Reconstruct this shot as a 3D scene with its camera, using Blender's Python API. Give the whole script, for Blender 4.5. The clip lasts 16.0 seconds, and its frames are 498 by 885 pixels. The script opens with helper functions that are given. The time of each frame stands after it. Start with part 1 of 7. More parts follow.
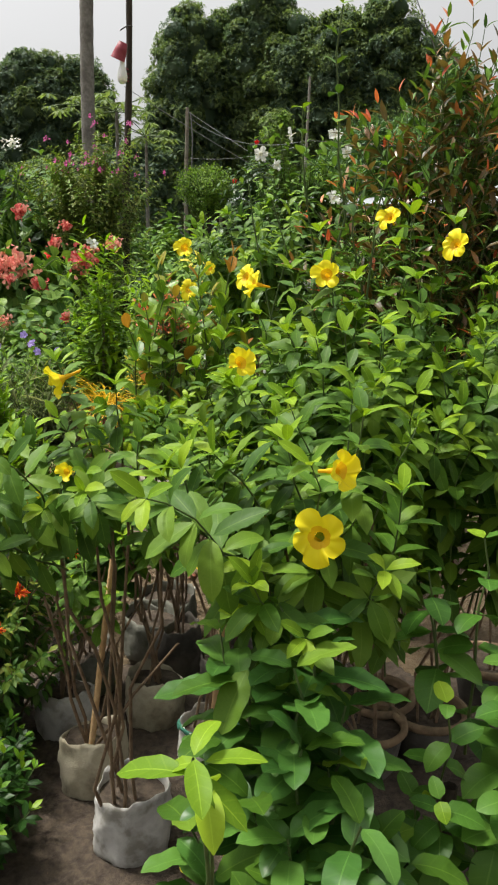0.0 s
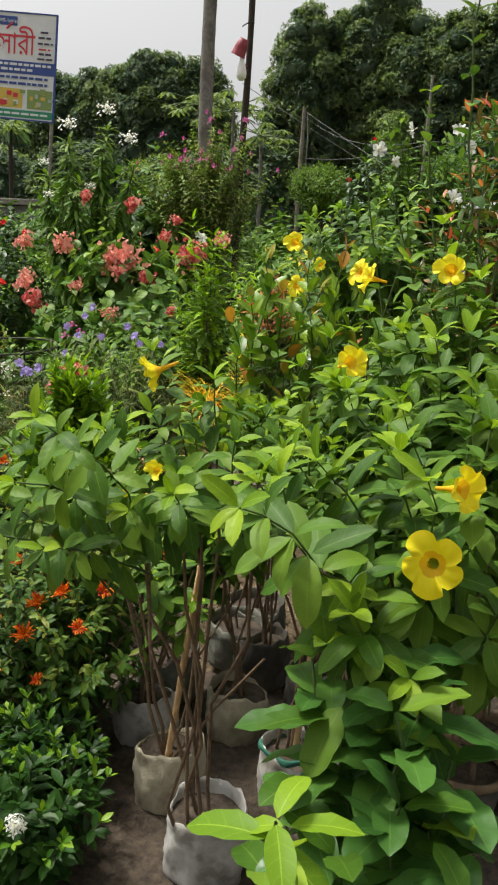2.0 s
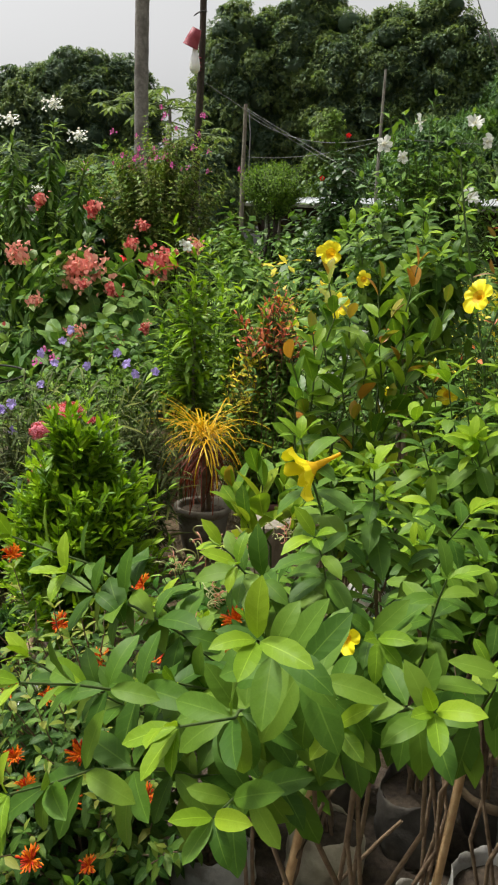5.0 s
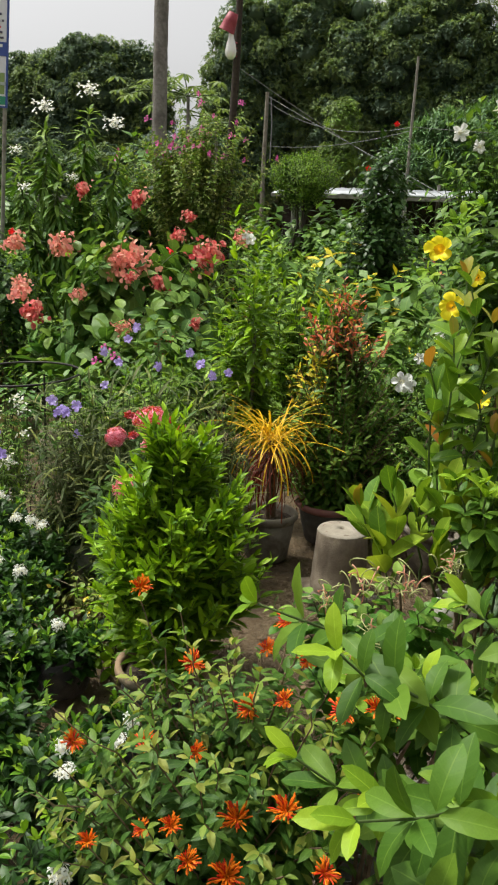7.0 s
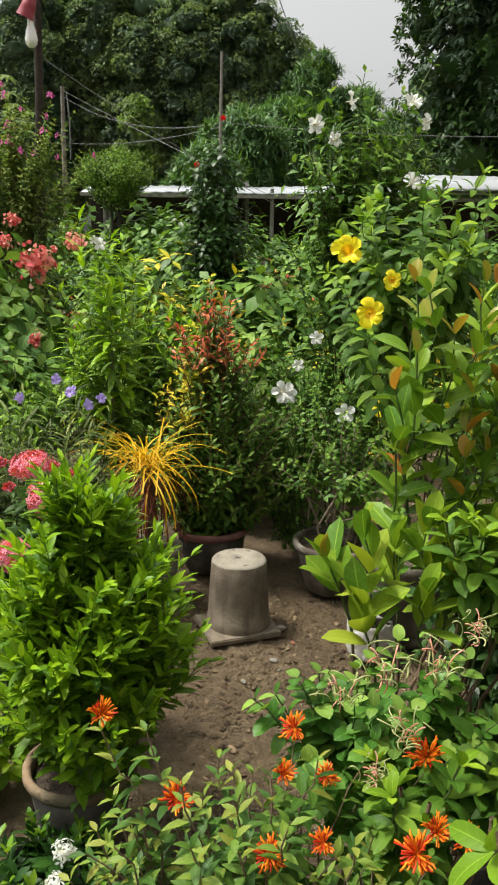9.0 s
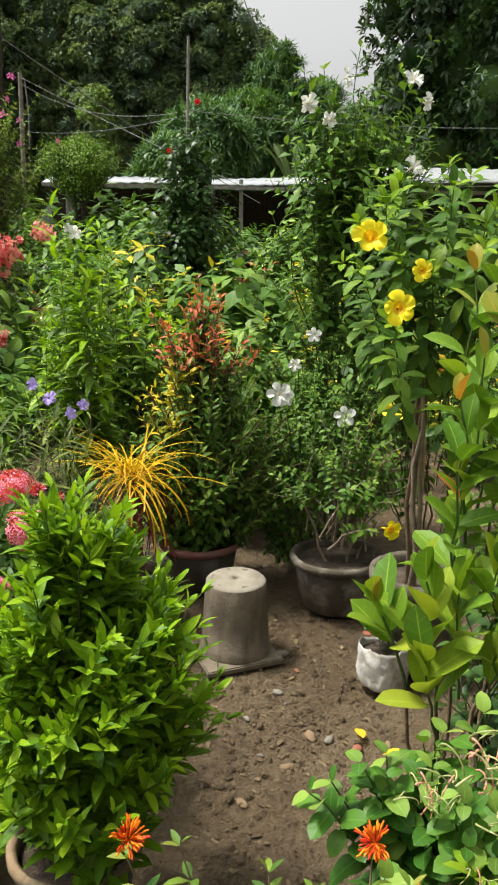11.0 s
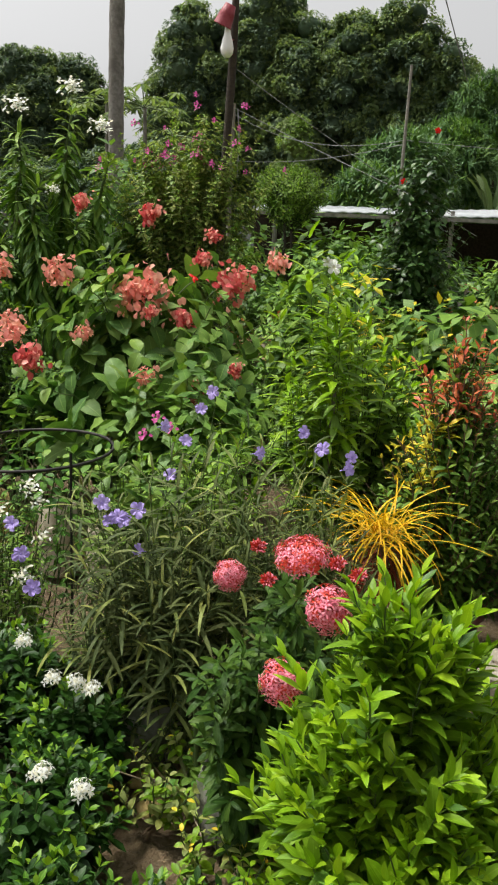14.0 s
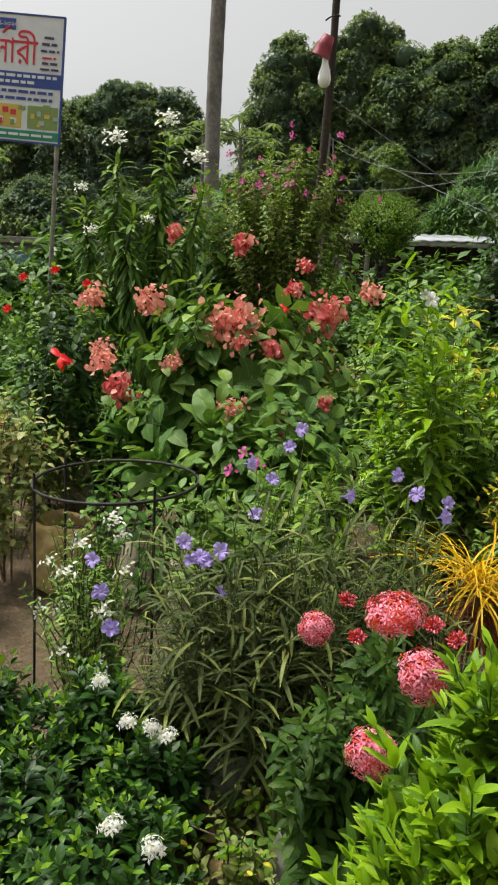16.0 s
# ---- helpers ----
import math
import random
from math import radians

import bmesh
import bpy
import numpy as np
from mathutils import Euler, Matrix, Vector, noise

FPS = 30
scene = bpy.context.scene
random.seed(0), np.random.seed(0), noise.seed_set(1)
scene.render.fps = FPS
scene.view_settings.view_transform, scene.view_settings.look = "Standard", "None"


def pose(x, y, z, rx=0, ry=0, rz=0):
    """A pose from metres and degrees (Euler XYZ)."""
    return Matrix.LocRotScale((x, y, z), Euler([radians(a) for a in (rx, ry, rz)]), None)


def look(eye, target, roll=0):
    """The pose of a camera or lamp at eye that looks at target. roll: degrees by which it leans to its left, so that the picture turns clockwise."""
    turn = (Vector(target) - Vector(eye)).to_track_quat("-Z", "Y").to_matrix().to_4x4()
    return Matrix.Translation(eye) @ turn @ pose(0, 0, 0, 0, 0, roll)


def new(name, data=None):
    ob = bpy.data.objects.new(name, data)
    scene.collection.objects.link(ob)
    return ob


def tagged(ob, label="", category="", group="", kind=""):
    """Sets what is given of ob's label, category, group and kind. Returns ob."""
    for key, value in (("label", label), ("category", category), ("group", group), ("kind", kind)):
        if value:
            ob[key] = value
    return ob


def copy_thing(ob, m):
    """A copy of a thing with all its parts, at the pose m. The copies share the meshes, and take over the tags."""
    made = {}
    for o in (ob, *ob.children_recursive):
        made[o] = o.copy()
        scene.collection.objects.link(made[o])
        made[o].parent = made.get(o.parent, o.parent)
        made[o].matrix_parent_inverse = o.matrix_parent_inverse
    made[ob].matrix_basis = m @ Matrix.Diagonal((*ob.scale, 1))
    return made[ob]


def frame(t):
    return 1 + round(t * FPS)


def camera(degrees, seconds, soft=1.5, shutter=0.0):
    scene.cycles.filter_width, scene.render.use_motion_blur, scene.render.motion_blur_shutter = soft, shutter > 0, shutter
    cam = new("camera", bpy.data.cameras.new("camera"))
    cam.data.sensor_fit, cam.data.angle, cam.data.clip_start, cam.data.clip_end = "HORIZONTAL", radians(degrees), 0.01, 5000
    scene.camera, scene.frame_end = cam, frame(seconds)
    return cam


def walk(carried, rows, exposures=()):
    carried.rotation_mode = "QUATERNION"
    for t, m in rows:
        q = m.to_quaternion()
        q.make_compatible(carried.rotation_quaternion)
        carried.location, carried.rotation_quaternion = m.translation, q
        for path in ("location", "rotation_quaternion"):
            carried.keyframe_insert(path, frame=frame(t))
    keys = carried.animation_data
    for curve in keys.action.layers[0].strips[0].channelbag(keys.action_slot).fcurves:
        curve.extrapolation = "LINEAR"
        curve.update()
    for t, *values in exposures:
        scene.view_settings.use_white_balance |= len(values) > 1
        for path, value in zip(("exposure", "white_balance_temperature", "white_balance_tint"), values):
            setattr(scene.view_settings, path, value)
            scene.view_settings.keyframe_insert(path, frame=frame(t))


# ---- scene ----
cam = camera(34.3, 16.0, 2.1)
PATH = [
    (0, (0.169, 0.177, 1.701), (0.053, 2.118, 1.231), 1.3),
    (0.5, (0.167, 0.187, 1.7), (-0.03, 2.121, 1.229), 1.3),
    (1, (0.17, 0.214, 1.696), (-0.156, 2.135, 1.247), 1.9),
    (1.5, (0.179, 0.262, 1.684), (-0.199, 2.171, 1.223), 2.4),
    (2, (0.139, 0.336, 1.666), (-0.215, 2.247, 1.193), 3.0),
    (2.5, (-0.001, 0.43, 1.706), (-0.3, 2.349, 1.228), 2.8),
    (3, (-0.143, 0.493, 1.706), (-0.387, 2.418, 1.221), 2.8),
    (3.5, (-0.216, 0.613, 1.688), (-0.432, 2.54, 1.197), 2.9),
    (3.7, (-0.235, 0.681, 1.697), (-0.445, 2.607, 1.2), 2.1),
    (5.8, (-0.512, 0.927, 1.701), (-0.672, 2.868, 1.249), 2.1),
    (6, (-0.549, 0.931, 1.709), (-0.695, 2.87, 1.244), 2.2),
    (6.5, (-0.64, 0.959, 1.701), (-0.746, 2.9, 1.229), 3.4),
    (7, (-0.77, 1.092, 1.703), (-0.959, 3.022, 1.214), 2.3),
    (7.5, (-0.868, 1.268, 1.714), (-1.05, 3.209, 1.265), 0.6),
    (8, (-0.93, 1.392, 1.705), (-1.005, 3.337, 1.245), 1.5),
    (8.5, (-1.007, 1.489, 1.724), (-0.801, 3.423, 1.259), 0.8),
    (9, (-1.102, 1.513, 1.716), (-0.83, 3.435, 1.234), 0.5),
    (9.2, (-1.119, 1.527, 1.71), (-0.834, 3.445, 1.221), 0.7),
    (11.3, (-1.24, 1.95, 1.688), (-0.872, 3.852, 1.192), 0.5),
    (11.5, (-1.281, 1.999, 1.702), (-0.921, 3.901, 1.201), 0.7),
    (12, (-1.392, 2.101, 1.708), (-1.008, 4.006, 1.234), 1.6),
    (12.5, (-1.478, 2.157, 1.704), (-1.232, 4.092, 1.258), 0.9),
    (13, (-1.504, 2.187, 1.707), (-1.336, 4.127, 1.252), 1.2),
    (13.5, (-1.516, 2.201, 1.709), (-1.373, 4.143, 1.254), 2.1),
    (14, (-1.552, 2.207, 1.716), (-1.583, 4.157, 1.275), 2.4),
    (14.5, (-1.56, 2.249, 1.723), (-1.669, 4.204, 1.315), 2.8),
    (15, (-1.558, 2.291, 1.725), (-1.683, 4.242, 1.308), 3.1),
    (15.5, (-1.561, 2.31, 1.728), (-1.72, 4.264, 1.332), 2.9),
    (16, (-1.57, 2.324, 1.733), (-1.816, 4.271, 1.346), 2.7),
]
walk(cam, [(t, look(eye, target, roll)) for t, eye, target, roll in PATH], [(0, 0.34), (1, 0.26), (3, 0.24), (6.5, 0.28), (9, 0.42), (12, 0.52), (13.3, 0.38), (15, 0.2), (16, 0.18)])

# ---- light ----
SUN_EL, SUN_ROT = radians(66), radians(-72)
world = bpy.data.worlds.new("hazy_sky")
scene.world = world
world.use_nodes = True
wn, wl = world.node_tree.nodes, world.node_tree.links
sky = wn.new("ShaderNodeTexSky")
sky.sky_type = "NISHITA"
sky.sun_disc = False
sky.sun_elevation, sky.sun_rotation = SUN_EL, SUN_ROT
sky.air_density, sky.dust_density, sky.ozone_density = 1.0, 6.0, 1.0
haze = wn.new("ShaderNodeHueSaturation")
haze.inputs["Saturation"].default_value = 0.03
wl.new(sky.outputs[0], haze.inputs["Color"])
bg = wn["Background"]
wl.new(haze.outputs[0], bg.inputs[0])
bg.inputs[1].default_value = 0.152

sun_data = bpy.data.lights.new("sun", "SUN")
sun_data.energy, sun_data.angle, sun_data.color = 3.4, radians(9), (1.0, 0.95, 0.86)
sun = new("sun", sun_data)
sun_dir = Vector((math.sin(SUN_ROT) * math.cos(SUN_EL), math.cos(SUN_ROT) * math.cos(SUN_EL), math.sin(SUN_EL)))
sun.matrix_world = look(sun_dir * 60, (0, 0, 0))


# ---- materials ----
def material(name):
    m = bpy.data.materials.new(name)
    m.use_nodes = True
    nt = m.node_tree
    return m, nt.nodes, nt.links, nt.nodes["Principled BSDF"]


def ramp(nodes, stops):
    r = nodes.new("ShaderNodeValToRGB")
    while len(r.color_ramp.elements) < len(stops):
        r.color_ramp.elements.new(0.5)
    for e, (p, c) in zip(r.color_ramp.elements, stops):
        e.position, e.color = p, (*c, 1)
    return r


def math_node(nodes, links, op, a, b=None):
    n = nodes.new("ShaderNodeMath")
    n.operation = op
    for i, v in enumerate((a, b)):
        if v is None:
            continue
        if isinstance(v, (int, float)):
            n.inputs[i].default_value = v
        else:
            links.new(v, n.inputs[i])
    return n.outputs[0]


def noise_tex(nodes, links, scale, detail=4, coord="Object", rough=0.6):
    tc, n = nodes.new("ShaderNodeTexCoord"), nodes.new("ShaderNodeTexNoise")
    n.inputs["Scale"].default_value, n.inputs["Detail"].default_value, n.inputs["Roughness"].default_value = scale, detail, rough
    links.new(tc.outputs[coord], n.inputs["Vector"])
    return n.outputs["Fac"]


def mix_rgb(nodes, links, kind, fac, a, b):
    n = nodes.new("ShaderNodeMix")
    n.data_type, n.blend_type = "RGBA", kind
    for sock, v in ((n.inputs[0], fac), (n.inputs[6], a), (n.inputs[7], b)):
        if isinstance(v, (int, float)):
            sock.default_value = v
        elif isinstance(v, tuple):
            sock.default_value = (*v, 1)
        else:
            links.new(v, sock)
    return n.outputs[2]


def bump(nodes, links, bsdf, height, strength, distance=0.01):
    b = nodes.new("ShaderNodeBump")
    b.inputs["Strength"].default_value, b.inputs["Distance"].default_value = strength, distance
    links.new(height, b.inputs["Height"])
    links.new(b.outputs[0], bsdf.inputs["Normal"])


def leaf_mat(name, dark, mid, light, rough=0.42, glow=0.3, rib=0.5, gloss=0.22, gain=(1.56, 1.28, 0.98), blotch=(0.25, 0.2, 0.05), blotched=0.0):
    """Leaf blade: shade varies from leaf to leaf, paler midrib and side veins, some light passes through."""
    dark, mid, light = [tuple(min(0.8, a * b) for a, b in zip(c, gain)) for c in (dark, mid, light)]
    m, n, l, p = material(name)
    geo, oi = n.new("ShaderNodeNewGeometry"), n.new("ShaderNodeObjectInfo")
    r = math_node(n, l, "FRACT", math_node(n, l, "ADD", geo.outputs["Random Per Island"], oi.outputs["Random"]))
    base = ramp(n, [(0.0, dark), (0.5, mid), (1.0, light)])
    l.new(r, base.inputs[0])
    col = base.outputs[0]
    uvn, sep = n.new("ShaderNodeTexCoord"), n.new("ShaderNodeSeparateXYZ")
    l.new(uvn.outputs["UV"], sep.inputs[0])
    side = math_node(n, l, "ABSOLUTE", math_node(n, l, "SUBTRACT", sep.outputs[0], 0.5))
    if rib:
        mid_rib = math_node(n, l, "LESS_THAN", side, 0.025)
        vein = math_node(n, l, "SINE", math_node(n, l, "MULTIPLY", math_node(n, l, "SUBTRACT", sep.outputs[1], math_node(n, l, "MULTIPLY", side, 0.35)), 30.0))
        vein_line = math_node(n, l, "MULTIPLY", math_node(n, l, "GREATER_THAN", vein, 0.9), 0.18)
        lines = math_node(n, l, "MULTIPLY", math_node(n, l, "MAXIMUM", mid_rib, vein_line), rib)
        col = mix_rgb(n, l, "MIX", lines, col, tuple(min(1, c * 1.35 + 0.02) for c in light))
        bump(n, l, p, math_node(n, l, "ADD", vein, math_node(n, l, "MULTIPLY", mid_rib, -2.0)), 0.06, 0.002)
    spots = ramp(n, [(0.42, (0, 0, 0)), (0.75, (1, 1, 1))])
    l.new(noise_tex(n, l, 38.0, 3), spots.inputs[0])
    shade = math_node(n, l, "MULTIPLY", spots.outputs[0], 0.28)
    col = mix_rgb(n, l, "MULTIPLY", shade, col, (0.55, 0.62, 0.5))
    if blotched:
        wear = ramp(n, [(0.60, (0, 0, 0)), (0.68, (1, 1, 1))])
        l.new(noise_tex(n, l, 24.0, 5), wear.inputs[0])
        col = mix_rgb(n, l, "MIX", math_node(n, l, "MULTIPLY", wear.outputs[0], blotched), col, blotch)
    l.new(col, p.inputs["Base Color"])
    p.inputs["Roughness"].default_value = rough
    p.inputs["Specular IOR Level"].default_value = gloss
    tr, mx = n.new("ShaderNodeBsdfTranslucent"), n.new("ShaderNodeMixShader")
    thin = mix_rgb(n, l, "MULTIPLY", 1.0, col, (1.35, 1.35, 0.65))
    l.new(thin, tr.inputs[0])
    mx.inputs[0].default_value = glow * 0.8
    l.new(p.outputs[0], mx.inputs[1])
    l.new(tr.outputs[0], mx.inputs[2])
    l.new(mx.outputs[0], n["Material Output"].inputs[0])
    return m


def petal_mat(name, a, b, rough=0.55, glow=0.3, scale=60):
    m, n, l, p = material(name)
    geo, oi = n.new("ShaderNodeNewGeometry"), n.new("ShaderNodeObjectInfo")
    r = math_node(n, l, "FRACT", math_node(n, l, "ADD", geo.outputs["Random Per Island"], oi.outputs["Random"]))
    t = math_node(n, l, "ADD", math_node(n, l, "MULTIPLY", r, 0.6), math_node(n, l, "MULTIPLY", noise_tex(n, l, scale, 3), 0.4))
    c = ramp(n, [(0.1, a), (0.9, b)])
    l.new(t, c.inputs[0])
    l.new(c.outputs[0], p.inputs["Base Color"])
    p.inputs["Roughness"].default_value = rough
    p.inputs["Specular IOR Level"].default_value = 0.3
    tr, mx = n.new("ShaderNodeBsdfTranslucent"), n.new("ShaderNodeMixShader")
    l.new(c.outputs[0], tr.inputs[0])
    mx.inputs[0].default_value = glow
    l.new(p.outputs[0], mx.inputs[1])
    l.new(tr.outputs[0], mx.inputs[2])
    l.new(mx.outputs[0], n["Material Output"].inputs[0])
    return m


def rough_mat(name, stops, scale, rough=0.85, bump_scale=60, bump_strength=0.4, second=None, second_scale=6.0, detail=8, metal=0.0, bump_dist=0.01, coord="Object"):
    m, n, l, p = material(name)
    c = ramp(n, stops)
    l.new(noise_tex(n, l, scale, detail, coord), c.inputs[0])
    col = c.outputs[0]
    if second:
        s = ramp(n, [(0.48, (0, 0, 0)), (0.62, (1, 1, 1))])
        l.new(noise_tex(n, l, second_scale, 6, coord), s.inputs[0])
        col = mix_rgb(n, l, "MIX", math_node(n, l, "MULTIPLY", s.outputs[0], 0.75), col, second)
    l.new(col, p.inputs["Base Color"])
    p.inputs["Roughness"].default_value, p.inputs["Metallic"].default_value = rough, metal
    p.inputs["Specular IOR Level"].default_value = 0.3
    bump(n, l, p, noise_tex(n, l, bump_scale, 8, coord), bump_strength, bump_dist)
    return m


ALLA = leaf_mat("allamanda_leaf", (0.026, 0.082, 0.011), (0.05, 0.132, 0.016), (0.095, 0.195, 0.024), 0.5, 0.3, 0.3, 0.18)
ALLA_Y = leaf_mat("allamanda_young_leaf", (0.075, 0.18, 0.014), (0.115, 0.24, 0.018), (0.18, 0.32, 0.026), 0.45, 0.38, 0.4, 0.14)
WAVY = leaf_mat("wavy_leaf", (0.026, 0.092, 0.022), (0.042, 0.13, 0.028), (0.066, 0.175, 0.036), 0.36, 0.25, 0.4, 0.35)
ROUND = leaf_mat("round_leaf", (0.028, 0.10, 0.016), (0.045, 0.14, 0.022), (0.07, 0.18, 0.032), 0.42, 0.3, 0.5)
IXORA = leaf_mat("ixora_leaf", (0.008, 0.032, 0.006), (0.013, 0.05, 0.008), (0.024, 0.077, 0.012), 0.42, 0.18, 0.4)
IXORA_D = leaf_mat("red_ixora_leaf", (0.018, 0.056, 0.012), (0.034, 0.085, 0.017), (0.058, 0.12, 0.024), 0.45, 0.2, 0.4, 0.1, (1.1, 1.0, 0.6))
IXORA_Y = leaf_mat("ixora_young_leaf", (0.04, 0.13, 0.012), (0.08, 0.2, 0.016), (0.15, 0.29, 0.025), 0.38, 0.35, 0.3)
LIME = leaf_mat("lime_leaf", (0.048, 0.132, 0.007), (0.082, 0.192, 0.011), (0.125, 0.26, 0.016), 0.42, 0.35, 0.4)
LIME_Y = leaf_mat("lime_young_leaf", (0.092, 0.225, 0.008), (0.135, 0.295, 0.012), (0.195, 0.36, 0.02), 0.42, 0.4, 0.3)
FIRE = leaf_mat("firebush_leaf", (0.02, 0.068, 0.012), (0.036, 0.102, 0.017), (0.066, 0.146, 0.025), 0.5, 0.28, 0.45)
FIRE_Y = leaf_mat("firebush_young_leaf", (0.07, 0.16, 0.03), (0.11, 0.20, 0.035), (0.17, 0.22, 0.05), 0.5, 0.35, 0.3)
SYZ = leaf_mat("rose_apple_leaf", (0.045, 0.13, 0.018), (0.09, 0.20, 0.022), (0.16, 0.29, 0.03), 0.38, 0.3, 0.5, 0.25)
SYZ_Y = leaf_mat("copper_young_leaf", (0.20, 0.29, 0.03), (0.30, 0.27, 0.035), (0.42, 0.16, 0.03), 0.33, 0.35, 0.4, gain=(1, 1, 1))
RED_L = leaf_mat("red_tip_leaf", (0.42, 0.075, 0.04), (0.56, 0.14, 0.07), (0.64, 0.24, 0.10), 0.35, 0.35, 0.3, gain=(1, 1, 1))
BRONZE = leaf_mat("bronze_leaf", (0.055, 0.06, 0.022), (0.10, 0.085, 0.035), (0.20, 0.12, 0.05), 0.34, 0.25, 0.4, 0.6)
DARK = leaf_mat("dark_leaf", (0.012, 0.04, 0.012), (0.022, 0.065, 0.018), (0.042, 0.10, 0.026), 0.38, 0.18, 0.3)
MIDG = leaf_mat("mid_green_leaf", (0.032, 0.092, 0.02), (0.062, 0.158, 0.03), (0.11, 0.23, 0.045), 0.45, 0.28, 0.3)
PALE = leaf_mat("pale_green_leaf", (0.062, 0.14, 0.03), (0.104, 0.216, 0.046), (0.166, 0.3, 0.066), 0.5, 0.32, 0.3)
MUSSA = leaf_mat("mussaenda_leaf", (0.034, 0.1, 0.026), (0.06, 0.15, 0.036), (0.115, 0.225, 0.055), 0.52, 0.28, 0.55)
WILLOW = leaf_mat("willow_leaf", (0.028, 0.085, 0.016), (0.05, 0.135, 0.022), (0.10, 0.20, 0.04), 0.5, 0.3, 0.4)
RUEL = leaf_mat("ruellia_leaf", (0.024, 0.046, 0.018), (0.044, 0.074, 0.029), (0.082, 0.118, 0.052), 0.55, 0.2, 0.3, 0.12)
GOLD = leaf_mat("golden_ribbon_leaf", (0.46, 0.31, 0.014), (0.66, 0.44, 0.016), (0.74, 0.42, 0.02), 0.42, 0.3, 0.0, gain=(1, 1, 1))
RUST = leaf_mat("rusty_ribbon_leaf", (0.10, 0.02, 0.012), (0.17, 0.03, 0.015), (0.26, 0.07, 0.02), 0.5, 0.25, 0.0, gain=(1, 1, 1))
YELLOWL = leaf_mat("yellow_leaf", (0.42, 0.40, 0.025), (0.60, 0.52, 0.035), (0.70, 0.48, 0.04), 0.45, 0.3, 0.3, gain=(1, 1, 1))
CREAM = leaf_mat("cream_variegated_leaf", (0.12, 0.18, 0.05), (0.35, 0.36, 0.14), (0.55, 0.52, 0.24), 0.45, 0.3, 0.5, gain=(1, 1, 1))
# mango leaves far off: the blue in both colours stands for distant haze
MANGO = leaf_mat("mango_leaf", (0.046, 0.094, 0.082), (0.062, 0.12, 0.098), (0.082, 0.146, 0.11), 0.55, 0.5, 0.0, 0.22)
# the same leaf paler, sunlight on whole lobes put into its colour
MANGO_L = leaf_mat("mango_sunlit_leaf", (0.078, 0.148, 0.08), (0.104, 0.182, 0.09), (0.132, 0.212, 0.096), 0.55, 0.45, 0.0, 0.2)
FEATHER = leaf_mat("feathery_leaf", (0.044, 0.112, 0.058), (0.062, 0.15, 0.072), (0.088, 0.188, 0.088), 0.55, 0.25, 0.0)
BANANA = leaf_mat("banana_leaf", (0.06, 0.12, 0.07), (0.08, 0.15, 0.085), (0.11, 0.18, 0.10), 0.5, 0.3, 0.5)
OLIVE = leaf_mat("olive_small_leaf", (0.088, 0.14, 0.046), (0.126, 0.19, 0.062), (0.195, 0.25, 0.088), 0.55, 0.3, 0.0)
SYZ_L = leaf_mat("rose_apple_soft_leaf", (0.13, 0.25, 0.02), (0.21, 0.33, 0.026), (0.32, 0.38, 0.035), 0.4, 0.35, 0.5, 0.2, gain=(1, 1, 1))
DRY = leaf_mat("dry_leaf", (0.07, 0.045, 0.025), (0.12, 0.08, 0.045), (0.20, 0.15, 0.08), 0.8, 0.1, 0.3, gain=(1, 1, 1))

YEL = petal_mat("yellow_petal", (0.94, 0.78, 0.01), (1.0, 0.88, 0.03), 0.5, 0.3)
YEL_T = petal_mat("deep_yellow_throat", (0.80, 0.46, 0.006), (0.86, 0.54, 0.01))
YELBUD = petal_mat("russet_bud", (0.45, 0.20, 0.02), (0.55, 0.30, 0.03))
PINK = petal_mat("coral_pink_petal", (0.74, 0.25, 0.21), (0.88, 0.43, 0.35), 0.65, 0.3)
PINK_P = petal_mat("faded_pink_petal", (0.70, 0.30, 0.20), (0.82, 0.46, 0.34), 0.7, 0.3)
ROSE = petal_mat("deep_rose_petal", (0.58, 0.08, 0.09), (0.74, 0.17, 0.16), 0.65, 0.25)
SCARLET = petal_mat("scarlet_petal", (0.72, 0.012, 0.01), (0.85, 0.03, 0.02), 0.5, 0.25)
IXPINK = petal_mat("ixora_pink_petal", (0.74, 0.12, 0.19), (0.92, 0.42, 0.5), 0.6, 0.2)
IXRED = petal_mat("ixora_red_bud", (0.50, 0.03, 0.02), (0.68, 0.09, 0.05), 0.6, 0.2)
WHITE = petal_mat("white_petal", (0.72, 0.74, 0.68), (0.85, 0.86, 0.82), 0.55, 0.3)
CREAMP = petal_mat("cream_petal", (0.62, 0.60, 0.42), (0.82, 0.80, 0.66), 0.6, 0.3)
PURPLE = petal_mat("lilac_petal", (0.36, 0.27, 0.66), (0.52, 0.42, 0.80), 0.55, 0.3)
MAGENTA = petal_mat("magenta_bract", (0.52, 0.05, 0.26), (0.70, 0.16, 0.42), 0.6, 0.35)
ORANGE = petal_mat("orange_red_tube", (0.80, 0.14, 0.008), (0.90, 0.34, 0.015), 0.5, 0.25)
REDORANGE = petal_mat("red_orange_tube", (0.55, 0.025, 0.012), (0.72, 0.08, 0.015), 0.5, 0.25)
GREENBUD = petal_mat("pale_green_tube", (0.3, 0.36, 0.12), (0.52, 0.52, 0.24), 0.6, 0.2)

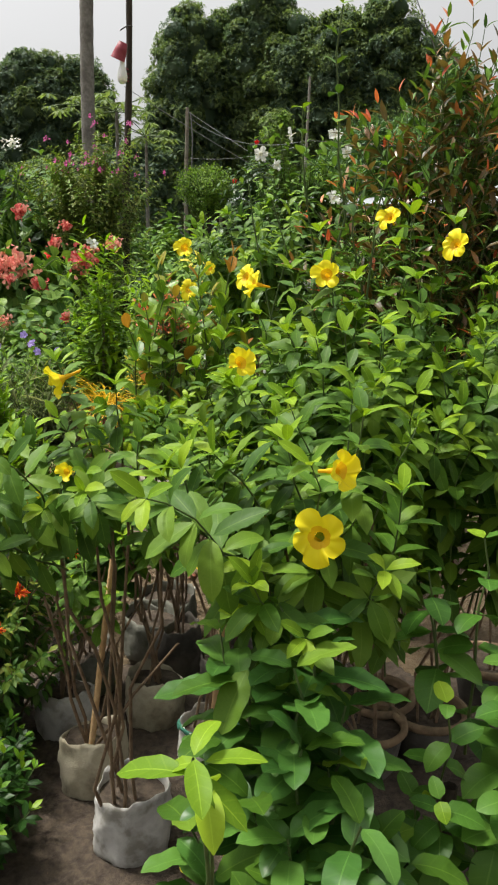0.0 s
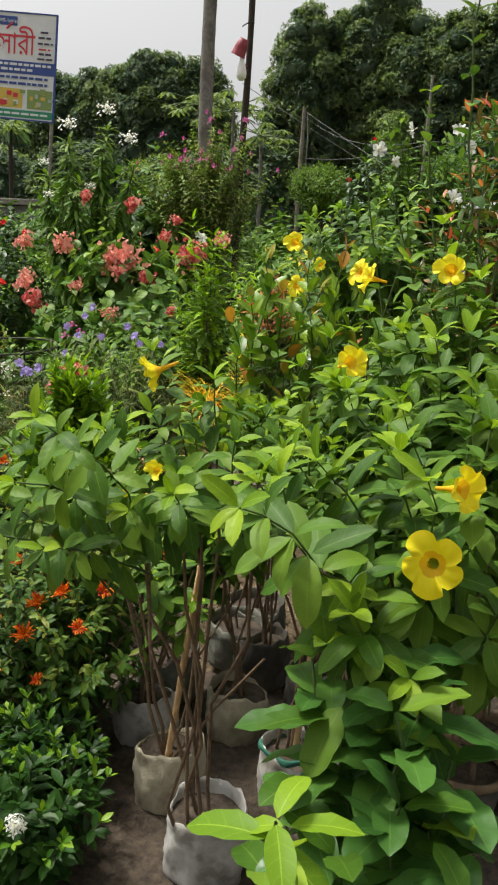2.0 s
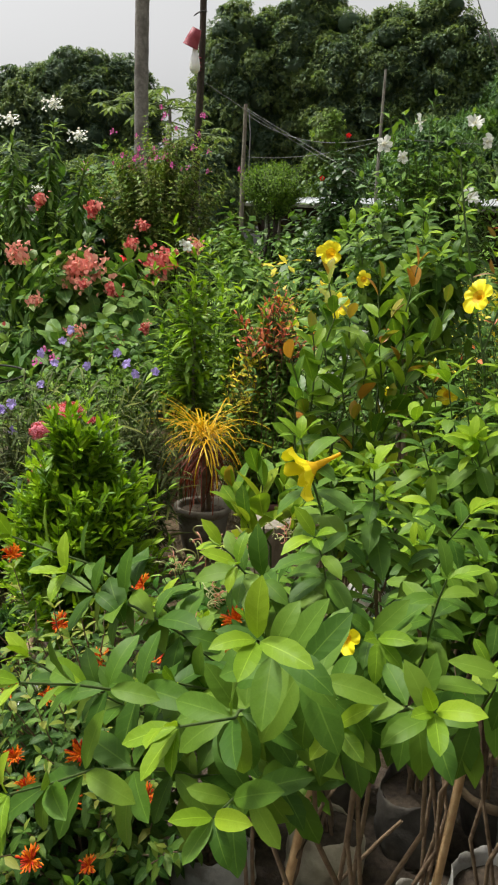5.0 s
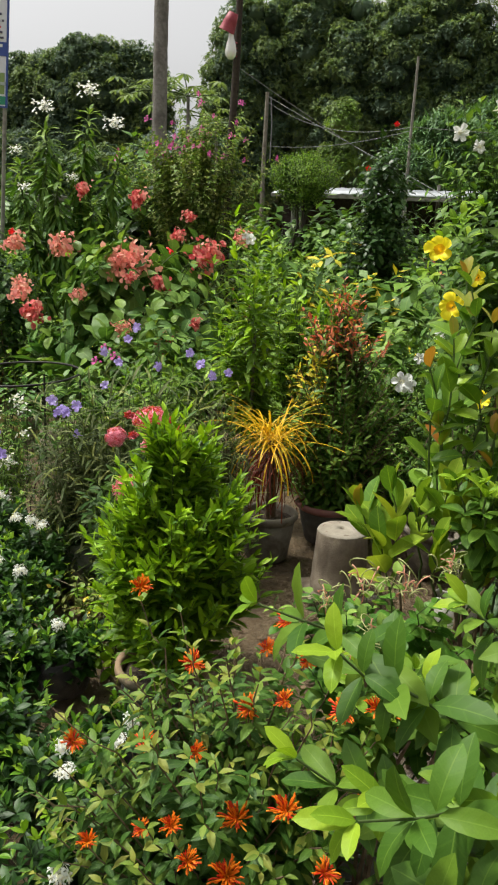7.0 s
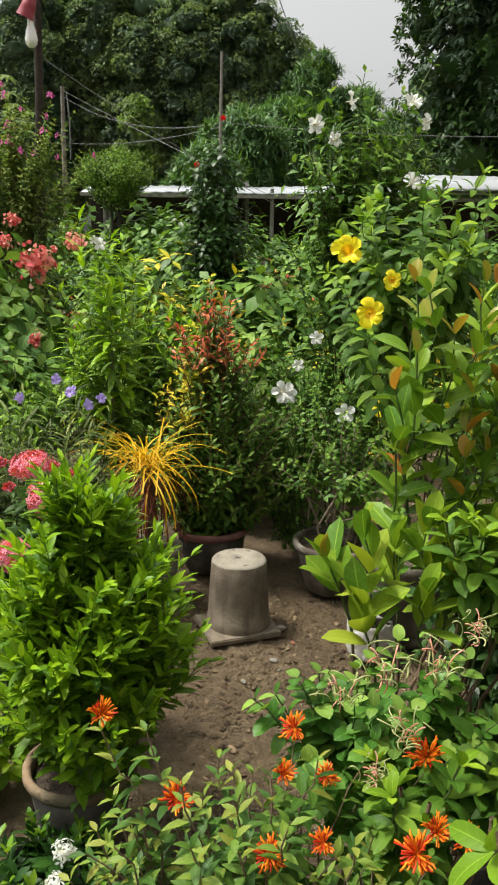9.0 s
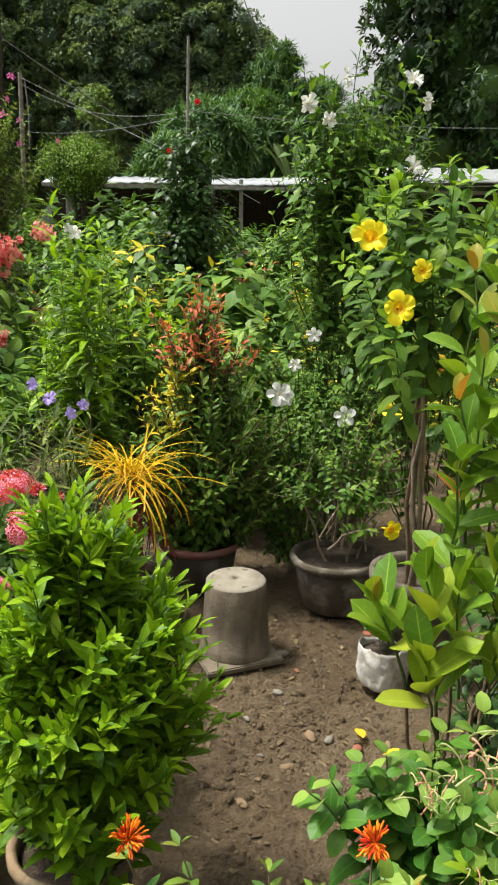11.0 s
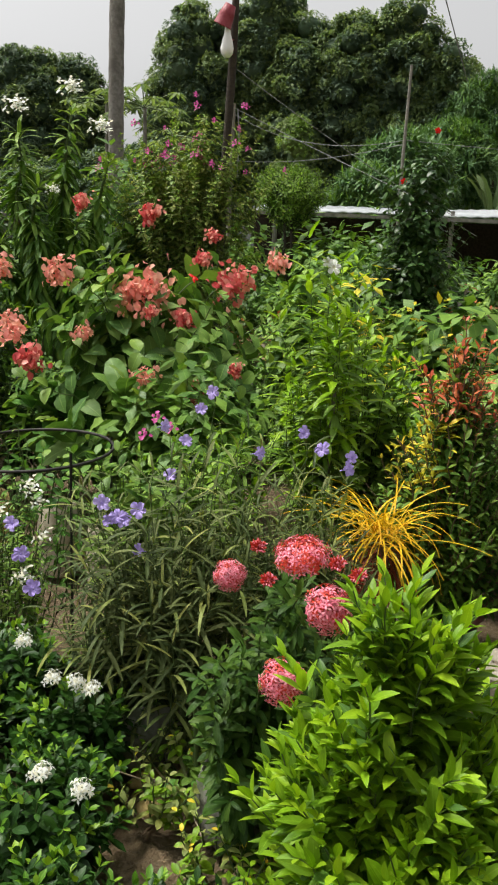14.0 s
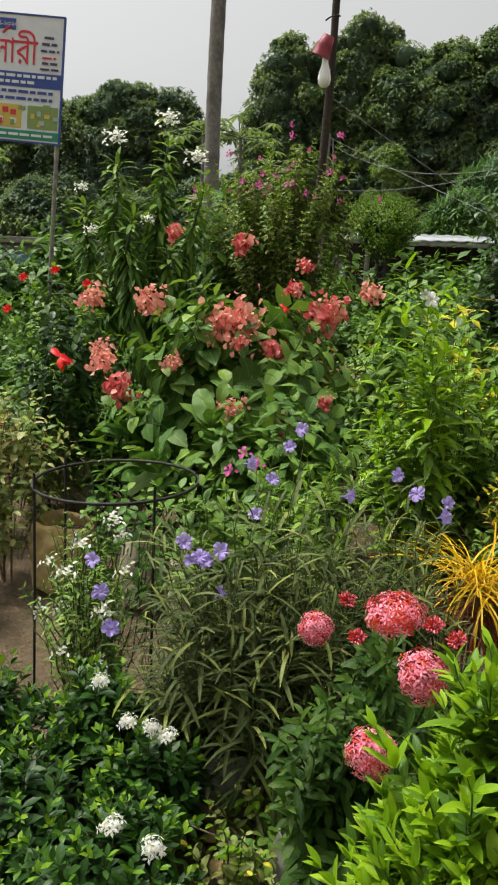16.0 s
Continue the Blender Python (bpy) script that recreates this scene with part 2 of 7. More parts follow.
BARK = rough_mat("brown_bark", [(0.3, (0.10, 0.066, 0.04)), (0.7, (0.24, 0.17, 0.105))], 30, 0.9, 90, 0.6)
BARK_D = rough_mat("dark_bark", [(0.3, (0.022, 0.017, 0.013)), (0.7, (0.06, 0.048, 0.036))], 24, 0.9, 60, 0.6)
GREENSTEM = rough_mat("green_stem", [(0.3, (0.04, 0.075, 0.018)), (0.7, (0.09, 0.13, 0.035))], 40, 0.6, 80, 0.2)
PALMBARK = rough_mat("grey_palm_bark", [(0.3, (0.13, 0.12, 0.108)), (0.7, (0.25, 0.238, 0.215))], 14, 0.95, 30, 0.7, (0.10, 0.09, 0.08), 3.0)
BAMBOO = rough_mat("split_bamboo", [(0.3, (0.42, 0.25, 0.11)), (0.7, (0.62, 0.43, 0.23))], 30, 0.6, 90, 0.3)
GREYWOOD = rough_mat("weathered_wood", [(0.3, (0.14, 0.13, 0.11)), (0.7, (0.30, 0.28, 0.25))], 12, 0.9, 50, 0.5)
DRYWOOD = rough_mat("dry_tan_wood", [(0.3, (0.17, 0.135, 0.09)), (0.7, (0.31, 0.255, 0.18))], 30, 0.85, 90, 0.4)
CONCRETE = rough_mat("weathered_concrete", [(0.3, (0.15, 0.135, 0.105)), (0.7, (0.30, 0.275, 0.225))], 9, 0.9, 90, 0.45, (0.085, 0.07, 0.048), 9.0)
CONC_TOP = rough_mat("pale_concrete", [(0.3, (0.24, 0.215, 0.165)), (0.7, (0.33, 0.3, 0.24))], 10, 0.9, 120, 0.4, (0.2, 0.175, 0.13), 7.0)
CLAY = rough_mat("old_clay", [(0.3, (0.17, 0.115, 0.068)), (0.7, (0.31, 0.22, 0.13))], 14, 0.9, 70, 0.5, (0.07, 0.07, 0.045), 8.0)
PATCHTUB = rough_mat("patchy_tub", [(0.3, (0.05, 0.042, 0.03)), (0.7, (0.12, 0.10, 0.072))], 14, 0.9, 70, 0.5, (0.27, 0.245, 0.20), 5.5)
DARKPOT = rough_mat("mossy_dark_pot", [(0.3, (0.04, 0.036, 0.03)), (0.7, (0.11, 0.10, 0.085))], 9, 0.85, 60, 0.35, (0.17, 0.15, 0.12), 5.0)
PINKPOT = rough_mat("pink_plastic_rim", [(0.3, (0.24, 0.10, 0.09)), (0.7, (0.36, 0.17, 0.15))], 12, 0.6, 60, 0.15, (0.12, 0.08, 0.07), 6.0)
WOVEN = rough_mat("grey_woven_bag", [(0.3, (0.40, 0.39, 0.36)), (0.7, (0.62, 0.61, 0.57))], 22, 0.75, 260, 0.4, (0.16, 0.145, 0.11), 11.0)
TANBAG = rough_mat("tan_bag", [(0.3, (0.36, 0.32, 0.22)), (0.7, (0.56, 0.51, 0.38))], 20, 0.75, 220, 0.4, (0.15, 0.125, 0.08), 10.0)
BLACKBAG = rough_mat("black_plastic_bag", [(0.3, (0.012, 0.012, 0.012)), (0.7, (0.035, 0.034, 0.032))], 16, 0.38, 90, 0.5, (0.07, 0.06, 0.048), 9.0)
WHITEBAG = rough_mat("white_bag", [(0.3, (0.50, 0.48, 0.43)), (0.7, (0.68, 0.67, 0.62))], 20, 0.7, 200, 0.4, (0.24, 0.205, 0.15), 11.0)
YELBAG = rough_mat("yellowed_sack", [(0.3, (0.42, 0.30, 0.10)), (0.7, (0.58, 0.46, 0.22))], 10, 0.75, 260, 0.3, (0.33, 0.24, 0.11), 6.0)
MOSSBAG = rough_mat("mossy_bag", [(0.3, (0.10, 0.10, 0.075)), (0.7, (0.24, 0.24, 0.20))], 10, 0.85, 120, 0.4, (0.06, 0.08, 0.035), 8.0)
GREENCLOTH = rough_mat("green_cloth_band", [(0.3, (0.02, 0.10, 0.07)), (0.7, (0.05, 0.19, 0.125))], 20, 0.8, 200, 0.3)
POTSOIL = rough_mat("potting_soil", [(0.3, (0.035, 0.026, 0.02)), (0.7, (0.11, 0.085, 0.06))], 40, 0.95, 120, 0.8)
BRICK = rough_mat("broken_brick", [(0.3, (0.22, 0.075, 0.045)), (0.7, (0.36, 0.15, 0.09))], 30, 0.9, 90, 0.6)
STONE = rough_mat("pale_stone", [(0.3, (0.38, 0.36, 0.31)), (0.7, (0.55, 0.53, 0.47))], 30, 0.85, 90, 0.4)
ROOFM = rough_mat("galvanised_sheet", [(0.3, (0.36, 0.385, 0.40)), (0.7, (0.48, 0.505, 0.52))], 2.0, 0.42, 12, 0.1, (0.42, 0.44, 0.44), 1.4, metal=0.25)
BLACKIRON = rough_mat("black_iron", [(0.3, (0.012, 0.012, 0.012)), (0.7, (0.04, 0.036, 0.032))], 20, 0.55, 80, 0.2, metal=0.4)
REDPLASTIC = rough_mat("dusty_red_plastic", [(0.3, (0.2, 0.022, 0.036)), (0.7, (0.31, 0.06, 0.075))], 14, 0.5, 60, 0.1)
WIREM = rough_mat("grey_wire", [(0.3, (0.13, 0.13, 0.13)), (0.7, (0.22, 0.22, 0.22))], 8, 0.6, 30, 0.1)
BULBM, _n, _l, _p = material("milky_glass_bulb")
_p.inputs["Base Color"].default_value, _p.inputs["Roughness"].default_value = (0.80, 0.81, 0.79, 1), 0.25
WALLG = rough_mat("grey_plaster", [(0.3, (0.18, 0.19, 0.20)), (0.7, (0.28, 0.29, 0.30))], 3, 0.9, 30, 0.2, (0.14, 0.14, 0.14), 1.2)
BLUEPAINT = rough_mat("faded_blue_paint", [(0.3, (0.10, 0.20, 0.34)), (0.7, (0.16, 0.28, 0.42))], 3, 0.7, 30, 0.2)



def streaked(name, a, b, stain):
    """Cast concrete with dark runs of damp down its sides."""
    m, n, l, p = material(name)
    tc, mp, nz = n.new("ShaderNodeTexCoord"), n.new("ShaderNodeMapping"), n.new("ShaderNodeTexNoise")
    mp.inputs["Scale"].default_value = (14, 14, 4.5)
    nz.inputs["Scale"].default_value, nz.inputs["Detail"].default_value = 1.0, 6
    l.new(tc.outputs["Object"], mp.inputs[0])
    l.new(mp.outputs[0], nz.inputs["Vector"])
    c = ramp(n, [(0.3, a), (0.7, b)])
    l.new(noise_tex(n, l, 16, 8), c.inputs[0])
    s = ramp(n, [(0.46, (0, 0, 0)), (0.62, (1, 1, 1))])
    l.new(nz.outputs["Fac"], s.inputs[0])
    l.new(mix_rgb(n, l, "MIX", math_node(n, l, "MULTIPLY", s.outputs[0], 0.65), c.outputs[0], stain), p.inputs["Base Color"])
    p.inputs["Roughness"].default_value = 0.9
    bump(n, l, p, noise_tex(n, l, 70, 8), 0.45, 0.01)
    return m


STREAK = streaked("streaked_concrete", (0.15, 0.12, 0.082), (0.24, 0.2, 0.145), (0.085, 0.064, 0.042))
TUBM = streaked("damp_tub_concrete", (0.10, 0.085, 0.06), (0.185, 0.16, 0.12), (0.05, 0.042, 0.03))


def soil_material():
    m, n, l, p = material("trodden_soil")
    c = ramp(n, [(0.28, (0.08, 0.056, 0.03)), (0.5, (0.22, 0.158, 0.09)), (0.74, (0.40, 0.305, 0.185))])
    a = math_node(n, l, "ADD", math_node(n, l, "MULTIPLY", noise_tex(n, l, 1.7, 6), 0.6), math_node(n, l, "MULTIPLY", noise_tex(n, l, 26, 8), 0.42))
    l.new(a, c.inputs[0])
    grit = ramp(n, [(0.66, (0, 0, 0)), (0.70, (1, 1, 1))])
    l.new(noise_tex(n, l, 70, 2), grit.inputs[0])
    col = mix_rgb(n, l, "MIX", math_node(n, l, "MULTIPLY", grit.outputs[0], 0.45), c.outputs[0], (0.24, 0.19, 0.13))
    fleck = ramp(n, [(0.55, (0, 0, 0)), (0.64, (1, 1, 1))])
    l.new(noise_tex(n, l, 34, 9, "Object", 0.8), fleck.inputs[0])
    col = mix_rgb(n, l, "MIX", math_node(n, l, "MULTIPLY", fleck.outputs[0], 0.6), col, (0.06, 0.042, 0.025))
    l.new(col, p.inputs["Base Color"])
    wet = ramp(n, [(0.4, (0.5, 0.5, 0.5)), (0.6, (0.9, 0.9, 0.9))])
    l.new(noise_tex(n, l, 2.3, 5), wet.inputs[0])
    l.new(wet.outputs[0], p.inputs["Roughness"])
    p.inputs["Specular IOR Level"].default_value = 0.35
    h = math_node(n, l, "ADD", math_node(n, l, "MULTIPLY", noise_tex(n, l, 14, 8, "Object", 0.75), 1.0), math_node(n, l, "MULTIPLY", noise_tex(n, l, 70, 6), 0.6))
    bump(n, l, p, h, 1.0, 0.07)
    return m


SOIL = soil_material()


# ---- mesh helpers ----
def mesh_of(name, V, F, mats, uv=None, mi=None, smooth=True):
    """A mesh from arrays of places and quads."""
    V, F = np.asarray(V, np.float32), np.asarray(F, np.int32)
    me = bpy.data.meshes.new(name)
    me.vertices.add(len(V))
    me.vertices.foreach_set("co", V.ravel())
    me.loops.add(F.size)
    me.loops.foreach_set("vertex_index", F.ravel())
    me.polygons.add(len(F))
    me.polygons.foreach_set("loop_start", np.arange(0, F.size, 4, dtype=np.int32))
    if mi is not None:
        me.polygons.foreach_set("material_index", np.asarray(mi, np.int32))
    me.polygons.foreach_set("use_smooth", np.full(len(F), smooth))
    if uv is not None:
        layer = me.uv_layers.new(name="UVMap")
        layer.data.foreach_set("uv", np.asarray(uv, np.float32)[F.ravel()].ravel())
    for m in mats:
        me.materials.append(m)
    me.update(calc_edges=True)
    return me


def child(name, mesh, parent, m=None, label=""):
    ob = new(name, mesh)
    ob.parent = parent
    if m is not None:
        ob.matrix_basis = m
    return tagged(ob, label)


def part(name, bm, mat, parent, label="", smooth=True):
    """Links a bmesh as one mesh under a thing or a part."""
    me = bpy.data.meshes.new(name)
    bm.to_mesh(me)
    bm.free()
    me.materials.append(mat)
    me.polygons.foreach_set("use_smooth", np.full(len(me.polygons), smooth))
    return child(name, me, parent, None, label)


def thing(name, at, label, category, group="", kind=""):
    ob = new(name)
    ob.empty_display_size = 0.1
    ob.location = at
    return tagged(ob, label, category, group, kind)


def blade(rows=4, half=1, width=0.36, peak=0.45, full=1.5, fold=0.25, bend=0.25, wave=0.0, stalk=0.05):
    """A leaf of length 1 along y, its face to +z: places, quads, uv."""
    t = np.linspace(0, 1, rows + 1)
    w = np.clip(t, 1e-4, 1) ** (peak * full) * np.clip(1 - t, 0, 1) ** ((1 - peak) * full)
    w = w / (peak ** (peak * full) * (1 - peak) ** ((1 - peak) * full)) * width / 2
    w = np.maximum(w, 0.008)
    s = np.linspace(-1, 1, 2 * half + 1) if half else np.array([-1.0, 1.0])
    T, S = np.meshgrid(t, s, indexing="ij")
    W = w[:, None] * np.ones_like(S)
    x = S * W
    ang = bend * T
    y = stalk + (1 - stalk) * np.where(abs(bend) > 1e-3, np.sin(ang) / (bend if abs(bend) > 1e-3 else 1), T)
    z = -(1 - stalk) * np.where(abs(bend) > 1e-3, (1 - np.cos(ang)) / (bend if abs(bend) > 1e-3 else 1), 0 * T)
    z = z + np.abs(S) * W * fold + wave * np.abs(S) * W * np.sin(T * 16 + S * 1.3)
    V = np.stack([x, y, z], -1).reshape(-1, 3)
    c = len(s)
    F = [(r * c + k, r * c + k + 1, (r + 1) * c + k + 1, (r + 1) * c + k) for r in range(rows) for k in range(c - 1)]
    uv = np.stack([(S + 1) / 2, T], -1).reshape(-1, 2)
    return V, np.array(F), uv


def spread(tmpl, M):
    """Copies of a template at the poses M, as one set of arrays."""
    V, F, uv = tmpl
    n = len(M)
    out = np.einsum("nij,vj->nvi", M[:, :3, :3], V) + M[:, None, :3, 3]
    faces = (F[None] + (np.arange(n) * len(V))[:, None, None]).reshape(-1, 4)
    return out.reshape(-1, 3), faces, np.tile(uv, (n, 1))


def join(sets):
    Vs, Fs, Us, Ms, k = [], [], [], [], 0
    for (V, F, U), mi in sets:
        Vs.append(V), Fs.append(F + k), Us.append(U), Ms.append(np.full(len(F), mi))
        k += len(V)
    return np.concatenate(Vs), np.concatenate(Fs), np.concatenate(Us), np.concatenate(Ms)


def unit(v):
    return v / np.maximum(np.linalg.norm(v, axis=-1, keepdims=True), 1e-9)


def poses(pos, axis, az, elev, size, rng, droop=0.0, up=0.35, wide=None):
    """Leaf poses: each leaf leaves its axis at the angle elev, turned az round it, sinks by droop and shows its face upward."""
    a = unit(axis)
    ref = np.where(np.abs(a[:, 2:3]) < 0.92, np.array([[0, 0, 1.0]]), np.array([[1.0, 0, 0]]))
    u = unit(np.cross(a, ref))
    v = np.cross(a, u)
    out = np.cos(az)[:, None] * u + np.sin(az)[:, None] * v
    d = np.cos(elev)[:, None] * a + np.sin(elev)[:, None] * out
    d[:, 2] -= droop
    d = unit(d + rng.normal(0, 0.10, d.shape))
    n = a + np.array([0, 0, up * 2.0]) + rng.normal(0, 0.16, d.shape)
    n = unit(n - (n * d).sum(1, keepdims=True) * d)
    x = np.cross(d, n)
    M = np.zeros((len(pos), 4, 4))
    w = size if wide is None else size * wide
    M[:, :3, 0], M[:, :3, 1], M[:, :3, 2] = x * w[:, None], d * size[:, None], n * size[:, None]
    M[:, :3, 3], M[:, 3, 3] = pos, 1
    return M


def tubes(lines, radii, sides=5):
    """Round stems along polylines (n, k, 3) with radii (n, k)."""
    lines, radii = np.asarray(lines, float), np.asarray(radii, float)
    n, k, _ = lines.shape
    tan = np.gradient(lines, axis=1) if k > 2 else np.repeat(lines[:, 1:] - lines[:, :1], 2, axis=1)
    tan = unit(tan)
    ref = np.where(np.abs(tan[..., 2:3]) < 0.9, np.array([0, 0, 1.0]), np.array([1.0, 0, 0]))
    u = unit(np.cross(tan, ref))
    v = np.cross(tan, u)
    th = np.arange(sides) / sides * 2 * np.pi
    ring = (np.cos(th)[:, None] * u[:, :, None] + np.sin(th)[:, None] * v[:, :, None])
    P = lines[:, :, None] + ring * radii[:, :, None, None]
    idx = np.arange(n * k * sides).reshape(n, k, sides)
    a, b = idx[:, :-1], idx[:, 1:]
    F = np.stack([a, np.roll(a, -1, 2), np.roll(b, -1, 2), b], -1).reshape(-1, 4)
    return P.reshape(-1, 3), F, np.zeros((P.reshape(-1, 3).shape[0], 2))


def bow(p0, p1, lift, k=7, rng=None, wob=0.02):
    """Curved ways (n, k, 3) from p0 to p1 that first rise, then lean out."""
    p0, p1 = np.asarray(p0, float), np.asarray(p1, float)
    mid = (p0 + p1) / 2
    span = np.linalg.norm(p1 - p0, axis=1, keepdims=True)
    mid = mid + np.array([0, 0, 1.0]) * span * lift
    t = np.linspace(0, 1, k)[None, :, None]
    L = (1 - t) ** 2 * p0[:, None] + 2 * t * (1 - t) * mid[:, None] + t ** 2 * p1[:, None]
    if rng is not None:
        L[:, 1:-1] += rng.normal(0, 1, L[:, 1:-1].shape) * span[:, None] * wob
    return L


def crown(rng, n, c, r, shell=0.55, low=-0.5):
    """Tips in an ellipsoid, most of them towards its skin; low cuts off the underside."""
    pts = []
    while len(pts) < n:
        v = rng.normal(0, 1, 3)
        v /= np.linalg.norm(v)
        if v[2] < low:
            continue
        pts.append(np.array(c) + v * np.array(r) * (shell + (1 - shell) * rng.random()) * (0.86 + 0.28 * rng.random()))
    return np.array(pts)


def shoots(rng, starts, tips, lift=0.15, nodes=6, part_of=0.6, each=2, size=0.1, e_tip=35, e_low=75, droop=0.1, whorl=True, jitter=0.25, tip_size=0.55, up=0.35, k=7, spread_=0.0):
    """Leafy shoots: their lines, leaf poses, and how young each leaf is (1 at the tip)."""
    L = bow(starts, tips, lift, k, rng)
    n = len(L)
    s = 1 - part_of * (np.arange(nodes) / max(nodes - 1, 1)) ** 0.9
    f = s * (k - 1)
    i = np.clip(f.astype(int), 0, k - 2)
    w = (f - i)[None, :, None]
    P = L[:, i] * (1 - w) + L[:, i + 1] * w
    A = L[:, i + 1] - L[:, i]
    P, A = np.repeat(P[:, :, None], each, 2), np.repeat(A[:, :, None], each, 2)
    turn = rng.random((n, 1, 1)) * 6.28 + np.arange(nodes)[None, :, None] * (1.57 if whorl else 2.4)
    az = turn + np.arange(each)[None, None] / each * 6.283 + rng.normal(0, jitter, (n, nodes, each))
    young = np.repeat(((s - s.min()) / max(1e-6, s.max() - s.min()))[None, :, None], n, 0) * np.ones((1, 1, each))
    el = np.radians(e_low + (e_tip - e_low) * young ** 1.5) + rng.normal(0, 0.14, young.shape)
    sz = size * (1 - (1 - tip_size) * young ** 2) * (0.78 + 0.44 * rng.random(young.shape))
    if spread_:
        P = P + rng.normal(0, spread_, P.shape)
    M = poses(P.reshape(-1, 3), A.reshape(-1, 3), az.ravel(), el.ravel(), sz.ravel(), rng, droop, up)
    return L, M, young.ravel()


def foliage(parent, M, kinds, which, n_parts, tmpl_near, tmpl_far=None, near=(-0.9, 1.2, 1.7), name="leaf", label=""):
    """Leaves of a plant: the n_parts that stand nearest to the footpath as leaves of their own, the rest as one mass."""
    tmpl_far = tmpl_far or tmpl_near
    n_parts = int(min(n_parts, len(M)) * 0.5)
    base = np.array(parent.location)
    d = np.linalg.norm(M[:, :3, 3] + base - np.array(near), axis=1)
    order = np.argsort(d)
    first, rest = order[:n_parts], order[n_parts:]
    if n_parts:
        meshes = [[mesh_of("leaf_blade", t[0], t[1], [mat], t[2]) for t in tmpl_near] for mat in kinds]
        for j, i in enumerate(first):
            child(name, meshes[which[i]][j % len(tmpl_near)], parent, Matrix(M[i].tolist()))
    if len(rest):
        sets = []
        for kx in range(len(kinds)):
            sel = rest[which[rest] == kx]
            for q, t in enumerate(tmpl_far):
                sub = sel[q::len(tmpl_far)]
                if len(sub):
                    sets.append((spread(t, M[sub]), kx))
        V, F, U, mi = join(sets)
        ob = child("foliage", mesh_of("foliage", V, F, kinds, U, mi), parent, None, label)
        if n_parts:
            ob["kind"] = "stuff"
    return first


def sticks(parent, name, lines, radii, mat, sides=5, label=""):
    V, F, U = tubes(lines, radii, sides)
    ob = child(name, mesh_of(name, V, F, [mat], U), parent, None, label)
    if name == "twig":
        ob["kind"] = "stuff"
    return ob


def stems(parent, rng, tops, foot=0.03, r=0.006, mat=None, name="stem", k=6):
    """Each main stem is a part of its own."""
    for p in tops:
        a = rng.random() * 6.28
        L = bow([[foot * math.cos(a), foot * math.sin(a), 0.0]], [p], 0.12, k, rng, 0.02)
        sticks(parent, name, L, np.linspace(r, r * 0.6, k)[None] * np.ones((1, k)), mat or BARK, 6)


# leaf templates
T_ALLA = [blade(7, 2, 0.38, 0.52, 1.25, 0.22, b, 0.09) for b in (0.6, 1.0, 0.35)]
T_ALLA_F = [blade(4, 1, 0.38, 0.52, 1.2, 0.22, b) for b in (0.6, 1.0)]
T_WAVY = [blade(10, 2, 0.46, 0.5, 1.05, 0.22, b, 0.12) for b in (0.5, 0.8)]
T_ROUND = [blade(6, 2, 0.66, 0.42, 1.0, 0.15, b, 0.06) for b in (0.5, 0.8)]
T_IX = [blade(3, 1, 0.40, 0.55, 1.1, 0.2, b) for b in (0.3, 0.5)]
T_FIRE = [blade(3, 1, 0.38, 0.4, 1.5, 0.25, b) for b in (0.4, 0.8)]
T_LIMELEAF = [blade(4, 1, 0.31, 0.42, 1.4, 0.3, b) for b in (0.2, 0.6)]
T_LIME = [blade(4, 1, 0.36, 0.45, 1.3, 0.3, b) for b in (0.2, 0.5)]
T_LANCE = [blade(4, 1, 0.27, 0.42, 1.5, 0.3, b) for b in (0.3, 0.6)]
T_OVAL = [blade(4, 1, 0.48, 0.45, 1.2, 0.22, b) for b in (0.4, 0.8)]
T_OVAL_F = [blade(2, 1, 0.5, 0.45, 1.2, 0.22, b) for b in (0.4, 0.8)]
T_MUSS = [blade(6, 2, 0.56, 0.42, 1.3, 0.22, b, 0.08) for b in (0.7, 1.0)]
T_MUSS_F = [blade(3, 1, 0.56, 0.42, 1.3, 0.22, b) for b in (0.7, 1.0)]
T_STRIP = [blade(6, 1, 0.085, 0.45, 1.0, 0.3, b) for b in (0.5, 1.1)]
T_RIBBON = [blade(10, 1, 0.022, 0.35, 0.7, 0.4, b) for b in (0.8, 1.3, 1.9)]
T_FAR = [blade(2, 0, 0.42, 0.45, 0.9, 0, 0.6)]
T_CLUMP = [blade(2, 0, 0.4, 0.5, 0.6, 0, 0.7)]
T_TINY = [blade(2, 0, 0.5, 0.45, 1.0, 0, 0.4)]
T_FERN = [blade(2, 0, 0.12, 0.4, 0.8, 0, 0.5)]


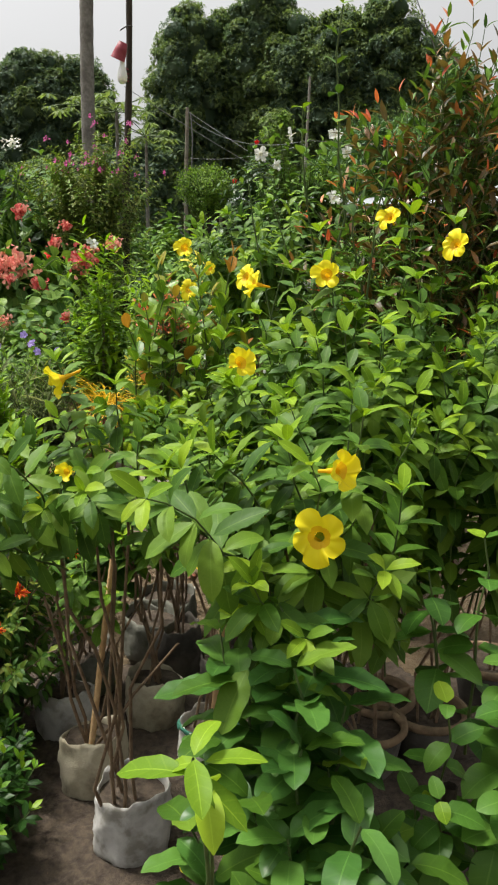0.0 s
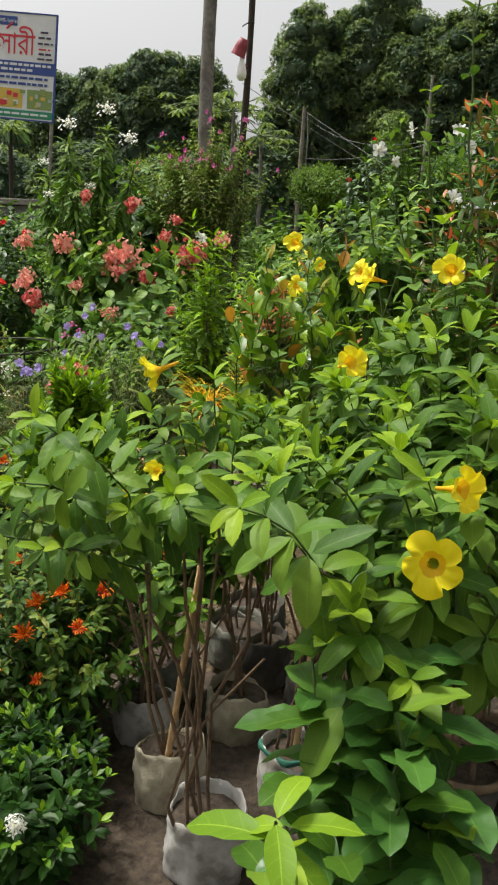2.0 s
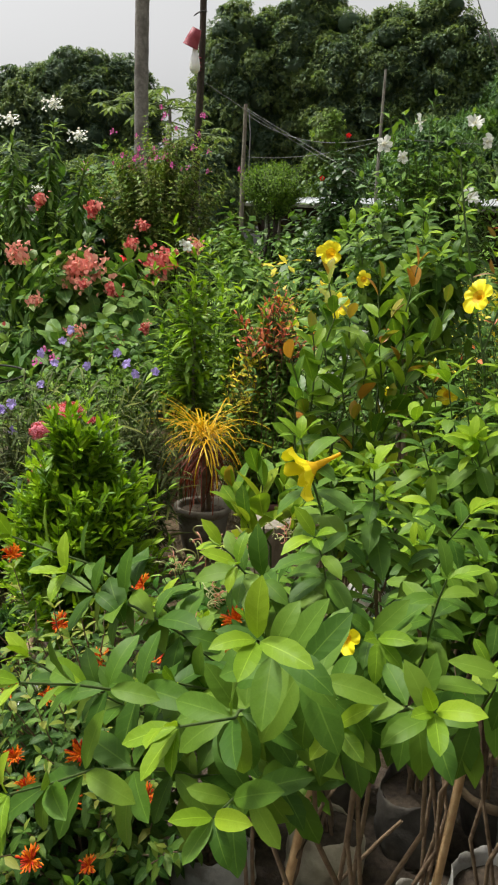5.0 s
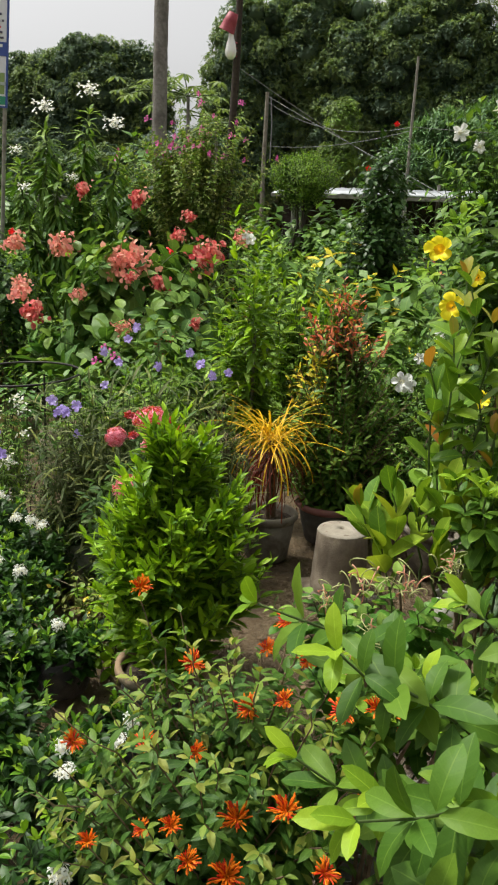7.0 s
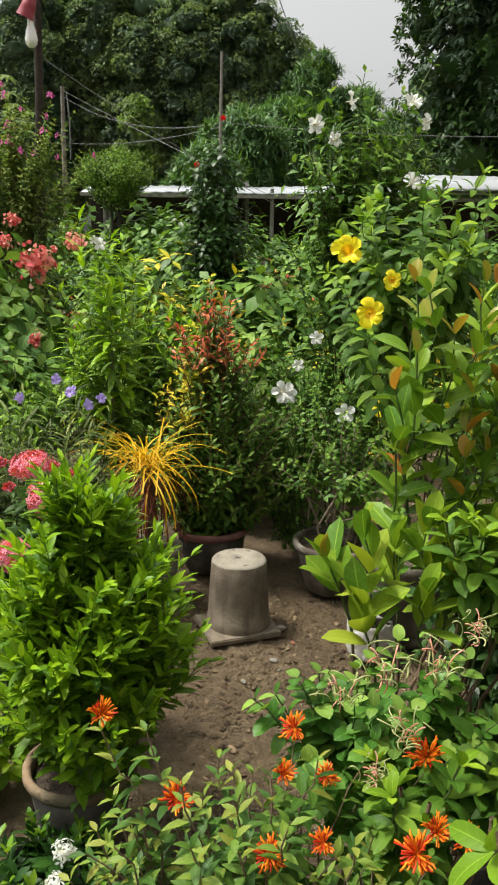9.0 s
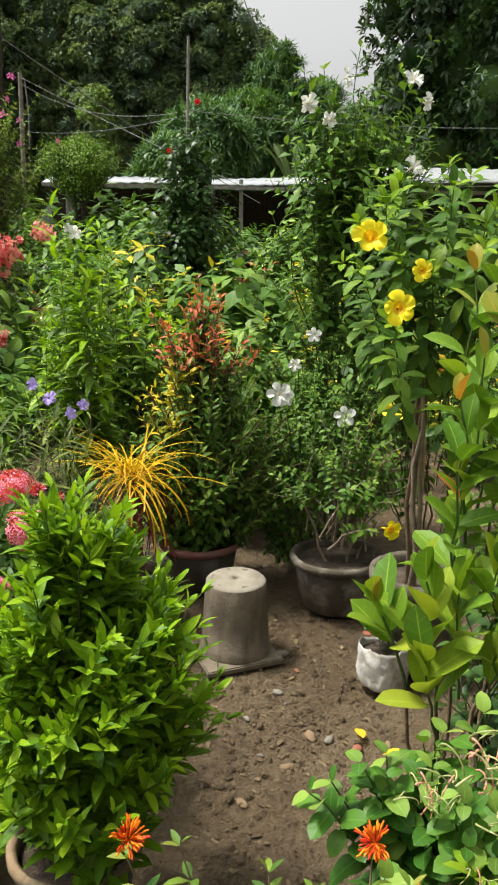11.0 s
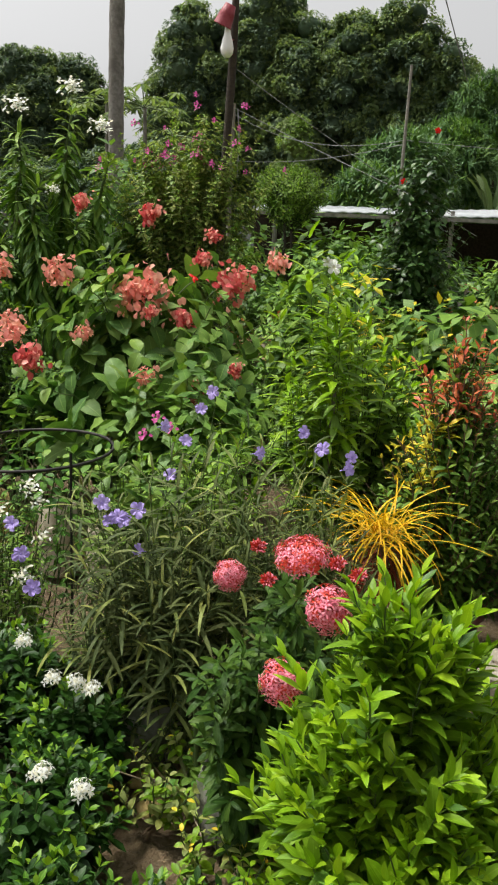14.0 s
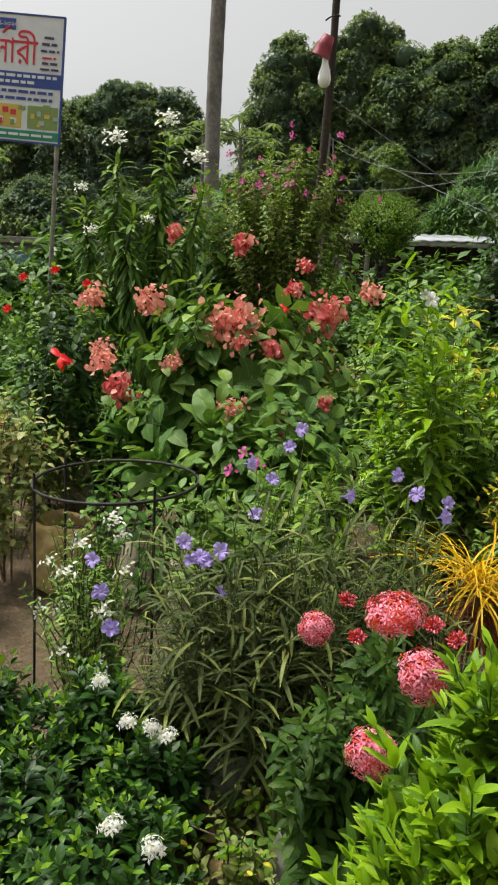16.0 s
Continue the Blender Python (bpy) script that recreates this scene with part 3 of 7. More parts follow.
# ---- flowers ----
def trumpet(name, n, r, tube, mats, cut=0.3, cup=0.3, ruffle=0.08, throat=0.3, seed=0, column=0.0, twist=0.25, steps=9):
    """An open flower that looks along +z: a funnel on a slim tube that opens into n rounded, ruffled lobes."""
    rng = np.random.default_rng(seed)
    per = 10
    th = np.arange(n * per) / (n * per) * 2 * np.pi
    lobe = np.abs(np.cos(th * n / 2))
    petal = (th * n / (2 * np.pi) + 0.5).astype(int) % n
    big, tip = rng.uniform(0.86, 1.1, n)[petal], rng.normal(0, 0.13, n)[petal]
    edge = r * (1 - cut * (1 - lobe ** 0.45)) * big
    q = np.linspace(0, 1, steps)
    rad, zed = [], []
    for s_ in q:
        o = s_ ** 1.35
        rad.append(throat * r * (0.6 + 0.4 * min(1, s_ * 4)) * (1 - o) + edge * o)
        wav = ruffle * r * o * (np.sin(th * n * 2 + seed) + 0.7 * np.sin(th * 7 + seed * 2)) + tip * r * o
        zed.append(r * cup * s_ ** 0.8 - r * 0.22 * s_ ** 3 * lobe + wav - 0.05 * r * (1 - lobe) * s_)
    rad, zed = np.array(rad), np.array(zed)
    ang = th[None] + twist * q[:, None] ** 2
    V = np.stack([rad * np.cos(ang), rad * np.sin(ang), zed], -1).reshape(-1, 3)
    m = n * per
    F = np.array([(i * m + k, i * m + (k + 1) % m, (i + 1) * m + (k + 1) % m, (i + 1) * m + k) for i in range(steps - 1) for k in range(m)])
    U = np.zeros((len(V), 2))
    inner = F[:m * 2]
    sets = [((V, F[m * 2:], U), 0), ((V, inner, U), 1)]
    if tube:
        z = np.linspace(-tube, 0.0, 6)
        sets.append((tubes(np.stack([0 * z, 0 * z, z], -1)[None], (throat * r * np.array([0.25, 0.27, 0.3, 0.4, 0.52, 0.6]))[None], 10), 1))
    if column:
        sets.append((tubes([[[0, 0, -0.2 * column], [0.004, 0, 0.5 * column], [0.01, 0.004, column]]], [[0.0035, 0.003, 0.0045]], 6), 1))
    V, F, U, mi = join(sets)
    return mesh_of(name, V, F, mats, U, mi)


def cluster(name, rng, n, petal, width, mats, droop=0.5, rad=0.02):
    """A hanging cluster of broad soft petals."""
    t = blade(4, 2, width, 0.5, 1.0, 0.25, 0.7, 0.15, 0.0)
    az = rng.random(n) * 6.283
    pos = rng.normal(0, rad, (n, 3)) * np.array([1, 1, 0.7])
    ax = np.tile(np.array([[0, 0, 1.0]]), (n, 1))
    M = poses(pos, ax, az, np.radians(rng.uniform(30, 115, n) + (35 if droop > 0.6 else 0)), petal * rng.uniform(0.7, 1.15, n), rng, droop, 0.4)
    mi = rng.integers(0, len(mats), n)
    V, F, U, mx = join([(spread(t, M[mi == k]), k) for k in range(len(mats)) if (mi == k).any()])
    return mesh_of(name, V, F, mats, U, mx)


def ball_head(name, rng, n, r, floret, mats, dome=-0.25, flat=0.8, wide=0.42, dark=0.25):
    """A rounded head of small four-petalled florets on short tubes."""
    i = np.arange(n)
    z = 1 - (1 - dome) * (i + 0.5) / n
    a = i * 2.39996
    d = np.stack([np.sqrt(1 - z * z) * np.cos(a), np.sqrt(1 - z * z) * np.sin(a), z], -1) + rng.normal(0, 0.06, (n, 3))
    d = unit(d)
    rr = r * rng.uniform(0.70, 1.2, n)
    top = d * rr[:, None] * np.array([1, 1, flat])
    t = blade(2, 0, wide, 0.5, 0.8, 0, 0.5, 0, 0.05)
    M = poses(np.repeat(top, 4, 0), np.repeat(d, 4, 0), np.tile(np.arange(4) * 1.5708, n) + np.repeat(rng.random(n) * 6, 4), np.full(4 * n, 1.35), np.full(4 * n, floret), rng, 0.0, 0.0)
    mi = (rng.random(n) < dark).astype(int)
    m4 = np.repeat(mi, 4)
    sets = [(spread(t, M[m4 == k]), k) for k in (0, 1) if (m4 == k).any()]
    sets.append((tubes(np.stack([top * 0.25, top], 1), np.full((n, 2), floret * 0.07), 3), 1))
    V, F, U, mx = join(sets)
    return mesh_of(name, V, F, mats, U, mx)


def spray(name, rng, n, length, r, mats, width=0.9, rise=0.9, curl=0.04):
    """A spray of slim tubular flowers."""
    d = unit(np.stack([rng.normal(0, width, n), rng.normal(0, width, n), rng.uniform(0.1, 1, n) * rise + 0.15], -1))
    ln = length * rng.uniform(0.5, 1.1, n)
    a = d * length * 0.25
    b = a + d * ln[:, None]
    L = bow(a, b, 0.05 + curl * 1.5, 5, rng, curl)
    R = np.ones((n, 5)) * r * np.array([0.6, 0.75, 0.9, 1.1, 0.7])
    mi = rng.integers(0, len(mats), n)
    sets = [(tubes(L[mi == k], R[mi == k], 5), k) for k in range(len(mats)) if (mi == k).any()]
    core = bow(np.zeros((n, 3)), a, 0.0, 3)
    sets.append((tubes(core, np.full((n, 3), r * 0.4), 3), 0))
    V, F, U, mx = join(sets)
    return mesh_of(name, V, F, mats, U, mx)


def curls(name, rng, n, mats):
    """Spent tube flowers that hang in loose curls from one stalk."""
    L = []
    for _ in range(n):
        r, turn, a, tip = rng.uniform(0.012, 0.035), rng.uniform(1.8, 4.5), rng.random() * 6.28, rng.uniform(-0.7, 0.7)
        q = np.linspace(0, turn, 10)
        x, z = r * (1 - np.cos(q)) * (1 - 0.06 * q), r * np.sin(q) * (1 - 0.06 * q) + 0.004 * q
        o = rng.normal(0, 0.02, 3)
        L.append(np.stack([o[0] + x * math.cos(a), o[1] + x * math.sin(a) + z * math.sin(tip) * 0.5, o[2] + z * math.cos(tip)], -1))
    L = np.array(L)
    mi = rng.integers(0, len(mats), n)
    R = np.linspace(0.0011, 0.0017, 10)[None] * np.ones((n, 1))
    V, F, U, mx = join([(tubes(L[mi == k], R[mi == k], 5), k) for k in range(len(mats)) if (mi == k).any()])
    return mesh_of(name, V, F, mats, U, mx)


FR = np.random.default_rng(5)
F_ALLA = [trumpet("allamanda_flower", 5, 0.056, 0.055, [YEL, YEL_T], 0.3, c, 0.05, 0.3, sd) for c, sd in ((0.35, 1), (0.6, 2), (0.45, 3))]
F_ALLA_S = [trumpet("allamanda_flower_half_open", 5, 0.046, 0.045, [YEL, YEL_T], 0.3, 0.95, 0.09, 0.26, 4)]
F_HIB = [trumpet("white_hibiscus_flower", 5, 0.062, 0.03, [WHITE, CREAMP], 0.5, c, 0.14, 0.16, sd, 0.05) for c, sd in ((0.6, 5), (1.0, 6), (0.35, 7))]
F_WH = [trumpet("white_star_flower", 5, 0.034, 0.02, [WHITE, CREAMP], 0.62, c, 0.06, 0.14, sd) for c, sd in ((0.15, 8), (0.45, 9))]
F_RUEL = [trumpet("lilac_trumpet_flower", 5, 0.024, 0.035, [PURPLE, PURPLE], 0.38, c, 0.1, 0.22, sd) for c, sd in ((0.45, 10), (0.7, 11), (0.3, 12))]
F_BOUG = cluster("bougainvillea_bracts", FR, 9, 0.04, 0.75, [MAGENTA], 0.1, 0.02)
F_MUSS = [cluster("mussaenda_cluster", FR, n, 0.044, 0.66, ms, 0.75, rd) for n, ms, rd in ((260, [PINK, PINK, PINK_P], 0.058), (90, [PINK, ROSE], 0.034), (150, [ROSE, PINK], 0.048), (84, [PINK_P, PINK], 0.038))]
F_POIN = cluster("scarlet_sepals", FR, 9, 0.11, 0.45, [SCARLET], 0.15, 0.008)
F_IX = [ball_head("ixora_head", FR, 230, 0.048, 0.0125, [IXPINK, IXRED], 0.0, 0.75, 0.36, 0.15), ball_head("ixora_head_wide", FR, 270, 0.06, 0.0125, [IXPINK, IXRED], 0.1, 0.5, 0.36, 0.35)]
F_IXB = spray("ixora_bud_head", FR, 150, 0.02, 0.0016, [IXRED, IXRED, IXPINK], 0.6, 1.0)
F_WIX = ball_head("white_ixora_head", FR, 22, 0.036, 0.019, [WHITE, CREAMP], 0.5, 0.45)
F_FIRE = [spray("firebush_spray", FR, 54, 0.04, 0.0024, [ORANGE, ORANGE, ORANGE, REDORANGE], 0.6), spray("firebush_spray_red", FR, 44, 0.036, 0.0024, [ORANGE, REDORANGE], 0.75, 0.8)]
F_PLUM = cluster("plumeria_cluster", FR, 70, 0.045, 0.65, [WHITE, WHITE, CREAMP], 0.0, 0.05)
F_STAR = cluster("white_star_cluster", FR, 12, 0.028, 0.4, [CREAMP, WHITE], 0.0, 0.02)
F_CURL = curls("spent_tube_flowers", FR, 20, [GREENBUD, GREENBUD, PINK_P])
F_REDH = trumpet("red_hibiscus_flower", 5, 0.05, 0.02, [SCARLET, SCARLET], 0.45, 0.5, 0.12, 0.16, 13, 0.04)


def bloom(parent, mesh, at, face=(0, -0.6, 0.7), size=1.0, spin=0.0, name="flower", label=""):
    """A flower of a plant, at a place of the world, that faces that way."""
    if isinstance(mesh, list):
        mesh = mesh[int(abs(at[0]) * 997 + abs(at[2]) * 331) % len(mesh)]
    q = Vector(face).normalized().to_track_quat("Z", "Y").to_matrix().to_4x4()
    m = Matrix.Translation(Vector(at) - Vector(parent.location)) @ q @ pose(0, 0, 0, 0, 0, spin) @ Matrix.Diagonal((size, size, size, 1))
    return child(name, mesh, parent, m, label)


# ---- pots and bags ----
def lathe(profile, sides=28, wrinkle=0.0, seed=0, sag=0.0, fold=0):
    """A turned vessel from (radius, height) pairs, creased like cloth where wrinkle is set."""
    noise.seed_set(seed + 1)
    n = len(profile)
    V = []
    for r, z in profile:
        for k in range(sides):
            a = k / sides * 6.28319
            w = noise.noise(Vector((math.cos(a) * 1.6, math.sin(a) * 1.6, z * 12 + seed))) * wrinkle
            w += wrinkle * 0.45 * math.sin(a * 9 + z * 40 + seed) * noise.noise(Vector((math.cos(a) * 2, math.sin(a) * 2, seed + z * 20))) * 2
            zz = z - sag * max(0, math.sin(a + seed)) * (z / max(p[1] for p in profile)) ** 3 + wrinkle * 0.8 * noise.noise(Vector((math.cos(a) * 3, math.sin(a) * 3, seed + 9)))
            V.append(((r + w) * math.cos(a), (r + w) * math.sin(a), zz if abs(z) > 0.001 else 0.0))
    F = [(i * sides + k, i * sides + (k + 1) % sides, (i + 1) * sides + (k + 1) % sides, (i + 1) * sides + k) for i in range(n - 1) for k in range(sides)]
    return np.array(V), np.array(F), np.zeros((n * sides, 2))


def disc(r, z, seed, rough=0.012, rings=6, sides=24):
    noise.seed_set(seed + 3)
    prof = [(r * i / rings + 1e-4, z) for i in range(rings + 1)]
    V, F, U = lathe(prof, sides)
    for v in V:
        v[2] = z + rough * noise.noise(Vector((v[0] * 22, v[1] * 22, seed)))
    return V, F, U


def grow_bag(parent, r, h, mat, seed=0, sag=0.03, off=(0, 0), band=None, label=""):
    prof = [(r * 0.55, 0.0), (r * 0.86, 0.006)] + [(r * (0.9 + 0.2 * math.sin(0.5 + 2.0 * q) - 0.03 * q), h * q) for q in np.linspace(0.06, 1.0, 14)] + [(r * 0.98, h * 1.0), (r * 0.97, h * 0.9), (r * 0.95, h * 0.72)]
    V, F, U = lathe(prof, 56, r * 0.085, seed, sag)
    for v in V:
        a = math.atan2(v[1], v[0])
        up = max(0.0, (v[2] / h - 0.8) / 0.2)
        fold = noise.noise(Vector((a * 3.2 + v[2] * 26, v[2] * 30 - a * 2, seed))) + 0.6 * noise.noise(Vector((a * 7, v[2] * 70, seed + 5)))
        v[0] *= 1 + 0.045 * fold
        v[1] *= 1 + 0.045 * fold
        v[2] += up * 0.02 * noise.noise(Vector((a * 2.2, seed, 0))) + up * 0.008 * noise.noise(Vector((a * 9, seed, 3)))
    o = Matrix.Translation((off[0], off[1], 0))
    b = child("grow_bag", mesh_of("grow_bag", V, F, [mat], U), parent, o, label)
    child("soil", mesh_of("soil", *disc(r * 0.97, h * 0.78, seed)[:2], [POTSOIL], np.zeros((7 * 24, 2))), parent, o)
    if band:
        V, F, U = lathe([(r * 1.04, h * 0.93), (r * 1.06, h * 0.96), (r * 1.04, h * 1.0), (r * 1.0, h * 1.02), (r * 0.92, h * 0.88)], 48, r * 0.13, seed + 4, sag)
        child("cloth_band", mesh_of("cloth_band", V, F, [band], U), b, None, "green cloth band round the rim")
    return b


def tub(parent, r, h, mat, rim=None, seed=0, off=(0, 0), label="", name="pot", lip=0.02):
    prof = [(r * 0.5, 0.0), (r * 0.68, 0.0), (r * 0.72, h * 0.06), (r * 0.84, h * 0.45), (r * 0.92, h * 0.82)]
    o = Matrix.Translation((off[0], off[1], 0))
    V, F, U = lathe(prof + [(r * 0.86, h * 0.82), (r * 0.80, h * 0.5)], 32, r * 0.008, seed)
    b = child(name, mesh_of(name, V, F, [mat], U), parent, o, label)
    V, F, U = lathe([(r * 0.90, h * 0.80), (r * 0.97, h * 0.84), (r * 1.0 + lip * 0.3, h * 0.90), (r * 1.0 + lip * 0.2, h * 0.98), (r * 0.95, h), (r * 0.88, h * 0.96), (r * 0.86, h * 0.84)], 32, r * 0.01, seed + 2)
    child("rim", mesh_of("rim", V, F, [rim or mat], U), b)
    child("soil", mesh_of("soil", *disc(r * 0.89, h * 0.84, seed)[:2], [POTSOIL], np.zeros((7 * 24, 2))), parent, o)
    return b


# ---- plants ----
def bush(name, at, label, category, tips, kinds, size, seed, near_t, far_t=None, n_parts=0, nodes=6, each=2, part_of=0.6, young=0.8, youngs=1.0, e=(35, 75), droop=0.1, inward=0.3, rise=0.35, lift=0.12, whorl=True, twig=0.003, stem_n=4, stem_r=0.006, bark=None, group="", kind="", tip_size=0.55, up=0.35, mix=0.0, jitter=0.25, foot=0.03, twig_mat=None, sides=4):
    """A leafy plant on its own stems. tips: where its shoots end, from its foot."""
    rng = np.random.default_rng(seed)
    ob = thing(name, at, label, category, group, kind)
    tips = np.asarray(tips, float)
    starts = tips * np.array([inward, inward, 1.0])
    starts[:, 2] = np.maximum(0.04, tips[:, 2] - rise * (0.6 + 0.8 * rng.random(len(tips))))
    L, M, age = shoots(rng, starts, tips, lift, nodes, part_of, each, size, e[0], e[1], droop, whorl, jitter, tip_size, up)
    which = np.zeros(len(M), int)
    if len(kinds) > 1:
        which[(age > young) & (rng.random(len(M)) < youngs)] = 1
    if len(kinds) > 2 and mix:
        which[rng.random(len(M)) < mix] = 2
    foliage(ob, M, kinds, which, n_parts, near_t, far_t or near_t)
    T = L if sides > 3 else L[:, ::3]
    sticks(ob, "twig", T, np.linspace(twig, twig * 0.5, T.shape[1])[None] * np.ones((len(T), 1)), twig_mat or GREENSTEM, sides)
    if stem_n:
        top = starts[rng.permutation(len(starts))[:stem_n]] * np.array([1, 1, 1.0])
        stems(ob, rng, top, foot, stem_r, bark or BARK)
    return ob


# ---- ground ----
def axis_steps(lo, hi, fine, far):
    inner = np.arange(lo, hi + 1e-6, fine)
    outer = far * (np.arange(1, 15) / 14.0) ** 2.6
    return np.concatenate([lo - outer[::-1] - fine, inner, hi + outer + fine])


gx, gy = axis_steps(-3.4, 1.2, 0.022, 900), axis_steps(1.2, 6.4, 0.022, 900)
GX, GY = np.meshgrid(gx, gy, indexing="ij")
GZ = np.zeros_like(GX)


def ground_z(x, y):
    noise.seed_set(4)
    return 0.022 * noise.noise(Vector((x * 2.2, y * 2.2, 0))) + 0.012 * noise.noise(Vector((x * 9, y * 9, 3))) + 0.011 * noise.noise(Vector((x * 19, y * 19, 7))) + 0.024 * max(0.0, noise.noise(Vector((x * 27, y * 27, 9)))) ** 1.3 - 0.03


for i in range(GX.shape[0]):
    for j in range(GX.shape[1]):
        x, y = GX[i, j], GY[i, j]
        if -4 < x < 2 and 0 < y < 7:
            GZ[i, j] = ground_z(x, y)
idx = np.arange(GX.size).reshape(GX.shape)
GF = np.stack([idx[:-1, :-1], idx[1:, :-1], idx[1:, 1:], idx[:-1, 1:]], -1).reshape(-1, 4)
ground = new("ground", mesh_of("ground", np.stack([GX, GY, GZ], -1).reshape(-1, 3), GF, [SOIL], np.stack([GX, GY], -1).reshape(-1, 2)))
tagged(ground, "trodden brown nursery soil with grit and crumbs", "ground", "", "structure")

# ---- far trees ----
def far_tree(name, x, y, top, rx, label, kinds, seed, low=2.0, clumps=80, tufts=20, per=6, leaf=0.30, lobe=(0.45, 0.85), trunk=0.22, light=0.35, tm=T_CLUMP, group="mango trees behind the nursery", ry=None, core=0.72, hang=0.3):
    """Trunk, limbs and a crown of leafy clumps, each clump a dark inner mass under its own leaves."""
    rng = np.random.default_rng(seed)
    ob = thing(name, (x, y, 0), label, "tree", group)
    ry = ry or rx
    cz, rz = (top + low) / 2, (top - low) / 2
    c = unit(rng.normal(0, 1, (clumps * 4, 3)) + np.array([0, -0.25, 0.2]))
    c = c[(c[:, 2] > -0.8) & (c[:, 1] < 0.4)][:clumps]
    cr = rng.uniform(lobe[0], lobe[1], len(c))
    C = c * np.maximum(np.array([rx, ry, rz]) - cr[:, None] * 0.75, 0.2) * rng.uniform(0.76, 1.03, len(c))[:, None] + np.array([0, 0, cz])
    # each lobe carries tufts of leaves that hang outward from one bud
    tn = len(c) * tufts
    k = np.repeat(np.arange(len(c)), tufts)
    d = unit(unit(rng.normal(0, 1, (tn, 3))) + np.array([0, -0.1, 0.4]) + c[k] * 0.55)
    P = C[k] + d * (cr[k] * rng.uniform(0.84, 1.12, tn))[:, None] * np.array([1, 1, 0.85])
    # random lobes take kinds[1]; on mangoes its paler tone stands for sunlight
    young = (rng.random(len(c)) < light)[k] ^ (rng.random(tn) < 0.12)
    j = np.repeat(np.arange(tn), per)
    n = len(j)
    M = poses(P[j] + rng.normal(0, leaf * 0.12, (n, 3)), d[j] + np.array([0, 0, 0.6]), rng.random(n) * 6.28, rng.uniform(0.5, 1.5, n), leaf * rng.uniform(0.7, 1.25, n), rng, hang, 0.7)
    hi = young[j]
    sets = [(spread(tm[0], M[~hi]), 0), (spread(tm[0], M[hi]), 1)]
    V, F, U = lathe([(math.sin(q) + 1e-3, math.cos(q)) for q in np.linspace(3.1, 0.05, 6)], 8)
    B = np.zeros((len(c), 4, 4))
    for i in range(3):
        B[:, i, i] = cr * core * (0.8 if i == 2 else 1.0)
    B[:, :3, 3], B[:, 3, 3] = C, 1
    sets.append((spread((V, F, U), B), 0))
    one = np.diag([max(0.2, rx - lobe[1]), max(0.2, ry - lobe[1]), max(0.3, rz - lobe[1]), 1.0])[None]
    one[0, :3, 3] = (0, 0, cz)
    sets.append((spread((V, F, U), one), 0))
    V, F, U, mi = join(sets)
    child("crown", mesh_of("crown", V, F, kinds, U, mi), ob)
    sticks(ob, "trunk", bow(np.array([[0, 0, -0.05]]), [[0.1, 0, cz]], 0.02, 6, rng), np.linspace(trunk, trunk * 0.5, 6)[None], BARK_D, 8)
    for _ in range(5):
        a = rng.random() * 6.28
        e = [[math.cos(a) * rx * 0.6, math.sin(a) * ry * 0.6, cz + rz * 0.4 * rng.random()]]
        sticks(ob, "limb", bow([[0, 0, low * 0.8]], e, 0.1, 6, rng), np.linspace(trunk * 0.5, 0.04, 6)[None], BARK_D, 6)
    return ob


MG = "dense dark green mango tree with a rounded lumpy crown"
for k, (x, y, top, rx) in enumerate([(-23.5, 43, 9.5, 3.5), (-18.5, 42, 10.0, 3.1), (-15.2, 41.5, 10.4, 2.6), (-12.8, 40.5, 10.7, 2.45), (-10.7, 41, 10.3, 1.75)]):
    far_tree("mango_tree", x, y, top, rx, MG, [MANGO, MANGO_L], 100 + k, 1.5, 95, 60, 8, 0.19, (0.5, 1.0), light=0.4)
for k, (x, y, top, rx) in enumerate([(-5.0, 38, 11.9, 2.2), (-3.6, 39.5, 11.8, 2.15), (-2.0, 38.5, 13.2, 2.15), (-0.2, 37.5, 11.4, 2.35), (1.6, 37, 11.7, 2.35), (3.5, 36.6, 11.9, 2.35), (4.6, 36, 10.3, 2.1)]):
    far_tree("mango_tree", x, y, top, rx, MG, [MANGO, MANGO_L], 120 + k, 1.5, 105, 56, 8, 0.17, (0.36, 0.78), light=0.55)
far_tree("young_mango_tree", -0.9, 31, 6.6, 0.75, "small pale green tree before the dark mango trees", [MANGO_L, PALE], 141, 2.2, 22, 40, 7, 0.14, (0.28, 0.5), 0.09, 0.5)
FT = "feathery blue-green tree with fine drooping leaves"
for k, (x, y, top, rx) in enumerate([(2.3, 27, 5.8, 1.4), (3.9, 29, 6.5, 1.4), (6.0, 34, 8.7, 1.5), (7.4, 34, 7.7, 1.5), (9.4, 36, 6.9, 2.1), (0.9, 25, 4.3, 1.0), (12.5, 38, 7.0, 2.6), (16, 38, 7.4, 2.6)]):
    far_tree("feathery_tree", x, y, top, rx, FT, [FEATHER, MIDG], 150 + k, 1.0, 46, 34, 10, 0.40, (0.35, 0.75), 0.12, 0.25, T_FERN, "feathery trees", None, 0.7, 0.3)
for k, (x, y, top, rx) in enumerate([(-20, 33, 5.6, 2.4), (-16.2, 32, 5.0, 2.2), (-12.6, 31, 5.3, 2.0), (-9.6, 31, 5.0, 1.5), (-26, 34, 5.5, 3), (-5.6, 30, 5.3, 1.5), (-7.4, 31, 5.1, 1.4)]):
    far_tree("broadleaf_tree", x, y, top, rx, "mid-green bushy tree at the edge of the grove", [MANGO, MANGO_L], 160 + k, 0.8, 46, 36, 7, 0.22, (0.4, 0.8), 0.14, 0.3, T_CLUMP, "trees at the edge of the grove")
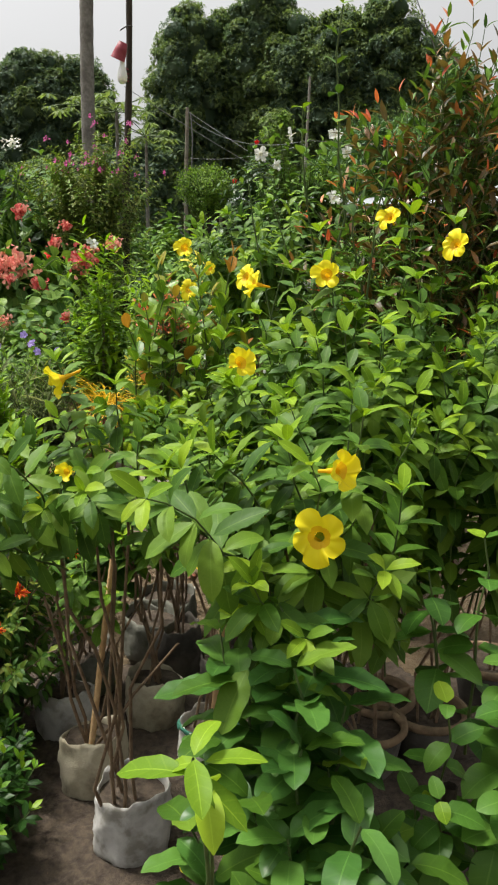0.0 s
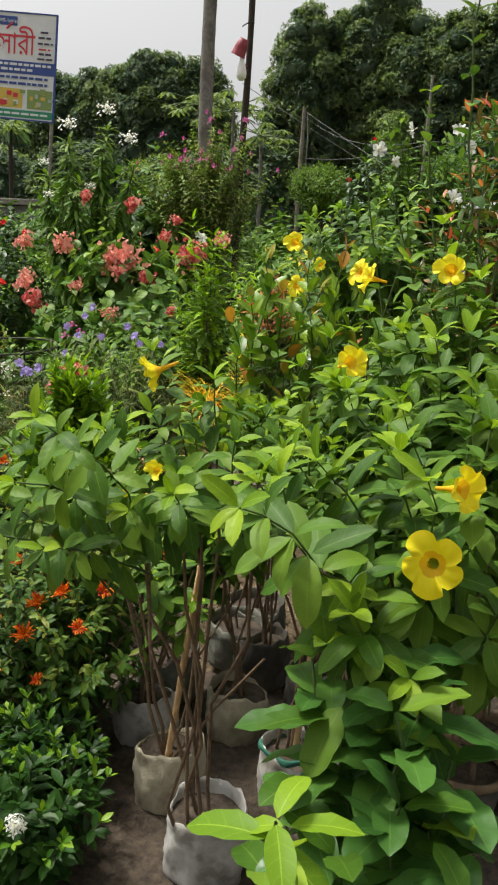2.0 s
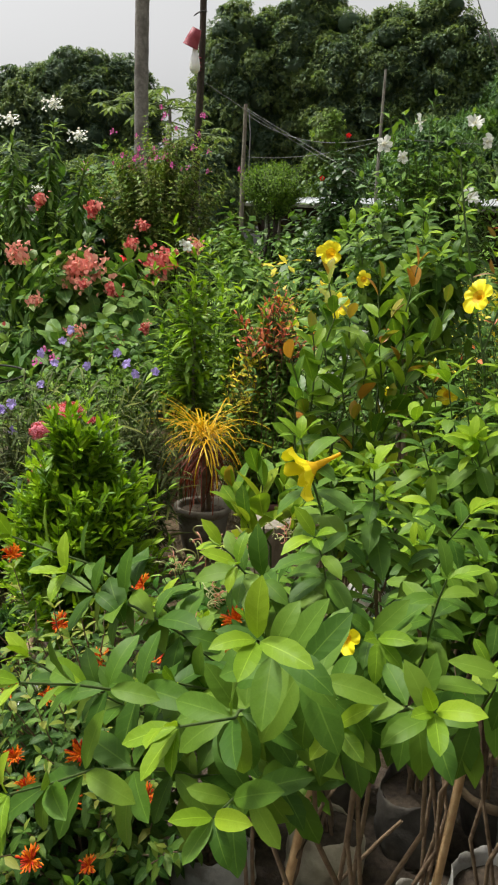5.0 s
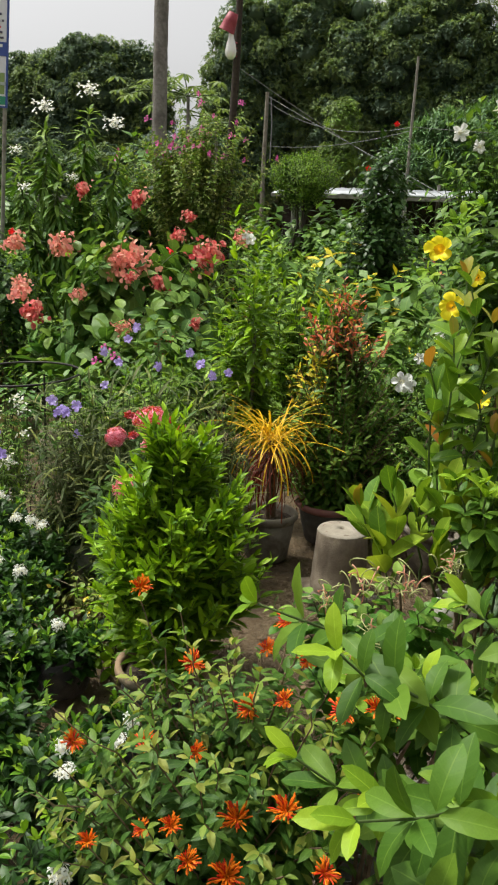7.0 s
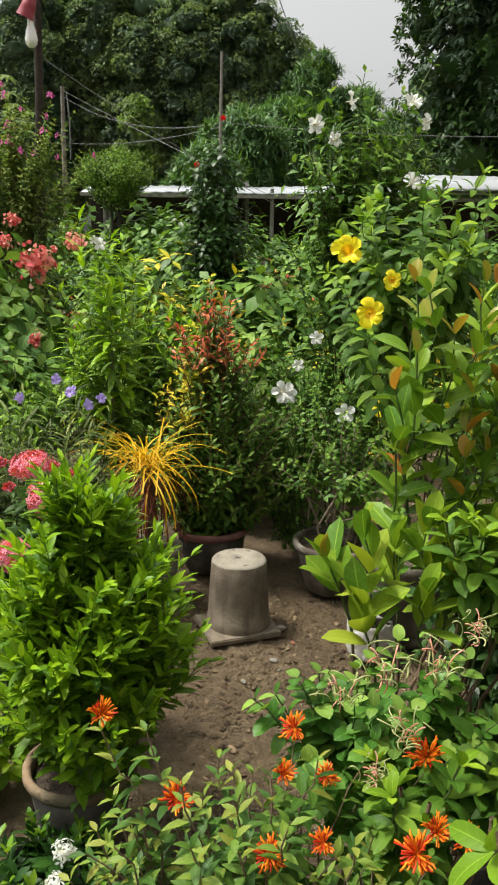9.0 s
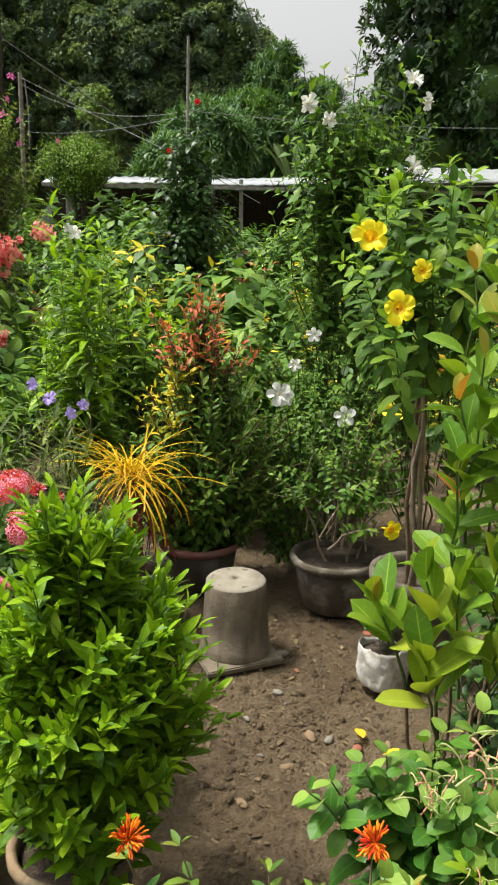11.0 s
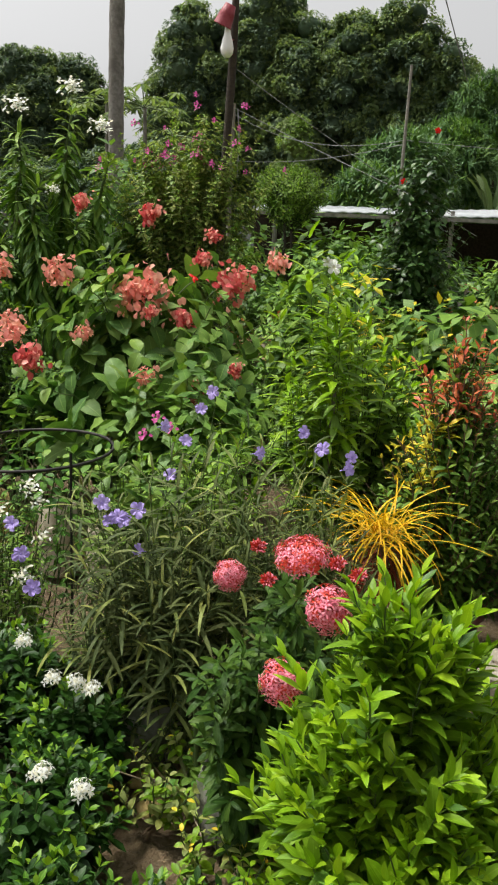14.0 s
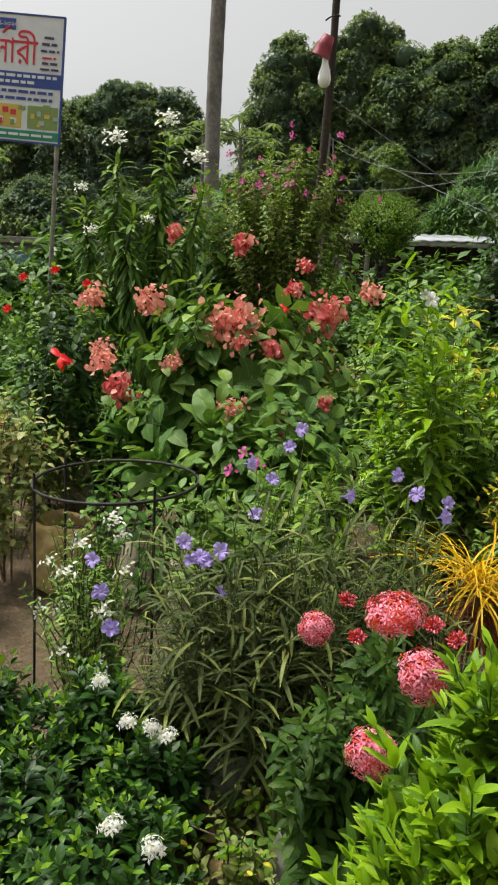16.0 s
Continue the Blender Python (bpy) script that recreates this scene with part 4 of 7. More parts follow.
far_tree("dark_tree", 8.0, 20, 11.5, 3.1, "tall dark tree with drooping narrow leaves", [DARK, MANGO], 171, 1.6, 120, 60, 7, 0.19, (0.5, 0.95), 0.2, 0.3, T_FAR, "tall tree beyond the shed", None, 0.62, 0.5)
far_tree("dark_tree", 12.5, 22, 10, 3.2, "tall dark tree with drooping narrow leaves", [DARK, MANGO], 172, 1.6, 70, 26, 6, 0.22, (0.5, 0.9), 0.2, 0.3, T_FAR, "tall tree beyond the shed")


def papaya(x, y, h, seed, label="slender papaya tree with lobed leaves"):
    rng = np.random.default_rng(seed)
    ob = thing("papaya_tree", (x, y, 0), label, "tree")
    sticks(ob, "trunk", [[[0, 0, -0.05], [0.05, 0, h * 0.5], [0.02, 0, h]]], [[0.06, 0.05, 0.035]], PALMBARK, 8)
    for i in range(15):
        a, r = i * 2.4, rng.uniform(0.5, 0.85)
        e = np.array([math.cos(a) * r, math.sin(a) * r, h + rng.uniform(-0.25, 0.35)])
        leafs = poses(np.tile(e, (9, 1)), np.tile([[0, 0, 1.0]], (9, 1)), np.arange(9) * 0.7, np.full(9, 1.5), rng.uniform(0.22, 0.34, 9), rng, 0.35)
        V, F, U = spread(T_LANCE[0], leafs)
        st = sticks(ob, "leaf_stalk", bow([[0, 0, h]], [e], 0.1, 5), np.full((1, 5), 0.012), GREENSTEM, 4)
        child("leaf", mesh_of("lobed_leaf", V, F, [MANGO_L], U), st)


papaya(-4.3, 20, 4.7, 1), papaya(-5.2, 20.5, 4.9, 2), papaya(-3.8, 21, 4.3, 6), papaya(-9.9, 19, 4.2, 3), papaya(-11.8, 20, 4.5, 4)

# banana clump, fan palms
rng = np.random.default_rng(8)
bn = thing("banana_plant", (4.1, 24, 0), "banana plant with pale upright torn leaves", "plant")
for i in range(6):
    a = i * 1.1
    M = poses(np.array([[0.05 * math.cos(a), 0.05 * math.sin(a), 2.75]]), np.array([[0, 0, 1.0]]), np.array([a]), np.array([0.08 + 0.06 * i]), np.array([1.5]), rng, 0.0, 0.0)
    V, F, U = spread(blade(10, 1, 0.17, 0.5, 0.7, 0.3, 0.6, 0.1), M)
    child("leaf", mesh_of("banana_leaf", V, F, [BANANA], U), bn)
sticks(bn, "stem", [[[0, 0, -0.05], [0, 0, 1.8], [0.02, 0, 3.3]]], [[0.12, 0.1, 0.06]], GREENSTEM, 8)
for k, (x, y, h) in enumerate([(7.0, 30, 5.8), (5.9, 31, 5.2), (0.15, 41.6, 10.6), (-13.5, 27, 5.2)]):
    fp = thing("fan_palm", (x, y, 0), "palm with a crown of spiky leaves", "palm", "palms in the distance")
    sticks(fp, "trunk", [[[0, 0, -0.05], [0, 0, h * 0.5], [0, 0, h]]], [[0.09, 0.08, 0.07]], BARK_D, 8)
    n = 60
    M = poses(np.tile([[0, 0, h]], (n, 1)), np.tile([[0, 0, 1.0]], (n, 1)), rng.random(n) * 6.28, rng.uniform(0.2, 2.0, n), rng.uniform(0.7, 1.1, n), rng, 0.1)
    V, F, U = spread(blade(4, 0, 0.10, 0.4, 0.6, 0, 0.8), M)
    child("crown", mesh_of("palm_crown", V, F, [FEATHER], U), fp)

# ---- poles, wires, lamp, shed, sign ----
pt = thing("palm_trunk", (-4.74, 19, 0), "tall bare grey palm trunk with faint rings", "palm")
z = np.linspace(-0.1, 14, 57)
sticks(pt, "trunk", np.stack([0.012 * z + 0.02 * np.sin(z * 0.8), 0 * z, z], -1)[None], (0.155 + 0.007 * (np.arange(57) % 2) - 0.002 * z)[None], PALMBARK, 14)
rng = np.random.default_rng(3)
n = 90
M = poses(np.tile([[0.17, 0, 14]], (n, 1)), np.tile([[0, 0, 1.0]], (n, 1)), rng.random(n) * 6.28, rng.uniform(0.3, 1.8, n), rng.uniform(1.5, 2.4, n), rng, 0.2)
V, F, U = spread(blade(6, 1, 0.07, 0.4, 0.7, 0.3, 1.0), M)
child("crown", mesh_of("palm_crown", V, F, [FEATHER], U), pt)

lp = thing("lamp_pole", (-2.06, 10.5, 0), "dark leaning bamboo pole bound with cord", "pole")
z = np.linspace(-0.05, 5.2, 15)
sticks(lp, "pole", np.stack([-0.03 + 0.025 * z + 0.01 * np.sin(z * 2.1), 0 * z, z], -1)[None], (0.052 + 0.004 * (np.arange(15) % 3 == 0) - 0.004 * z)[None], BARK_D, 10)
for zz in (3.62, 3.66, 3.70, 3.75):
    sticks(lp, "cord", [[[0.06 * math.cos(a) + 0.062 - 0.03 + 0.025 * (zz - 2.5) * 0, 0.05 * math.sin(a), zz + 0.02 * math.sin(a * 2)] for a in np.linspace(0, 6.28, 13)]], np.full((1, 13), 0.006), REDPLASTIC, 4)
hl = thing("hanging_lamp", (-2.06, 10.36, 3.80), "dusty red cup lamp shade with a white bulb on a pole", "lamp")
V, F, U = lathe([(0.05, 0.22), (0.06, 0.22), (0.085, 0.11), (0.10, 0.002), (0.106, -0.005), (0.095, 0.004), (0.08, 0.1), (0.055, 0.205)], 24)
tilt = pose(-0.03, 0, 0.03, 10, 24, 0) @ Matrix.Diagonal((0.85, 0.85, 0.85, 1))
child("shade", mesh_of("shade", V, F, [REDPLASTIC], U), hl, tilt)
V, F, U = lathe([(0.004, -0.25), (0.03, -0.245), (0.055, -0.215), (0.062, -0.17), (0.05, -0.10), (0.03, -0.04), (0.025, 0.05)], 16)
child("bulb", mesh_of("bulb", V, F, [BULBM], U), hl, pose(0.02, 0, -0.0, 0, 0, 0), "milky white bulb")
sticks(hl, "bracket", bow([[0, 0.02, 0.34]], [[0.13, 0.1, 0.40]], 0.25, 6), np.full((1, 6), 0.008), BLACKIRON, 5)

for nm, x, y, h, r, mat, lb in (("concrete_post", -2.35, 18.0, 4.5, 0.055, CONCRETE, "grey concrete fence post with wires"), ("wooden_pole", 0.17, 13.6, 4.28, 0.035, GREYWOOD, "thin weathered wooden pole that carries wires"), ("grey_pole", -5.0, 24.5, 4.6, 0.05, GREYWOOD, "thin grey pole among far bushes")):
    po = thing(nm, (x, y, 0), lb, "post")
    z = np.linspace(-0.05, h, 9)
    sticks(po, "shaft", np.stack([0.012 * np.sin(z * 1.7), 0 * z, z], -1)[None], (r - 0.004 * z)[None], mat, 4 if nm == "concrete_post" else 7)
    if nm == "concrete_post":
        sticks(po, "wire_tie", [[[0.09, -0.06, h - 0.1], [0.13, -0.07, h - 0.6], [0.12, -0.07, h - 1.3]]], np.full((1, 3), 0.012), WIREM, 4)


def wire(a, b, sag, r=0.0042):
    t = np.linspace(0, 1, 24)[:, None]
    L = np.array(a) * (1 - t) + np.array(b) * t - np.array([0, 0, 1.0]) * sag * 4 * t * (1 - t)
    ob = tagged(new("overhead_wire"), "thin grey wire that sags between two poles", "wire", "overhead wires")
    ob.location = a
    sticks(ob, "strand", (L - np.array(a))[None], np.full((1, 24), r), WIREM, 4)


wire((-2.3, 17.95, 4.3), (0.17, 13.6, 3.35), 0.25), wire((-2.27, 17.95, 3.5), (0.17, 13.6, 3.3), 0.1)
wire((0.17, 13.6, 3.35), (9.0, 17.0, 3.9), 0.15), wire((-2.05, 10.5, 3.55), (0.9, 12.2, 2.1), 0.05)
wire((-2.3, 17.9, 4.4), (0.6, 12.0, 2.3), 0.02), wire((1.4, 26, 12.5), (8.5, 40, 5.0), 0.1, 0.02)

shed = thing("shed", (1.9, 14.6, 0), "low open shed with a pale galvanised sheet roof", "shed")
bm = bmesh.new()
W0, W1, D0, D1 = -3.75, 6.2, -0.6, 2.4
nx = 100
for i in range(nx + 1):
    x = W0 + (W1 - W0) * i / nx
    z = 0.012 * math.sin(x * 30) + 0.05 * noise.noise(Vector((x * 0.6, 0, 0)))
    bm.verts.new((x, D0, 2.46 + z * 0.6 + 0.015 * x)), bm.verts.new((x, D1, 2.73 + z * 0.6 + 0.015 * x))
bm.verts.ensure_lookup_table()
for i in range(nx):
    bm.faces.new([bm.verts[j] for j in (2 * i, 2 * i + 2, 2 * i + 3, 2 * i + 1)])
roof = part("roof", bm, ROOFM, shed)
sol = roof.modifiers.new("thick", "SOLIDIFY")
sol.thickness = 0.02
bm = bmesh.new()
for i in range(49):
    x = 1.3 + 4.9 * i / 48
    z = 0.012 * math.sin(x * 30)
    bm.verts.new((x, D0 - 0.35, 2.53 + z)), bm.verts.new((x, D0 + 1.5, 2.86 + z))
bm.verts.ensure_lookup_table()
for i in range(48):
    bm.faces.new([bm.verts[j] for j in (2 * i, 2 * i + 2, 2 * i + 3, 2 * i + 1)])
roof = part("roof", bm, ROOFM, shed, "bluish grey upper run of roof sheets")
sol = roof.modifiers.new("thick", "SOLIDIFY")
sol.thickness = 0.03
bm = bmesh.new()
bmesh.ops.create_cube(bm, size=1, matrix=Matrix.Translation((1.2, D0 + 0.02, 2.38)) @ Matrix.Diagonal((9.9, 0.05, 0.05, 1)))
part("eave_board", bm, GREYWOOD, shed, smooth=False)
for x in (-3.4, -0.9, 1.6, 3.8, 5.9):
    for y in (D0 + 0.1, D1 - 0.1):
        sticks(shed, "post", [[[x, y, -0.02], [x, y, 1.2], [x, y, 2.5 + (0.3 if y > 0 else 0)]]], [[0.035, 0.035, 0.03]], GREYWOOD, 8)
# near-black wall: the shade under the roof is put into its colour
bm = bmesh.new()
bmesh.ops.create_cube(bm, size=1, matrix=Matrix.Translation((1.2, D1 + 0.05, 1.25)) @ Matrix.Diagonal((9.9, 0.08, 2.5, 1)))
part("back_wall", bm, BARK_D, shed, "back wall, its dark colour standing for the shade inside", smooth=False)

far_house = thing("low_house", (-13.5, 27, 0), "low grey house with a blue gate half hidden by trees", "house")
for nm, m, mat in (("wall", Matrix.Translation((0, 1.5, 1.3)) @ Matrix.Diagonal((7, 3, 2.6, 1)), WALLG), ("roof", Matrix.Translation((0, 1.5, 2.72)) @ Matrix.Diagonal((7.6, 3.6, 0.2, 1)), GREYWOOD), ("gate", Matrix.Translation((1.7, -0.1, 1.2)) @ Matrix.Diagonal((1.4, 0.1, 2.2, 1)), BLUEPAINT), ("window", Matrix.Translation((-1.2, -0.02, 1.6)) @ Matrix.Diagonal((0.9, 0.08, 1.0, 1)), BLACKIRON)):
    bm = bmesh.new()
    bmesh.ops.create_cube(bm, size=1, matrix=m)
    bmesh.ops.bevel(bm, geom=bm.edges[:], offset=0.02, segments=1, affect="EDGES")
    part(nm, bm, mat, far_house, smooth=False)


# ---- nursery sign ----
def flat(name, parent, x0, z0, x1, z1, mat, y=0.0, thick=0.006):
    bm = bmesh.new()
    bmesh.ops.create_cube(bm, size=1, matrix=Matrix.Translation(((x0 + x1) / 2, y, (z0 + z1) / 2)) @ Matrix.Diagonal((abs(x1 - x0), thick, abs(z1 - z0), 1)))
    return part(name, bm, mat, parent, smooth=False)


def paint(name, c, rough=0.5):
    m, n, l, p = material(name)
    k = ramp(n, [(0.3, tuple(v * 0.86 for v in c)), (0.7, c)])
    l.new(noise_tex(n, l, 5, 6), k.inputs[0])
    l.new(k.outputs[0], p.inputs["Base Color"])
    p.inputs["Roughness"].default_value = rough
    return m


S_W, S_B, S_G, S_R, S_K, S_GY = paint("sign_white", (0.72, 0.75, 0.80)), paint("sign_blue", (0.03, 0.07, 0.30)), paint("sign_green", (0.02, 0.25, 0.14)), paint("sign_red", (0.62, 0.03, 0.05)), paint("sign_ink", (0.06, 0.05, 0.10)), paint("sign_photo_green", (0.22, 0.32, 0.10))
S_Y, S_P = paint("sign_photo_yellow", (0.62, 0.45, 0.08)), paint("sign_photo_sky", (0.40, 0.46, 0.44))
sign = thing("nursery_sign", (-5.62, 13.0, 3.40), "printed nursery sign board with blue bands and red lettering", "sign")
sign.rotation_euler = (0, radians(3.2), radians(4))
flat("board", sign, -2.35, 0.0, 0.0, 1.52, S_W, 0.0, 0.03)
for a in ((-2.37, -0.02, 0.02, 0.0), (-2.37, 1.52, 0.02, 1.54), (0.0, 0.0, 0.02, 1.52), (-2.37, 0.0, -2.35, 1.52)):
    flat("frame", sign, *a, S_B, -0.005, 0.045)
flat("blue_pill", sign, -1.18, 1.34, -0.62, 1.47, S_B, -0.02)
flat("blue_band", sign, -2.35, 0.66, 0.0, 0.84, S_B, -0.02)
flat("green_band", sign, -2.35, 0.02, 0.0, 0.13, S_G, -0.02)
for i, m in enumerate((S_GY, S_Y, S_P, S_GY)):
    ph = flat("photo", sign, -0.42 - 0.48 * i, 0.16, -0.02 - 0.48 * i, 0.44, m, -0.02)
    rr = np.random.default_rng(60 + i)
    for _ in range(9):
        px, pz = -0.40 - 0.48 * i + rr.random() * 0.34, 0.18 + rr.random() * 0.2
        flat("photo_patch", ph, px, pz, px + 0.05 + 0.04 * rr.random(), pz + 0.04 + 0.04 * rr.random(), [S_R, S_GY, S_Y, S_W][rr.integers(4)] if i == 1 else [S_GY, S_P, S_Y][rr.integers(3)], -0.024 - 0.0008 * _)


def lettering(text, x, z, size, mat, name="lettering", y=-0.022, narrow=1.0):
    cu = bpy.data.curves.new(name, "FONT")
    cu.body, cu.size, cu.extrude = text, size, 0.002
    cu.materials.append(mat)
    ob = child(name, cu, sign, pose(x, y, z, 90, 0, 0) @ Matrix.Diagonal((narrow, 1, 1, 1)))
    return ob


lettering("\u09a8\u09be\u09b8\u09be\u09b0\u09c0", -1.21, 0.94, 0.44, S_R, narrow=0.75)
lettering("\u09b0", -1.47, 0.94, 0.44, S_R, narrow=0.75)
sticks(sign, "letter_stroke", bow([[-0.785, -0.03, 1.29]], [[-0.68, -0.03, 1.37]], 0.2, 6), np.full((1, 6), 0.014), S_R, 4)
lettering("\u09c7\u09ae\u09b2\u09be-\u09e8\u09e6\u09e8\u09e9", -0.98, 1.375, 0.085, S_W, "lettering", -0.026)
rr = np.random.default_rng(77)
for z, x0, x1, h, m in ((1.26, -0.24, -0.10, 0.026, S_K), (1.18, -0.27, -0.06, 0.03, S_K), (1.10, -0.28, -0.04, 0.026, S_K), (1.02, -0.26, -0.08, 0.022, S_R), (0.95, -0.26, -0.06, 0.03, S_K), (0.88, -0.28, -0.04, 0.026, S_K), (0.775, -2.2, -0.03, 0.035, S_W), (0.70, -2.0, -0.35, 0.035, S_W), (0.585, -2.2, -0.06, 0.035, S_B), (0.50, -2.2, -0.10, 0.035, S_B), (0.06, -1.4, -0.08, 0.03, S_W)):
    x = x0
    while x < x1 - 0.02:
        w = min(0.05 + 0.09 * rr.random(), x1 - x)
        flat("text_bar", sign, x, z, x + w, z + h, m, -0.026)
        x += w + 0.025
for x in (-0.03, -2.3):
    sticks(sign, "post", [[[x, 0.05, -3.42], [x, 0.05, -1.5], [x, 0.05, 1.5]]], [[0.03, 0.03, 0.03]], GREYWOOD, 8)

# ---- back rows of the nursery ----
rng = np.random.default_rng(21)
protos = []
for k, (kinds, size, tm, n, h, r, lb, nodes, each, e, yg) in enumerate([
        ([MIDG, MIDG], 0.155, [blade(2, 0, 0.5, 0.45, 1.0, 0, 0.6)], 125, 1.45, 0.5, "leafy mid-green nursery shrub with oval leaves", 5, 2, (35, 80), 0.7),
        ([MIDG, PALE], 0.16, [blade(2, 0, 0.4, 0.45, 1.2, 0, 0.6)], 120, 1.5, 0.45, "fresh light green shrub with narrow leaves", 6, 2, (40, 80), 0.5),
        ([DARK, MIDG], 0.12, [blade(2, 0, 0.5, 0.45, 1.0, 0, 0.6)], 140, 1.35, 0.48, "dense dark green shrub with small glossy leaves", 6, 2, (40, 85), 0.7),
        ([MIDG, MIDG], 0.10, T_TINY, 150, 1.25, 0.5, "fine-leaved green shrub in a nursery row", 7, 2, (45, 80), 0.75),
        ([MIDG, MUSSA], 0.2, [blade(2, 0, 0.55, 0.42, 1.2, 0, 0.8)], 80, 1.4, 0.5, "coarse shrub with broad drooping green leaves", 6, 2, (45, 85), 0.8),
        ([MIDG, YELLOWL], 0.11, [blade(2, 0, 0.35, 0.45, 1.0, 0, 0.6)], 80, 1.05, 0.42, "croton shrub with yellow and green leaves", 6, 2, (30, 70), 0.72),
        ([BRONZE, RED_L], 0.09, [blade(2, 0, 0.35, 0.45, 1.0, 0, 0.6)], 80, 1.1, 0.4, "shrub with bronze leaves and red tips", 6, 2, (30, 70), 0.8)]):
    tips = crown(rng, n, (0, 0, h * 0.62), (r, r, h * 0.38), 0.45, -0.9)
    protos.append(bush("nursery_shrub", (30 + 3 * k, -20, 0), lb, "shrub", tips, kinds, size, 300 + k, tm, None, 0, nodes, each, 0.85, yg, 0.8, (e[0] + 12, e[1] + 12), 0.22, 0.62, 0.28, 0.25, False, 0.002, 2, 0.009, BARK_D, "shrubs in the nursery rows", sides=3))

taken = [(-2.3, 7.1, 0.8), (-1.25, 5.85, 0.4), (-0.72, 5.6, 0.4), (-3.4, 9.0, 0.6), (-2.2, 9.7, 0.5), (0.15, 6.0, 0.5), (-0.4, 9, 0.4), (-3.4, 7.1, 0.5), (-3.2, 6.2, 0.6), (-2.06, 10.5, 0.3), (-1.3, 13, 0.6)]
spots = []
for yy in np.arange(6.4, 13.6, 0.72):
    for xx in np.arange(-0.62 * yy - 0.4, 0.36 * yy + 0.9, 0.78):
        x, y = xx + rng.uniform(-0.22, 0.22), yy + rng.uniform(-0.22, 0.22)
        if any((x - a) ** 2 + (y - b) ** 2 < c * c for a, b, c in taken):
            continue
        if x < -2.9 and y < 6.9:
            continue
        spots.append((x, y))
order = [0, 2, 3, 1, 4, 0, 3, 1, 4, 5, 6, 0]
for i, (x, y) in enumerate(spots):
    k = order[int(rng.integers(len(order)))]
    if rng.random() < 0.15 and y < 10.4:
        continue
    if -1.5 < x < -0.3 and 6.6 < y < 8.5:
        k = 1
    s = rng.uniform(0.8, 1.12) * (1.28 if y > 10.6 and x > -1.9 else 1.1 if y > 11 else 1.0 if y > 8 else 0.85)
    copy_thing(protos[k], pose(x, y, -0.03, 0, 0, rng.uniform(0, 360)) @ Matrix.Diagonal((s * 1.08, s * 1.08, s * rng.uniform(0.74, 1.16), 1)))
for xx, yy, s in ((-2.0, 11.7, 1.35), (-1.4, 11.4, 1.4), (-0.75, 11.8, 1.5), (-0.1, 11.5, 1.45), (0.6, 11.9, 1.5), (1.3, 11.6, 1.5), (2.1, 11.9, 1.5), (2.9, 11.6, 1.45), (3.7, 11.9, 1.5), (-1.7, 12.4, 1.55), (-0.4, 12.5, 1.55), (0.9, 12.5, 1.6), (-2.5, 12.4, 1.5), (-3.1, 11.6, 1.4)):
    copy_thing(protos[int(rng.integers(4))], pose(xx, yy, -0.03, 0, 0, rng.uniform(0, 360)) @ Matrix.Diagonal((s * 0.98, s * 0.98, s * 0.92, 1)))
for yy in (15.8, 18.5, 21.5, 24.5):
    for xx in np.arange(-0.72 * yy, 0.36 * yy, 2.0):
        if yy < 18 and -2.2 < xx < 8.5:
            continue
        s = rng.uniform(1.5, 2.1) * (0.85 + 0.02 * (yy - 15))
        if -3.4 < xx < -2.0 and yy < 18.4:
            s *= 0.8
        copy_thing(protos[[2, 0, 3, 0][int(rng.integers(4))]], pose(xx + rng.uniform(-0.5, 0.5), yy + rng.uniform(-0.6, 0.6), -0.05, 0, 0, rng.uniform(0, 360)) @ Matrix.Diagonal((s * 1.1, s * 1.1, s * 0.85, 1)))
for x, y, k, s in ((-0.72, 8.6, 5, 1.6), (-0.05, 9.3, 6, 1.55), (1.2, 9.2, 5, 1.5), (0.52, 7.3, 5, 1.05), (-0.12, 8.3, 4, 1.2), (0.8, 8.4, 5, 1.35), (0.3, 7.6, 6, 0.9), (-0.05, 8.4, 4, 1.0), (-0.35, 7.8, 5, 1.2), (-8.5, 15.0, 0, 1.9), (-7.4, 14.6, 2, 1.8), (-6.3, 15.2, 0, 1.9), (-9.6, 15.4, 3, 2.0), (-5.3, 14.8, 2, 1.7), (-10.6, 15.0, 2, 2.0), (-2.0, 13.5, 0, 1.6), (-1.0, 13.5, 0, 1.65), (-0.6, 12.9, 3, 1.85), (-0.2, 13.5, 0, 1.65), (-2.9, 14.2, 2, 1.65), (0.5, 13.3, 3, 1.75), (-2.98, 10.4, 2, 2.0), (-3.3, 11.0, 0, 1.9)):
    copy_thing(protos[k], pose(x, y, -0.03, 0, 0, rng.uniform(0, 360)) @ Matrix.Diagonal((s * 1.1, s * 1.1, s, 1)))
for k, ob in enumerate(protos):
    ob.matrix_basis = pose([-6.6, 3.6, 4.4, -7.2, 5.2, 1.6, 2.6][k], [9.5, 8.4, 9.8, 11, 11.5, 7.6, 8.8][k], -0.03)

# topiary ball
tips = crown(rng, 560, (0, 0, 2.6), (0.54, 0.5, 0.34), 0.72, -0.8)
bush("topiary_tree", (-1.32, 13.0, 0), "clipped round topiary tree with fine green leaves", "tree", tips, [PALE, LIME], 0.055, 401, T_TINY, None, 0, 6, 2, 0.6, 0.5, 0.8, (40, 80), 0.0, 0.2, 0.25, 0.05, True, 0.004, 3, 0.03, BARK_D)

